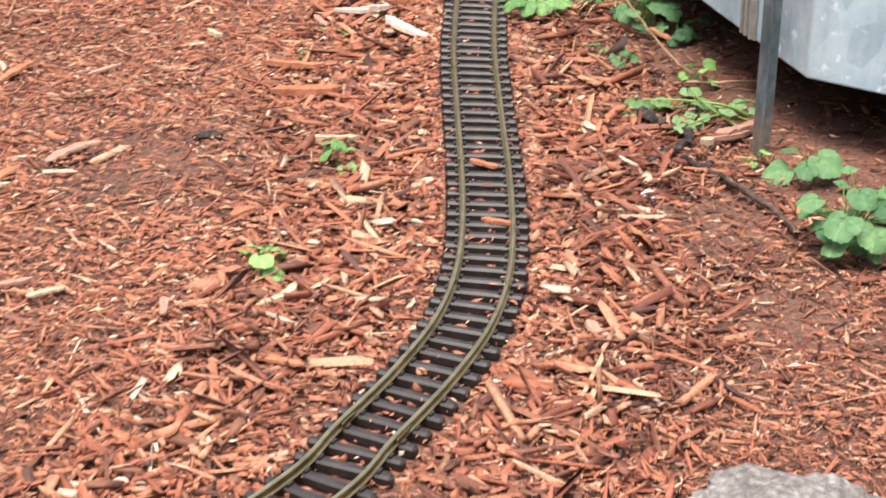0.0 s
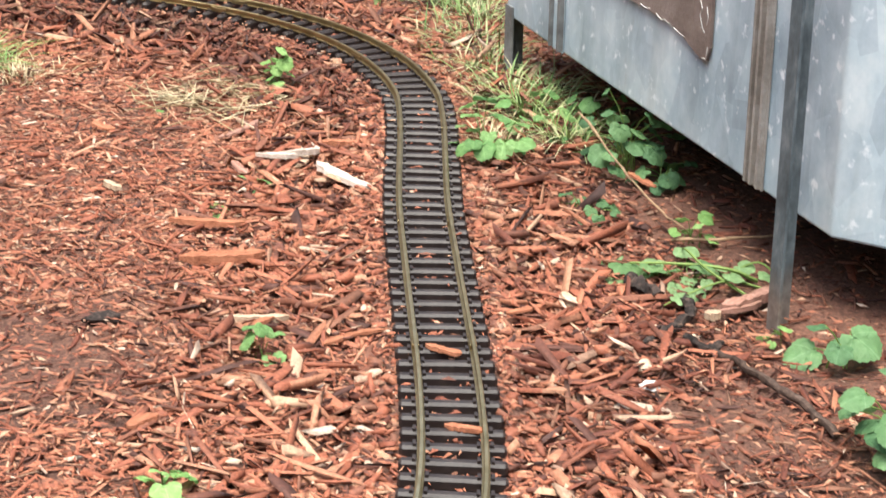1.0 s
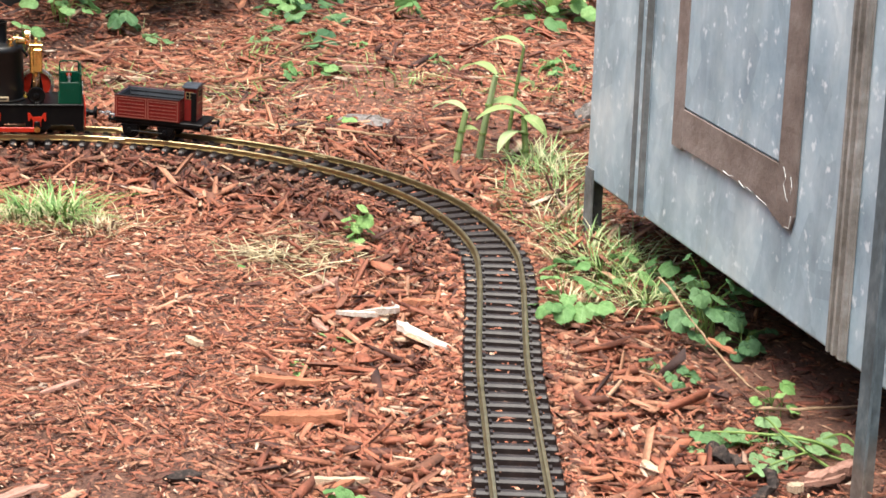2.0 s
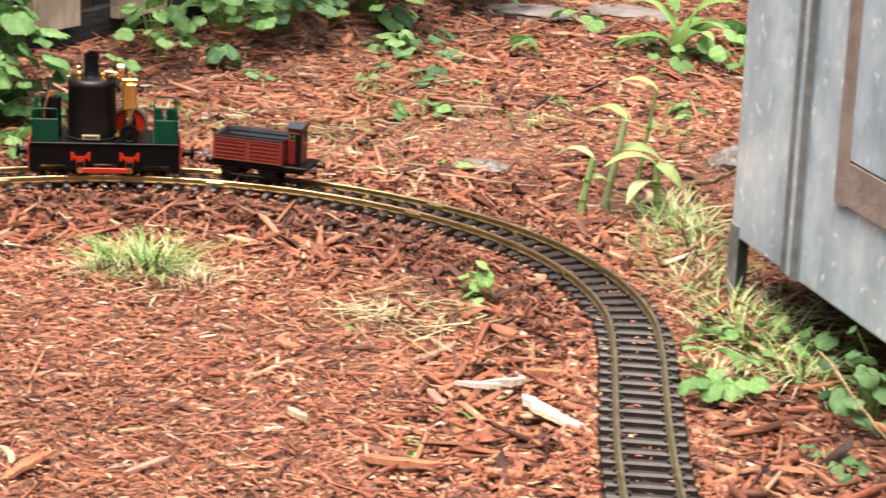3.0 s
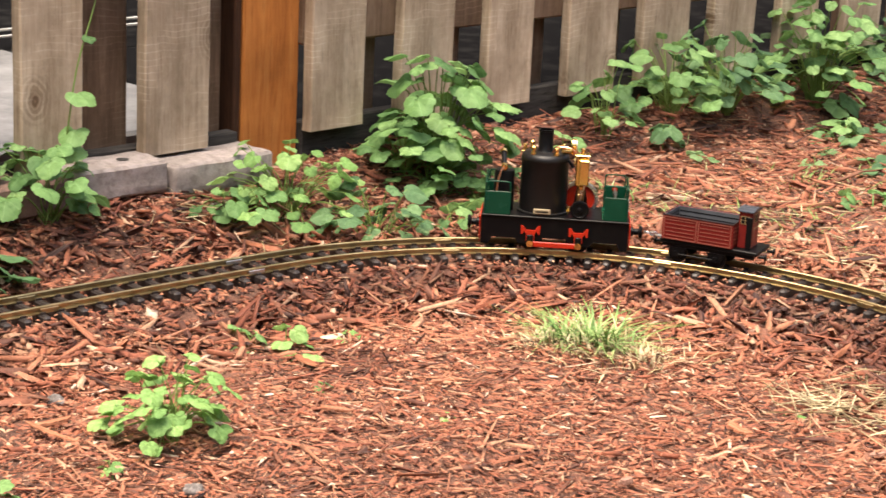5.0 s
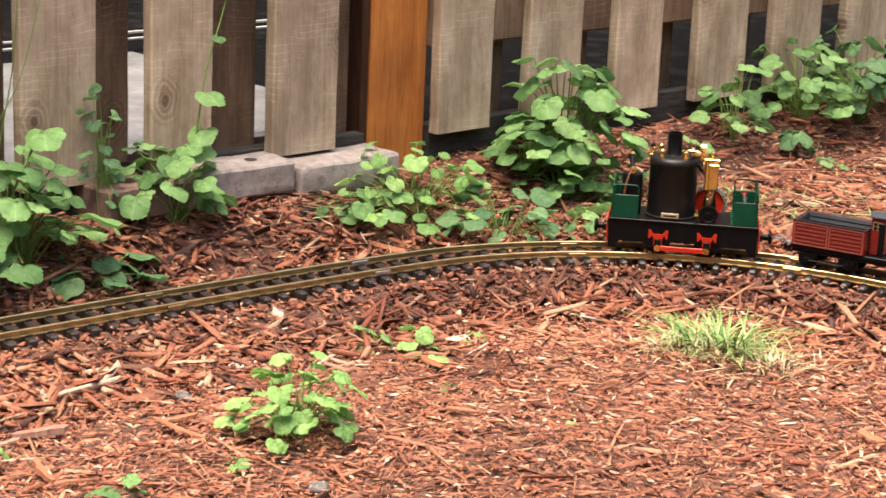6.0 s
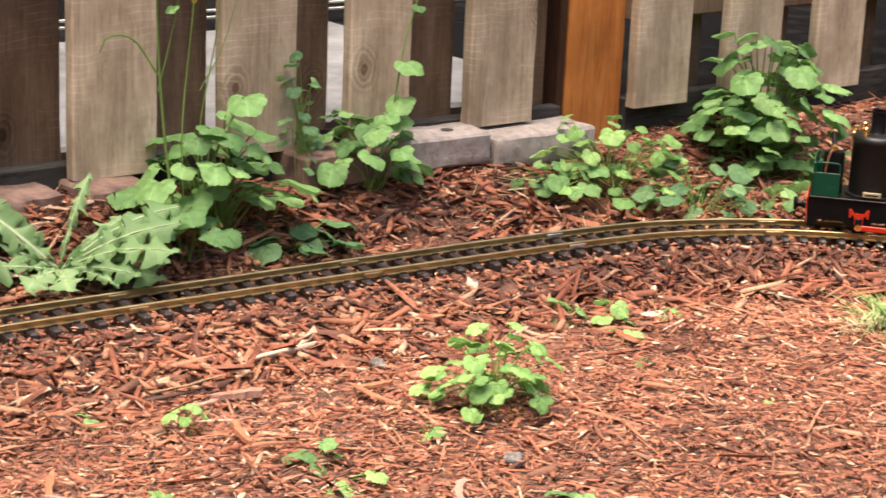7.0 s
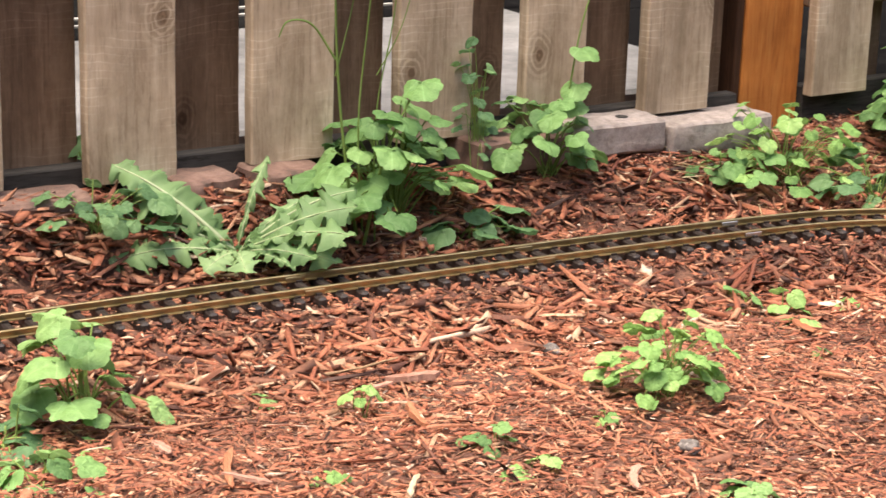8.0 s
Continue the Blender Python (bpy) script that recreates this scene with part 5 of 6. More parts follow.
def train_pose(angle, yaw=0.0):
    p, d = curve_place(angle), curve_place(angle + 6) - curve_place(angle - 6)
    return Matrix.Translation((p.x, p.y, RAIL_Z)) @ Matrix.Rotation(math.atan2(d.y, d.x) + radians(yaw), 4, "Z")


build_loco(train_pose(112.9, -1.5) @ Matrix.Diagonal((1, 1, 0.955, 1)))
build_wagon(train_pose(90.6, -3.5))


# ---- plants ----
def leafy(name, dark, mid, light):
    m = Nodes(name, 0.58)
    m.bsdf.inputs["Specular IOR Level"].default_value = 0.35
    oi = m.node("ShaderNodeObjectInfo")
    tone = m.ramp(oi.outputs["Random"], [(0.0, dark), (0.45, mid), (1.0, light)])
    blotch = m.ramp(m.noise(5, 5), [(0.3, (0.80, 0.85, 0.78)), (0.7, (1.12, 1.09, 1.10))])
    c = m.mix(1.0, tone, blotch, "MULTIPLY")
    # pale veins that fan out from the stalk
    tc, sep, ang = m.node("ShaderNodeTexCoord"), m.node("ShaderNodeSeparateXYZ"), m.node("ShaderNodeMath")
    m.link(tc.outputs["Object"], sep.inputs[0])
    back = m.node("ShaderNodeMath")
    back.operation, back.inputs[1].default_value = "SUBTRACT", 0.06
    m.link(sep.outputs[0], back.inputs[0])
    ang.operation = "ARCTAN2"
    m.link(sep.outputs[1], ang.inputs[0])
    m.link(back.outputs[0], ang.inputs[1])
    fan, sine, size = m.node("ShaderNodeMath"), m.node("ShaderNodeMath"), m.node("ShaderNodeMath")
    fan.operation, fan.inputs[1].default_value = "MULTIPLY", 3.2
    m.link(ang.outputs[0], fan.inputs[0])
    sine.operation, size.operation = "SINE", "ABSOLUTE"
    m.link(fan.outputs[0], sine.inputs[0])
    m.link(sine.outputs[0], size.inputs[0])
    vein = m.ramp(size.outputs[0], [(0.0, (1.32, 1.24, 1.35)), (0.16, (1.0, 1.0, 1.0)), (0.9, (0.9, 0.92, 0.88))])
    c = m.mix(1.0, c, vein, "MULTIPLY")
    m.color(c)
    m.bump(m.noise(8, 3), 0.6, 0.0035)
    t = m.node("ShaderNodeBsdfTranslucent")
    m.link(c, t.inputs[0])
    mixer = m.node("ShaderNodeMixShader")
    mixer.inputs[0].default_value = 0.36
    m.link(m.bsdf.outputs[0], mixer.inputs[1])
    m.link(t.outputs[0], mixer.inputs[2])
    m.link(mixer.outputs[0], m.tree.nodes["Material Output"].inputs[0])
    return m.mat


M_LEAF = leafy("fresh_green_leaf", (0.086, 0.188, 0.067), (0.167, 0.325, 0.112), (0.249, 0.416, 0.161))
M_LEAF_DARK = leafy("blue_green_leaf", (0.061, 0.142, 0.063), (0.106, 0.218, 0.097), (0.167, 0.300, 0.132))
M_LEAF_YOUNG = leafy("light_green_leaf", (0.135, 0.275, 0.084), (0.221, 0.405, 0.124), (0.313, 0.497, 0.178))
M_LEAF_GREY = leafy("grey_green_leaf", (0.115, 0.215, 0.085), (0.175, 0.295, 0.125), (0.235, 0.365, 0.170))
M_STEM = leafy("green_stem", (0.12, 0.20, 0.05), (0.18, 0.28, 0.075), (0.23, 0.33, 0.095))
M_RIB = leafy("pale_leaf_rib", (0.28, 0.36, 0.19), (0.32, 0.40, 0.22), (0.36, 0.43, 0.26))


def round_leaf(seed, lobes=7, notch=0.55):
    """A cupped, scalloped leaf, one unit across, its stalk at the origin and its tip towards +x."""
    rng = random.Random(seed)
    bm = bmesh.new()
    n, phase = 42, rng.uniform(0, 6)
    rings = []
    for f in (0.42, 0.75, 1.0):
        ring = []
        for k in range(n + 1):
            th = -math.pi + 2 * math.pi * k / n
            base = 1 - notch * math.exp(-(((math.pi - abs(th)) / 0.36) ** 2)) + 0.15 * math.exp(-((th / 0.30) ** 2))
            lobe = abs(math.sin(lobes * th / 2 + 0.3 * math.sin(2 * th + phase)))
            teeth = 0.035 * f ** 4 * (1 if k % 2 else -1) * rng.uniform(0.5, 1.2)
            scallop = 1 + ((0.045 + 0.022 * (seed % 4)) * f ** 2.5) * (lobe * 2 - 1) + teeth + rng.uniform(-0.015, 0.015)
            r = 0.5 * f * base * scallop
            x, y = 0.32 + r * math.cos(th), r * (1.06 - 0.06 * (seed % 3)) * math.sin(th)
            z = 0.13 * f * f - 0.19 * f ** 3 + 0.05 * f * math.sin(3 * th + phase) - 0.035 * lobe * f + rng.uniform(-0.012, 0.012) * f
            ring.append(bm.verts.new((x, y, z)))
        rings.append(ring)
    mid = bm.verts.new((0.10, 0, -0.02))
    for k in range(n):
        bm.faces.new((mid, rings[0][k], rings[0][k + 1]))
        for a, b in zip(rings, rings[1:]):
            bm.faces.new((a[k], b[k], b[k + 1], a[k + 1]))
    for f in bm.faces:
        f.smooth = True
    return bm


LEAVES = {}


def leaf_meshes(mat, kinds=5):
    if mat.name not in LEAVES:
        LEAVES[mat.name] = [finish(round_leaf(60 + k, 5 + 2 * (k % 2), 0.30 + 0.07 * k), "leaf", mat, True, 80) for k in range(kinds)]
    return LEAVES[mat.name]


def leaf_frame(p, heading, tilt, twist, size):
    return Matrix.Translation(p) @ Matrix.Rotation(heading, 4, "Z") @ Matrix.Rotation(tilt, 4, "Y") @ Matrix.Rotation(twist, 4, "X") @ Matrix.Diagonal((size, size, size, 1))


def plant(x, y, count, wide, tall, size, seed, label, mat=None, category="plant", name="leafy_plant", lean=(0.0, 0.0), low=0.15, group="leafy weeds"):
    """A clump of stalked round leaves that rise and spread from one root."""
    rng = random.Random(seed)
    mat = mat or M_LEAF
    count = round(count * 1.25) if count > 7 else count
    ob = root(name, Matrix.Translation((x, y, ground_at(x, y) - 0.002)), label, category, group)
    stems = bmesh.new()
    meshes = leaf_meshes(mat)
    for k in range(count):
        a = 2.39996 * k + rng.uniform(-0.4, 0.4)
        f = (k + 0.5) / count
        r = wide / 2 * math.sqrt(f) * rng.uniform(0.75, 1.1)
        z = tall * max(0.12, (low + (1 - low) * rng.uniform(0.15, 1.0)) * (1 - 0.55 * f * f))
        tip = Vector((r * math.cos(a) + lean[0] * z, r * math.sin(a) + lean[1] * z, z))
        root_p = Vector((rng.uniform(-0.012, 0.012), rng.uniform(-0.012, 0.012), -0.004))
        way = arc([root_p, root_p.lerp(tip, 0.5) + Vector((0, 0, 0.16 * tall)), tip], 3)
        tube(stems, way, max(0.0007, size * 0.03), 4, 0.6)
        s = size * rng.uniform(0.5, 1.15)
        leaf = new("leaf", rng.choice(meshes))
        leaf.parent = ob
        leaf.matrix_local = leaf_frame(tip, a + rng.uniform(-0.7, 0.7), rng.uniform(0.05, 0.85), rng.uniform(-0.45, 0.45), s)
    part("stem", stems, M_STEM, ob)
    return ob


WEED = "leafy green weed with rounded scalloped leaves growing in bark mulch"
IVY = "bushy green weed with rounded leaves at the fence's foot"
# beside the fence
plant(-1.270, 3.045, 56, 0.205, 0.205, 0.044, 1, IVY, lean=(0.05, -0.1))
plant(-1.205, 3.04, 22, 0.16, 0.07, 0.030, 2, IVY)
plant(-1.300, 2.985, 24, 0.17, 0.10, 0.036, 47, IVY)
plant(-1.245, 2.985, 18, 0.15, 0.12, 0.037, 48, IVY)
plant(-1.141, 3.433, 18, 0.11, 0.15, 0.033, 3, IVY)
plant(-1.09, 3.64, 44, 0.21, 0.145, 0.038, 4, IVY, low=0.1)
plant(-1.025, 3.764, 56, 0.22, 0.175, 0.040, 5, IVY, M_LEAF_DARK, low=0.1)
plant(-0.915, 4.002, 72, 0.24, 0.215, 0.042, 6, IVY, low=0.1)
plant(-0.795, 4.33, 60, 0.26, 0.19, 0.042, 7, IVY, M_LEAF_DARK, low=0.1)
plant(-0.82, 3.82, 9, 0.14, 0.06, 0.036, 46, IVY, M_LEAF_DARK)
plant(-0.635, 4.78, 34, 0.26, 0.17, 0.041, 8, IVY, M_LEAF_DARK)
plant(-1.364, 2.735, 40, 0.22, 0.125, 0.031, 9, "low spreading green weed beside a concrete block", M_LEAF_YOUNG)
plant(-1.41, 2.66, 18, 0.15, 0.06, 0.031, 10, WEED)
plant(-1.235, 2.765, 25, 0.20, 0.085, 0.033, 11, WEED, M_LEAF_DARK)
plant(-1.17, 2.86, 8, 0.14, 0.05, 0.034, 12, WEED)
plant(-1.592, 2.158, 50, 0.20, 0.15, 0.046, 13, "dense clump of large rounded green leaves by the fence", lean=(-0.1, 0))
plant(-1.535, 2.235, 12, 0.13, 0.05, 0.050, 14, "low clump of broad dark green leaves by the fence", M_LEAF_DARK)
plant(-1.545, 2.415, 34, 0.150, 0.110, 0.038, 15, "clump of rounded green leaves before the brick edging")
plant(-1.745, 1.825, 22, 0.16, 0.055, 0.033, 16, "low dark green seedlings at the fence's foot", M_LEAF_DARK)
plant(-1.87, 1.92, 8, 0.10, 0.07, 0.036, 17, "small dark green weed at the fence's foot", M_LEAF_DARK)
plant(-1.594, 2.330, 15, 0.06, 0.20, 0.021, 18, "dark small-leaved shrub sprig at the fence", M_LEAF_DARK)
# inside the curve
plant(-1.075, 1.957, 48, 0.120, 0.088, 0.0235, 20, "light green bushy weed standing alone in the mulch", M_LEAF_YOUNG, low=0.25)
plant(-1.485, 1.565, 15, 0.14, 0.122, 0.043, 21, "upright weed with large light green leaves beside the track", M_LEAF, low=0.15)
plant(-1.483, 1.46, 12, 0.09, 0.055, 0.038, 22, "low dark green weed beside the track", M_LEAF_DARK)
plant(-1.374, 1.417, 9, 0.10, 0.03, 0.036, 23, "low green weed with broad leaves")
# beside the bin
plant(-0.125, 2.275, 15, 0.11, 0.075, 0.026, 30, "green weed with lobed leaves beside the track")
plant(0.0, 2.125, 9, 0.075, 0.035, 0.024, 31, "low blue-green weed in the mulch", M_LEAF_DARK)
plant(0.032, 2.265, 18, 0.095, 0.115, 0.026, 32, "green weed with lobed leaves below the metal bin", M_LEAF_DARK)
plant(0.075, 2.23, 10, 0.07, 0.05, 0.023, 39, "dark green weed below the metal bin", M_LEAF_DARK)
plant(0.108, 2.06, 7, 0.045, 0.045, 0.019, 33, "small bright green weed in the mulch", M_LEAF_YOUNG)
plant(0.10, 1.955, 14, 0.10, 0.022, 0.021, 34, "wilted pale green weed lying on the mulch", M_LEAF_GREY)
plant(0.04, 1.96, 8, 0.06, 0.016, 0.025, 44, "wilted grey-green leaves lying on the mulch", M_LEAF_GREY)
plant(0.238, 1.795, 5, 0.055, 0.045, 0.036, 35, "broad-leaved green weed at the angle-iron upright", M_LEAF_DARK)
plant(0.18, 1.82, 4, 0.03, 0.025, 0.014, 36, "tiny green seedling in the mulch", M_LEAF_YOUNG)
plant(0.283, 1.628, 20, 0.115, 0.090, 0.035, 37, "green weed with rounded leaves in front of the bin", M_LEAF_DARK)
plant(-0.01, 2.42, 10, 0.10, 0.06, 0.023, 38, "green weed in the grass below the bin")
plant(-0.085, 2.405, 10, 0.12, 0.06, 0.026, 45, "green weed in the grass below the bin")
# far to the rear
plant(-0.345, 4.02, 13, 0.26, 0.06, 0.045, 40, "green weed in the far mulch")
plant(-0.205, 3.95, 10, 0.14, 0.10, 0.045, 41, "green weed in the far mulch")
plant(-0.28, 3.59, 6, 0.09, 0.045, 0.026, 42, "green weed in the far mulch")
plant(-0.55, 4.29, 6, 0.10, 0.07, 0.04, 43, "green weed beside a grey stepping stone")
for i, (x, y, s, h, mat) in enumerate([(-0.825, 3.852, 0.062, 0.05, M_LEAF), (-0.735, 3.823, 0.045, 0.04, M_LEAF_DARK), (-0.727, 3.62, 0.055, 0.03, M_LEAF_DARK), (-1.062, 3.529, 0.040, 0.05, M_LEAF_DARK), (-0.705, 3.335, 0.036, 0.03, M_LEAF),
                                       (-0.65, 3.36, 0.038, 0.03, M_LEAF), (-0.869, 4.037, 0.05, 0.05, M_LEAF), (-0.777, 3.998, 0.042, 0.03, M_LEAF_DARK), (-0.821, 3.573, 0.04, 0.02, M_LEAF_GREY), (-0.637, 3.615, 0.026, 0.02, M_LEAF), (-0.477, 3.517, 0.03, 0.02, M_LEAF_GREY), (-0.275, 3.531, 0.034, 0.03, M_LEAF), (-0.817, 3.681, 0.03, 0.02, M_LEAF_GREY), (-0.232, 4.211, 0.05, 0.06, M_LEAF), (-0.60, 3.95, 0.04, 0.05, M_LEAF), (-0.99, 3.50, 0.03, 0.03, M_LEAF_GREY)]):
    plant(x, y, 4, s * 1.1, h, s, 200 + i, "single broad-leaved green seedling in the mulch", mat, "seedling", "seedling", group="seedlings", low=0.6)
for i, (x, y, n, s, h) in enumerate([(-0.381, 2.19, 3, 0.024, 0.014), (-0.402, 2.10, 4, 0.02, 0.012), (-0.425, 2.535, 9, 0.019, 0.065), (-0.269, 1.69, 6, 0.018, 0.05), (-0.287, 1.43, 7, 0.026, 0.035), (-1.135, 2.322, 4, 0.026, 0.045),
                                     (-1.176, 2.297, 3, 0.028, 0.03), (-1.092, 2.268, 2, 0.030, 0.02), (-1.095, 2.39, 3, 0.018, 0.02), (-1.02, 2.18, 3, 0.013, 0.02), (-0.87, 2.18, 3, 0.012, 0.01), (-1.281, 1.739, 5, 0.020, 0.045), (-1.129, 1.74, 6, 0.024, 0.03),
                                     (-1.067, 1.73, 3, 0.030, 0.022), (-1.194, 1.585, 4, 0.018, 0.015), (-1.374, 1.70, 5, 0.02, 0.016), (-1.407, 1.51, 3, 0.024, 0.012), (-1.079, 1.852, 5, 0.014, 0.016), (-0.89, 1.80, 6, 0.028, 0.025),
                                     (-0.55, 2.385, 2, 0.018, 0.012), (-0.56, 3.05, 3, 0.03, 0.02), (-1.078, 2.925, 3, 0.034, 0.03), (-1.153, 2.999, 3, 0.036, 0.03), (-1.122, 2.883, 3, 0.032, 0.02), (-1.158, 3.29, 5, 0.034, 0.06), (-1.19, 2.93, 4, 0.034, 0.03), (-0.20, 2.06, 2, 0.016, 0.01)]):
    plant(x, y, n, s * 1.5, h, s, 240 + i, "small light green seedling in the mulch", M_LEAF_YOUNG if i % 3 else M_LEAF, "seedling", "seedling", group="seedlings", low=0.5)


def jagged_leaf(seed, lobes=6):
    """A long, broad leaf with ragged blunt lobes, one unit long towards +x, arching and rumpled."""
    rng = random.Random(seed)
    bm = bmesh.new()
    mids, sides = [], ([], [])
    n = lobes * 7
    reach = [[rng.uniform(0.5, 1.3) for _ in range(lobes + 2)] for _ in range(2)]
    shift = (rng.uniform(0, 1), rng.uniform(0, 1))
    for k in range(n + 1):
        t = k / n
        body = 0.235 * (t + 0.03) ** 0.85 * max(0.0, 1 - t ** 5) ** 0.6
        z = 0.22 * math.sin(t * 2.2) - 0.10 * t
        mids.append(bm.verts.new((t, 0, z)))
        for e, sign in enumerate((1, -1)):
            ph = t * lobes + shift[e]
            saw = 1 - (ph % 1.0)
            lobe = 0.26 + 0.74 * saw ** 0.9 if t > 0.12 else 0.4
            w = body * lobe * reach[e][int(ph)] * rng.uniform(0.62, 1.2) + 0.007
            ring = []
            for f in (0.5, 1.0):
                ring.append(bm.verts.new((t - 0.28 * w * f * saw + rng.uniform(-0.006, 0.006) * f, sign * w * f, z + 0.040 * math.sin(5.1 * ph + 2 * e) * f - 0.22 * w * f * f + 0.018 * (f < 1) + rng.uniform(-0.020, 0.022) * f)))
            sides[e].append(ring)
    for k in range(n):
        for e in (0, 1):
            rows = [[mids[k]] + sides[e][k], [mids[k + 1]] + sides[e][k + 1]]
            for q in range(2):
                f = (rows[0][q], rows[1][q], rows[1][q + 1], rows[0][q + 1])
                bm.faces.new(f if e == 0 else tuple(reversed(f)))
    for f in bm.faces:
        f.smooth = True
    return bm


def build_rosette(x, y):
    ob = root("jagged_weed", Matrix.Translation((x, y, ground_at(x, y) + 0.008)), "spreading weed with long jagged grey-green leaves and pale ribs", "plant")
    shapes = [finish(jagged_leaf(80 + k), "long_leaf", M_LEAF_GREY, True, 80) for k in range(4)]
    rib = bmesh.new()
    tube(rib, [(t, 0, 0.22 * math.sin(t * 2.2) - 0.10 * t + 0.004) for t in (k / 12 for k in range(13))], 0.013, 5, 0.15)
    rib = finish(rib, "leaf_rib", M_RIB, True, 80)
    rng = random.Random(4)
    for heading, length, tilt, wide in ((202, 0.175, -28, 1.6), (212, 0.15, -12, 1.4), (184, 0.15, -24, 1.2), (108, 0.125, -46, 0.6), (40, 0.15, -20, 1.2), (58, 0.14, -12, 1.2), (30, 0.13, -4, 1.1), (75, 0.11, -26, 0.9),
                                        (232, 0.135, 2, 1.1), (222, 0.12, 4, 1.1), (22, 0.13, 2, 0.75), (2, 0.09, 4, 0.75), (322, 0.085, 4, 1.3), (285, 0.08, 5, 1.4), (196, 0.13, -8, 1.2), (170, 0.12, -16, 1.0), (50, 0.155, -24, 1.1), (22, 0.15, -10, 1.0), (240, 0.15, 3, 1.0), (12, 0.11, -2, 0.9)):
        leaf = new("long_leaf", rng.choice(shapes))
        leaf.parent = ob
        leaf.matrix_local = leaf_frame((0, 0, 0.004), radians(heading), radians(tilt), rng.uniform(-0.15, 0.15) - 0.6 * math.cos(radians(heading - 217)), length) @ Matrix.Diagonal((1, wide, 1, 1))
        r = new("leaf_rib", rib)
        r.parent = leaf


build_rosette(-1.645, 1.945)


def grass(name, spots, count, tall, seed, stops, label):
    """Thin bent blades in one mesh; spots: x, y, radius."""
    rng = np.random.default_rng(seed)
    cos, quads = [], []
    for i in range(count):
        sx, sy, sr = spots[i % len(spots)]
        a, r = rng.uniform(0, 2 * math.pi), sr * rng.normal(0, 0.5)
        x, y = sx + r * math.cos(a), sy + r * math.sin(a)
        if float(track_distance(x, y)[0]) < 0.066:
            continue
        h = tall * rng.uniform(0.4, 1.15)
        out, bend = (a if r > 0 else a + math.pi) + rng.normal(0, 0.9), h * rng.uniform(0.35, 1.9)
        d, s = np.array([math.cos(out), math.sin(out)]), np.array([-math.sin(out), math.cos(out)]) * rng.uniform(0.0006, 0.0014)
        z = ground_at(x, y)
        b = len(cos)
        for t, w in ((0, 1.0), (0.35, 1.0), (0.7, 0.75), (1.0, 0.15)):
            px, py = x + d[0] * bend * t * t, y + d[1] * bend * t * t
            pz = z + h * (t - 0.33 * t * t * bend / h)
            cos += [(px - s[0] * w, py - s[1] * w, pz), (px + s[0] * w, py + s[1] * w, pz)]
        quads += [(b + 2 * k, b + 2 * k + 1, b + 2 * k + 3, b + 2 * k + 2) for k in range(3)]
    me = quads_mesh(name, np.array(cos), np.array(quads), island_material(name + "_blades", stops, 0.6))
    tagged(new(name, me), label, "grass", kind="stuff")


GREEN_BLADES = [(0.0, (0.070, 0.16, 0.03)), (0.55, (0.145, 0.27, 0.06)), (0.85, (0.26, 0.33, 0.12)), (1.0, (0.44, 0.41, 0.23))]
PALE_BLADES = [(0.0, (0.085, 0.17, 0.04)), (0.4, (0.19, 0.29, 0.085)), (0.7, (0.37, 0.40, 0.19)), (1.0, (0.52, 0.48, 0.30))]
STRAW = [(0.0, (0.27, 0.20, 0.10)), (0.5, (0.42, 0.335, 0.19)), (1.0, (0.55, 0.47, 0.30))]
grass("grass_tuft", [(-0.85, 2.485, 0.045), (-0.825, 2.495, 0.05), (-0.80, 2.485, 0.045)], 320, 0.052, 11, GREEN_BLADES, "small tuft of green and straw-coloured grass")
grass("dry_grass", [(-0.87, 2.46, 0.075), (-0.81, 2.455, 0.085), (-0.75, 2.465, 0.07)], 420, 0.026, 12, STRAW, "dry straw-coloured grass round the tuft")
grass("bin_grass", [(-0.19, 2.75, 0.06), (-0.16, 2.62, 0.06), (-0.12, 2.52, 0.07), (-0.10, 2.44, 0.06), (-0.04, 2.36, 0.06), (-0.20, 2.85, 0.06), (-0.23, 2.92, 0.06), (-0.07, 2.50, 0.05)], 860, 0.050, 13, PALE_BLADES, "long thin green grass along the metal bin")
grass("bin_dry_grass", [(-0.16, 2.45, 0.06), (-0.13, 2.32, 0.06), (-0.19, 2.62, 0.07), (-0.22, 2.74, 0.07)], 560, 0.030, 14, STRAW, "dry straw-coloured grass along the track")
grass("far_grass", [(-0.15, 4.6, 0.2), (-0.05, 4.9, 0.2), (-1.15, 3.0, 0.08), (-1.05, 3.2, 0.12), (-0.9, 3.1, 0.12), (-1.33, 2.78, 0.1), (-0.5, 3.35, 0.25), (-0.8, 3.45, 0.25), (-0.3, 3.4, 0.2), (-0.75, 3.15, 0.2)], 900, 0.03, 15, GREEN_BLADES, "sparse short grass in the mulch")


def straw_bed(name, spots, count, seed, label):
    """Dry stalks that lie flat on the ground."""
    rng = np.random.default_rng(seed)
    n = count
    sp = np.array([spots[i % len(spots)] for i in range(n)])
    x, y = sp[:, 0] + sp[:, 2] * rng.normal(0, 0.5, n), sp[:, 1] + sp[:, 2] * rng.normal(0, 0.5, n)
    length = rng.uniform(0.02, 0.075, n)
    z = ground_z(x, y) + rng.uniform(0.011, 0.019, n)
    co, f = slabs(rng, n, x, y, z, length, np.full(n, 0.0013), np.full(n, 0.0010), rng.uniform(0, 6.28, n), rng.normal(0, 0.08, n), rng.uniform(0, 3, n))
    tagged(new(name, quads_mesh(name, co, f, island_material(name + "_stalks", STRAW, 0.7))), label, "straw", kind="stuff")


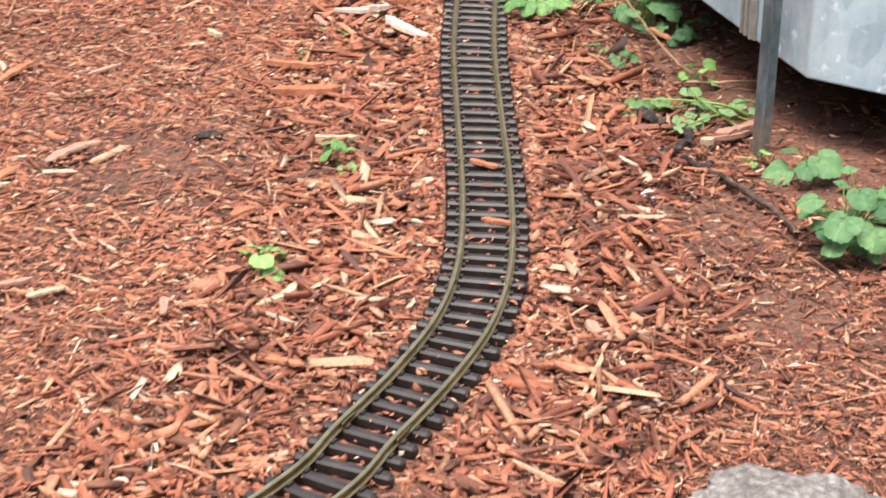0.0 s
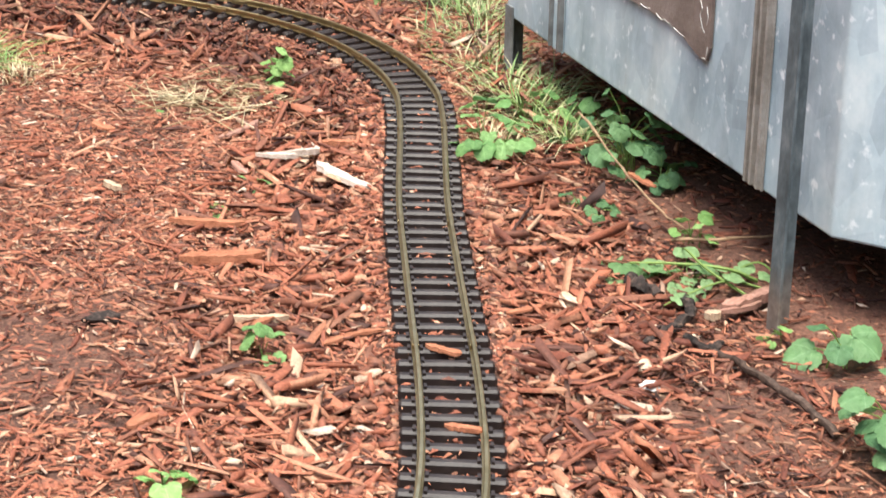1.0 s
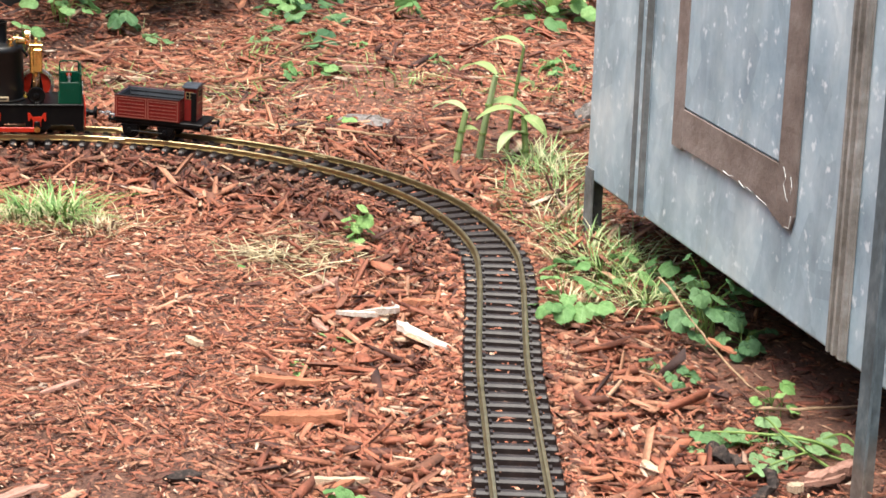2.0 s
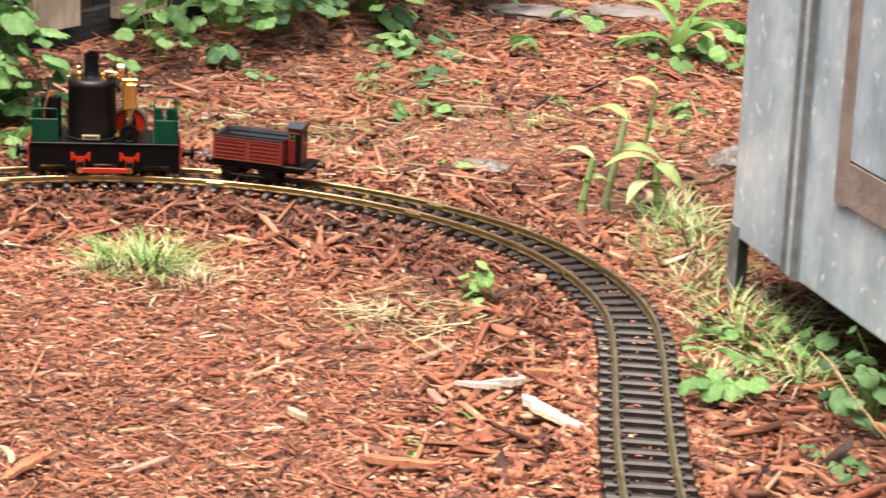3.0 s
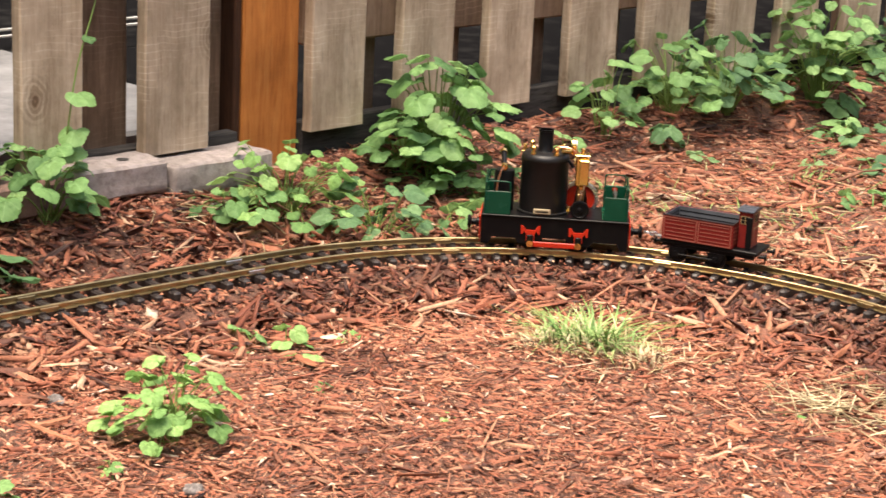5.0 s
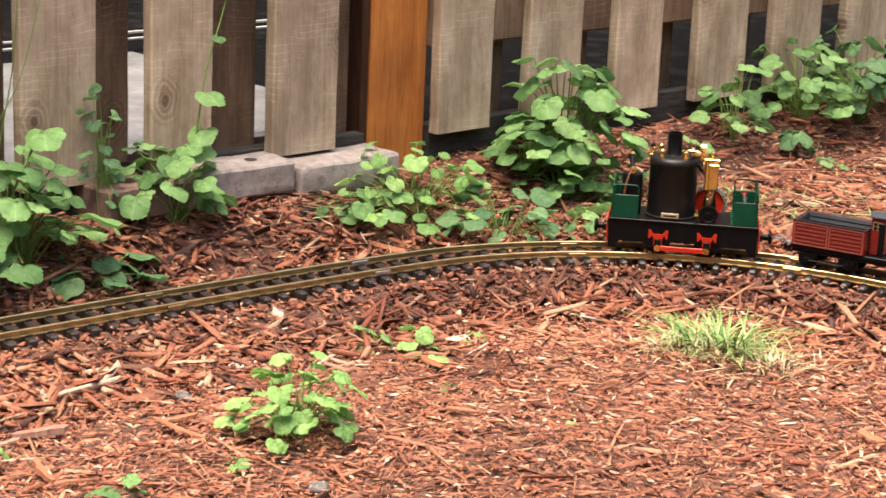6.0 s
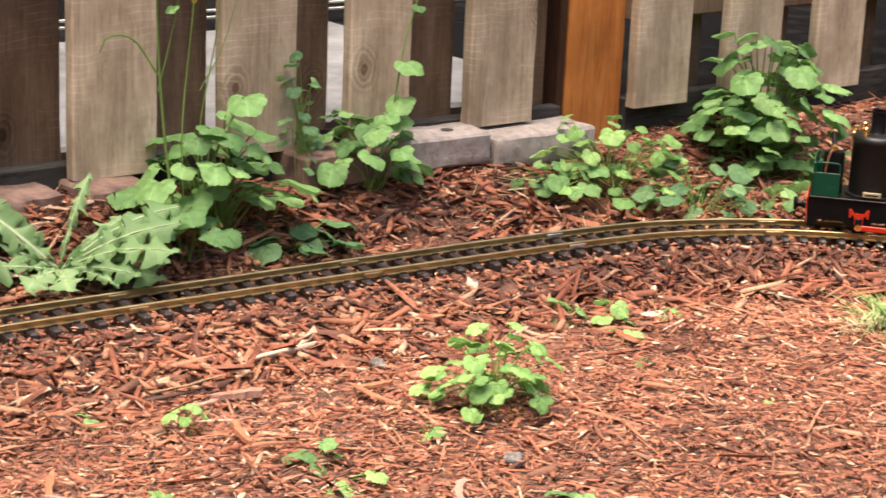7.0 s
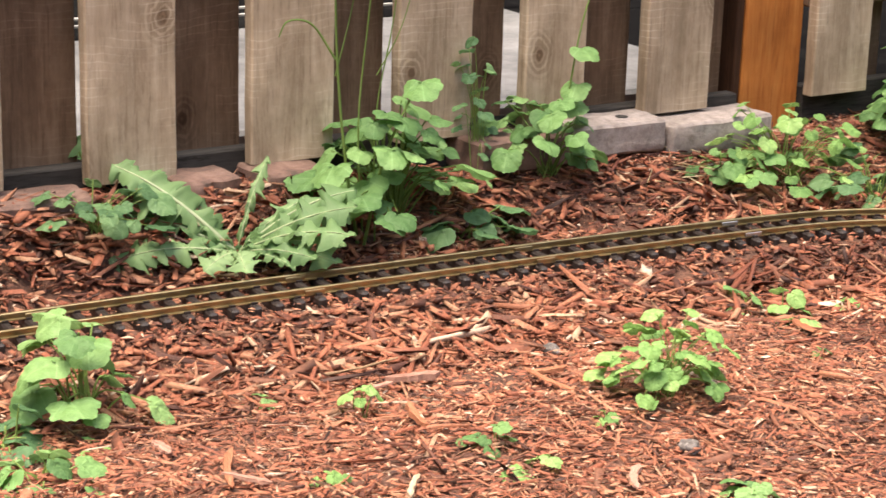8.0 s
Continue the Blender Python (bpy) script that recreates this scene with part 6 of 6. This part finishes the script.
straw_bed("straw", [(-0.47, 2.47, 0.12), (-0.50, 2.44, 0.11), (-0.44, 2.43, 0.11), (-0.50, 2.47, 0.07), (-0.46, 2.43, 0.06), (-0.53, 2.43, 0.05), (-0.43, 2.50, 0.05), (-0.21, 2.68, 0.06), (-0.72, 3.0, 0.12), (-1.40, 2.60, 0.1), (-0.60, 2.95, 0.1), (-0.8, 3.15, 0.2), (-0.5, 3.3, 0.25), (-0.75, 3.5, 0.3)], 300, 21, "dry straw lying on the mulch")


# ---- cut stalks by the bin ----
def long_leaf(seed):
    bm = bmesh.new()
    rows = []
    for k in range(9):
        t = k / 8
        w = 0.19 * math.sin(math.pi * min(1.0, t * 0.93 + 0.05)) ** 0.8
        z = 0.24 * math.sin(t * 1.9) - 0.46 * t * t
        rows.append([bm.verts.new((t * 0.9, s * w, z + 0.04 * abs(s))) for s in (-1, 0, 1)])
    for a, b in zip(rows, rows[1:]):
        for j in range(2):
            bm.faces.new((a[j], a[j + 1], b[j + 1], b[j]))
    for f in bm.faces:
        f.smooth = True
    return bm


M_BLADE = leafy("striped_blade", (0.30, 0.40, 0.15), (0.36, 0.46, 0.21), (0.43, 0.52, 0.30))


def build_stalks():
    shape = finish(long_leaf(1), "blade_leaf", M_BLADE, True, 80)
    for i, (x, y, h, lx, ly, leaves) in enumerate([(-0.353, 2.915, 0.085, 0.12, 0.1, ((160, 0.07), (40, 0.05))), (-0.325, 2.965, 0.135, 0.14, -0.05, ((150, 0.085), (20, 0.09))), (-0.252, 2.943, 0.075, -0.1, 0.05, ((200, 0.09), (235, 0.08), (330, 0.06))),
                                                   (-0.29, 3.02, 0.165, 0.1, 0.0, ((170, 0.08), (60, 0.06)))]):
        ob = root("cut_stalk", Matrix.Translation((x, y, ground_at(x, y) - 0.004)), "thick green cut stalk with long pale leaves", "plant", "cut stalks")
        bm = bmesh.new()
        pts = [(lx * h * (k / 6) ** 1.3, ly * h * (k / 6), h * k / 6) for k in range(7)]
        thick = 0.0032 if h > 0.15 else 0.0056
        tube(bm, pts, thick, 10, 0.75)
        part("stalk", bm, M_BLADE, ob, smooth=True)
        for k in (2, 4):
            part("node_ring", rod(bmesh.new(), Vector(pts[k]) - Vector((0, 0, 0.001)), Vector(pts[k]) + Vector((0, 0, 0.0012)), thick * 1.1, thick * 1.04, 10), M_STEM, ob)
        for j, (heading, length) in enumerate(leaves):
            leaf = new("blade_leaf", shape)
            leaf.parent = ob
            leaf.matrix_local = leaf_frame(Vector(pts[-1 - (j % 2) * 2]), radians(heading), radians(-10 + 14 * j), 0.2 * j, 0.86 * length)


build_stalks()


def build_bladed_weed(x, y):
    ob = root("bladed_weed", Matrix.Translation((x, y, ground_at(x, y) - 0.004)), "light green weed with long bent blades in the far mulch", "plant")
    shape = finish(long_leaf(2), "blade_leaf", M_BLADE_GREEN, True, 80)
    bm = bmesh.new()
    rng = random.Random(61)
    for heading, lift, length in ((20, 0.03, 0.15), (55, 0.05, 0.13), (150, 0.06, 0.14), (200, 0.02, 0.11), (310, 0.03, 0.14), (5, 0.08, 0.12), (120, 0.09, 0.11), (340, 0.06, 0.10), (80, 0.02, 0.13)):
        a = radians(heading)
        tip = Vector((0.25 * lift * math.cos(a), 0.25 * lift * math.sin(a), lift))
        tube(bm, [(0, 0, 0), tip * 0.5, tip], 0.0035, 6, 0.7)
        leaf = new("blade_leaf", shape)
        leaf.parent = ob
        leaf.matrix_local = leaf_frame(tip, a, radians(rng.uniform(-42, -14)), rng.uniform(-0.4, 0.4), 0.86 * length)
    part("stem", bm, M_STEM, ob, smooth=True)


M_BLADE_GREEN = leafy("light_green_blade", (0.12, 0.25, 0.065), (0.19, 0.34, 0.10), (0.29, 0.43, 0.17))
build_bladed_weed(-0.325, 4.03)


# ---- tall thin weeds against the fence ----
M_PETAL = paint_material("yellow_petal", (0.75, 0.55, 0.03), (0.65, 0.45, 0.02), 0.6, 60)


def tall_weed(x, y, ways, leaves, seed, label, flowers=(), mat=None):
    ob = root("tall_weed", Matrix.Translation((x, y, ground_at(x, y))), label, "plant")
    bm = bmesh.new()
    for pts, r in ways:
        tube(bm, arc(pts, 5), r, 5, 0.5)
    part("stem", bm, M_STEM, ob, smooth=True)
    rng = random.Random(seed)
    shapes = leaf_meshes(mat or M_LEAF_YOUNG)
    for p, s in leaves:
        leaf = new("leaf", rng.choice(shapes))
        leaf.parent = ob
        leaf.matrix_local = leaf_frame(p, rng.uniform(-1.5, -0.3), rng.uniform(0.35, 0.95) if p[2] > 0.05 else 0.1, rng.uniform(-0.3, 0.3), s)
    for p in flowers:
        part("flower", lathe(bmesh.new(), [(0.001, -0.004), (0.004, 0.0), (0.0055, 0.002), (0.003, 0.003)], p, seg=10), M_PETAL, ob, "small yellow flower", True)


tall_weed(0.12, 1.93, [([(0.05, 0.02, 0.008), (0.02, 0.01, 0.022), (-0.03, 0.018, 0.020), (-0.075, 0.03, 0.012)], 0.0022), ([(0.04, -0.02, 0.008), (0.0, 0.0, 0.024), (-0.02, 0.03, 0.03), (-0.025, 0.07, 0.016)], 0.0016),
                       ([(0.06, 0.0, 0.008), (0.02, -0.01, 0.018), (-0.02, -0.035, 0.01), (-0.04, -0.06, 0.008)], 0.0014), ([(0.02, 0.02, 0.01), (0.05, 0.03, 0.024), (0.075, 0.01, 0.012)], 0.0014)],
          [((-0.085, 0.03, 0.012), 0.034), ((-0.06, 0.022, 0.016), 0.030), ((-0.025, 0.065, 0.02), 0.026), ((-0.01, 0.02, 0.024), 0.026), ((0.02, 0.0, 0.022), 0.024), ((-0.03, -0.04, 0.012), 0.024), ((0.06, 0.02, 0.018), 0.026), ((0.03, 0.03, 0.02), 0.022)], 9,
          "wilted uprooted weed with limp stems lying on the mulch", mat=M_LEAF_GREY)
tall_weed(-1.592, 2.097, [([(0, 0, 0), (-0.02, -0.005, 0.12), (-0.03, -0.01, 0.26), (-0.03, -0.012, 0.42)], 0.0022), ([(0.01, 0.02, 0), (0.0, 0.03, 0.15), (0.012, 0.045, 0.27), (0.02, 0.05, 0.40)], 0.0012),
                        ([(-0.03, -0.01, 0.22), (-0.045, -0.035, 0.262), (-0.055, -0.065, 0.268), (-0.06, -0.075, 0.25)], 0.0016), ([(0.01, 0, 0), (0.02, 0.02, 0.10), (0.03, 0.055, 0.17), (0.035, 0.07, 0.19)], 0.0022),
                        ([(0.0, 0.01, 0), (-0.012, 0.012, 0.14), (-0.006, 0.022, 0.28), (0.004, 0.028, 0.42)], 0.0014), ([(-0.03, -0.01, 0.20), (-0.022, 0.006, 0.27), (-0.012, 0.012, 0.34)], 0.0010), ([(0.0, 0.03, 0.20), (0.022, 0.048, 0.26), (0.038, 0.064, 0.35)], 0.0009)],
          [((0.035, 0.07, 0.195), 0.047), ((0.03, 0.045, 0.155), 0.040), ((-0.02, -0.02, 0.10), 0.050), ((-0.03, -0.012, 0.33), 0.022), ((-0.02, 0.005, 0.30), 0.018)], 3,
          "tall thin flowering weed leaning against the fence", [(0.02, 0.05, 0.40), (-0.01, 0.03, 0.305)], M_LEAF)
tall_weed(-1.535, 2.40, [([(0, 0, 0), (0.01, 0.03, 0.10), (0.015, 0.05, 0.20), (0.02, 0.09, 0.30), (0.02, 0.10, 0.42)], 0.0016)],
          [((0.015, 0.045, 0.125), 0.040), ((0.012, 0.02, 0.105), 0.034), ((0.015, 0.05, 0.170), 0.038), ((0.02, 0.07, 0.24), 0.018), ((0.02, 0.10, 0.305), 0.034), ((0.02, 0.085, 0.31), 0.018)], 5, "tall vine-like green weed at the fence", mat=M_LEAF)


# ---- loose bark, sticks and stones ----
M_PALE_WOOD = wood_material("pale_split_wood", (0.30, 0.21, 0.14), (0.46, 0.35, 0.25), (0.58, 0.47, 0.36), (6, 60, 60))
M_WHITE_WOOD = wood_material("whitish_split_wood", (0.44, 0.36, 0.30), (0.60, 0.53, 0.47), (0.74, 0.68, 0.62), (6, 60, 60))
M_RED_WOOD = wood_material("red_bark_piece", (0.20, 0.07, 0.04), (0.34, 0.14, 0.08), (0.46, 0.23, 0.14), (6, 60, 60))
M_PINK_WOOD = wood_material("pink_split_bark", (0.24, 0.12, 0.09), (0.38, 0.215, 0.17), (0.48, 0.32, 0.26), (6, 60, 60))
M_DARK_WOOD = wood_material("blackened_stick", (0.008, 0.007, 0.007), (0.030, 0.024, 0.022), (0.13, 0.088, 0.072), (30, 30, 30))
M_BARK_STICK = wood_material("dark_brown_bark", (0.03, 0.02, 0.016), (0.075, 0.052, 0.042), (0.17, 0.12, 0.10), (30, 30, 30))
M_TAN = stone_material("tan_pebble", (0.34, 0.26, 0.17), (0.48, 0.39, 0.28), (0.58, 0.50, 0.40), 60)
M_TWIG = wood_material("dry_brown_twig", (0.20, 0.13, 0.08), (0.32, 0.22, 0.14), (0.42, 0.31, 0.20), (8, 60, 60))


def splinter(length, width, thick, seed, bend=0.1):
    """A split piece of wood with torn ends, along x."""
    rng = random.Random(seed)
    bm = bmesh.new()
    rows, n = [], 13
    for k in range(n + 1):
        t = k / n
        end = min(1, 5 * t + 0.25, 5 * (1 - t) + 0.25)
        w, h = width / 2 * end * rng.uniform(0.66, 1.18), thick / 2 * rng.uniform(0.75, 1.2) * (0.5 + 0.5 * end)
        x, y, z = (t - 0.5) * length + rng.uniform(-0.01, 0.01) * length, bend * length * (t - 0.5) ** 2 * 2, 0.06 * bend * length * math.sin(5 * t)
        rows.append([bm.verts.new(p) for p in ((x, y - w, z - h), (x, y + w, z - h * 0.8), (x, y + w * 0.85, z + h * 0.7), (x, y, z + h), (x, y - w * 0.85, z + h * 0.8))])
    for a, b in zip(rows, rows[1:]):
        for k in range(5):
            bm.faces.new((a[k], a[(k + 1) % 5], b[(k + 1) % 5], b[k]))
    bm.faces.new(list(reversed(rows[0])))
    bm.faces.new(rows[-1])
    return bm


def piece(x, y, heading, length, width, thick, mat, seed, label, bend=0.1, lift=0.0, tilt=0.0):
    z = ground_at(x, y) + 0.010 + thick / 2 + lift
    return thing("bark_piece", splinter(length, width, thick, seed, bend), mat, label, "bark piece", "loose bark pieces", at=Matrix.Translation((x, y, z)) @ Matrix.Rotation(radians(heading), 4, "Z") @ Matrix.Rotation(radians(tilt), 4, "Y"))


piece(-0.281, 2.173, -42, 0.098, 0.017, 0.007, M_WHITE_WOOD, 1, "pale split stick lying on the mulch", 0.1, 0.006)
piece(-0.352, 2.243, 40, 0.060, 0.010, 0.006, M_WHITE_WOOD, 2, "curled pale wood shaving on the mulch", 0.8, 0.005)
piece(-0.327, 2.262, 62, 0.055, 0.010, 0.007, M_WHITE_WOOD, 3, "curled pale wood shaving on the mulch", 0.9, 0.005)
piece(-0.35, 1.892, 22, 0.085, 0.018, 0.010, M_RED_WOOD, 4, "large reddish bark strip on the mulch")
piece(-0.29, 1.765, 15, 0.060, 0.009, 0.006, M_PALE_WOOD, 5, "pale splinter on the mulch")
piece(-0.40, 2.035, 5, 0.08, 0.012, 0.007, M_RED_WOOD, 6, "long reddish bark strip on the mulch")
piece(0.162, 1.888, 50, 0.074, 0.016, 0.010, M_PINK_WOOD, 8, "split pinkish piece of bark by the upright", 0.15)
piece(0.158, 1.874, 44, 0.060, 0.006, 0.006, M_PINK_WOOD, 58, "frayed pinkish splinter beside a split piece of bark", 0.25)
piece(0.126, 1.853, 35, 0.018, 0.011, 0.008, M_PALE_WOOD, 59, "broken pale end of a split piece of bark")
piece(-0.113, 1.722, -20, 0.036, 0.010, 0.004, M_RED_WOOD, 11, "red bark chip lying between the rails", 0.05, 0.002)
piece(-0.078, 1.576, -5, 0.034, 0.010, 0.004, M_RED_WOOD, 12, "red bark chip lying between the rails", 0.05, 0.002)
piece(-0.009, 1.86, -60, 0.032, 0.013, 0.006, M_PALE_WOOD, 13, "pale chip beside the track")
piece(-1.119, 1.61, -60, 0.05, 0.006, 0.005, M_PALE_WOOD, 14, "pale splinter on the mulch")
piece(-0.76, 1.84, 30, 0.016, 0.012, 0.008, M_PALE_WOOD, 16, "small pale chip in the mulch")
piece(-0.64, 2.085, 70, 0.015, 0.008, 0.006, M_PINK_WOOD, 17, "small pale chip in the mulch")
piece(-0.52, 2.10, -35, 0.03, 0.009, 0.006, M_PALE_WOOD, 18, "small pale chip in the mulch")
piece(-1.30, 1.84, 60, 0.06, 0.013, 0.007, M_PINK_WOOD, 19, "pinkish bark splinter on the mulch")
piece(-1.22, 1.74, -35, 0.06, 0.009, 0.006, M_RED_WOOD, 20, "long orange bark splinter on the mulch")
piece(-0.30, 2.30, 10, 0.05, 0.012, 0.008, M_RED_WOOD, 22, "reddish bark strip on the mulch")
piece(-0.95, 3.2, 10, 0.07, 0.010, 0.006, M_PALE_WOOD, 23, "pale splinter on the far mulch")
piece(-0.60, 3.4, 20, 0.06, 0.014, 0.008, M_PINK_WOOD, 24, "pinkish bark piece on the far mulch")
rng_b = random.Random(77)
for i in range(70):
    bx, by = rng_b.uniform(-1.4, 0.1), rng_b.uniform(1.15, 3.0)
    if float(track_distance(bx, by)[0]) > 0.085 and (bx - FENCE_O.x) * FENCE_N.x + (by - FENCE_O.y) * FENCE_N.y > 0.3:
        piece(bx, by, rng_b.uniform(0, 180), rng_b.uniform(0.03, 0.075), rng_b.uniform(0.007, 0.014), rng_b.uniform(0.002, 0.004), rng_b.choice([M_RED_WOOD, M_RED_WOOD, M_PINK_WOOD, M_PALE_WOOD]), 400 + i,
              "splintered cedar bark strip on the mulch", rng_b.uniform(-0.3, 0.3), 0.0, rng_b.uniform(-8, 8))


def stick(pts, r, mat, label, taper=0.6, name="stick"):
    bm = bmesh.new()
    way = arc([(x, y, ground_at(x, y) + 0.007 + z) for x, y, z in pts], 16 if r > 0.004 else 6)
    way = [Vector(p) + r * 0.8 * noise.noise_vector(Vector(p) * 60) for p in way]
    tube(bm, way, r, 9, taper)
    for v in bm.verts:
        v.co += r * 0.55 * noise.noise_vector(v.co * 110) + r * 0.35 * noise.noise_vector(v.co * 300)
    thing(name, bm, mat, label, "stick", smooth=True)


stick([(0.048, 1.925, 0.004), (0.06, 1.90, 0.01), (0.075, 1.885, 0.006)], 0.008, M_DARK_WOOD, "charred black nub of wood in the mulch")
stick([(0.098, 1.90, 0.000), (0.104, 1.87, 0.006), (0.100, 1.835, 0.006), (0.078, 1.805, 0.001), (0.062, 1.785, -0.001)], 0.0056, M_DARK_WOOD, "twisted charred black stick in the mulch")
stick([(0.10, 1.80, 0.004), (0.12, 1.785, 0.005), (0.135, 1.80, 0.003)], 0.005, M_DARK_WOOD, "short charred black stick in the mulch")
stick([(0.125, 1.787, 0.000), (0.152, 1.752, 0.004), (0.165, 1.733, 0.006), (0.20, 1.692, 0.003), (0.228, 1.645, 0.000)], 0.0032, M_BARK_STICK, "dark crooked branch in the mulch", 1.2)
stick([(-0.03, 2.29, 0.05), (-0.02, 2.26, 0.06), (0.028, 2.206, 0.02), (0.07, 2.13, 0.006), (0.102, 2.073, 0.003)], 0.0017, M_TWIG, "thin curved dry vine stem")
stick([(0.085, 2.05, 0.003), (0.14, 2.05, 0.004), (0.20, 2.075, 0.003)], 0.0020, M_TWIG, "thin dry twig below the bin")
stick([(-0.70, 2.98, 0.004), (-0.58, 2.96, 0.012), (-0.45, 2.99, 0.006)], 0.0024, M_TWIG, "thin dry stem lying behind the track")
stick([(-0.80, 3.02, 0.006), (-0.68, 2.95, 0.010), (-0.57, 2.94, 0.004)], 0.0020, M_TWIG, "thin dry stem lying behind the track")
stick([(-1.39, 1.80, 0.004), (-1.36, 1.82, 0.012), (-1.345, 1.87, 0.014)], 0.0018, M_TWIG, "thin dry stem in the mulch")
stick([(-0.21, 3.10, 0.004), (-0.18, 3.02, 0.03), (-0.15, 2.97, 0.06)], 0.004, M_TWIG, "dry twig leaning by the bin")


def stone(x, y, sx, sy, sz, seed, label, mat=None, sink=0.4, category="stone", turn=0):
    bm = bmesh.new()
    bmesh.ops.create_icosphere(bm, subdivisions=5 if sx > 0.05 else 3, radius=1)
    for v in bm.verts:
        q = v.co * 1.7 + Vector((seed, seed * 2.3, 0))
        v.co *= 1 + 0.28 * noise.noise(q) + 0.10 * noise.noise(q * 3.2) + 0.05 * noise.noise(q * 9) + 0.025 * noise.noise(q * 24)
        v.co = Vector((v.co.x * sx, v.co.y * sy, v.co.z * sz))
    thing("stone", bm, mat or M_STONE, label, category, "loose stones", smooth=True, at=Matrix.Translation((x, y, ground_at(x, y) + sz * (1 - 2 * sink))) @ Matrix.Rotation(radians(turn), 4, "Z"))


stone(0.226, 1.085, 0.082, 0.070, 0.030, 3, "rough grey stone half sunk in the mulch")
stone(-0.169, 3.25, 0.036, 0.03, 0.026, 5, "mossy grey stone behind the cut stalks")
stone(-0.57, 4.78, 0.13, 0.10, 0.012, 8, "flat grey stepping stone flush with the mulch", M_SLAB, sink=0.25)
stone(-0.66, 4.36, 0.11, 0.07, 0.012, 9, "flat grey stepping stone flush with the mulch", M_SLAB, sink=0.25)
stone(-0.47, 4.45, 0.10, 0.08, 0.012, 10, "flat grey stepping stone flush with the mulch", M_SLAB, sink=0.25)
stone(-0.989, 1.857, 0.011, 0.009, 0.008, 15, "small grey stone in the mulch", sink=0.1)
stone(-1.255, 2.02, 0.011, 0.007, 0.008, 21, "grey-brown nub beside the track", sink=0.1)
stone(0.064, 1.742, 0.010, 0.008, 0.007, 31, "tan broken pebble beside a black stick", M_TAN, sink=0.05)
stone(0.071, 1.708, 0.010, 0.008, 0.006, 38, "white broken pebble in the mulch", M_DIAL_WHITE, sink=0.05)
stone(-0.428, 1.743, 0.017, 0.008, 0.007, 41, "smooth dark nub of bark on the mulch", M_DARK_WOOD, sink=0.1, turn=20)
stone(-0.52, 3.08, 0.045, 0.03, 0.012, 12, "small grey flat stone in the far mulch")
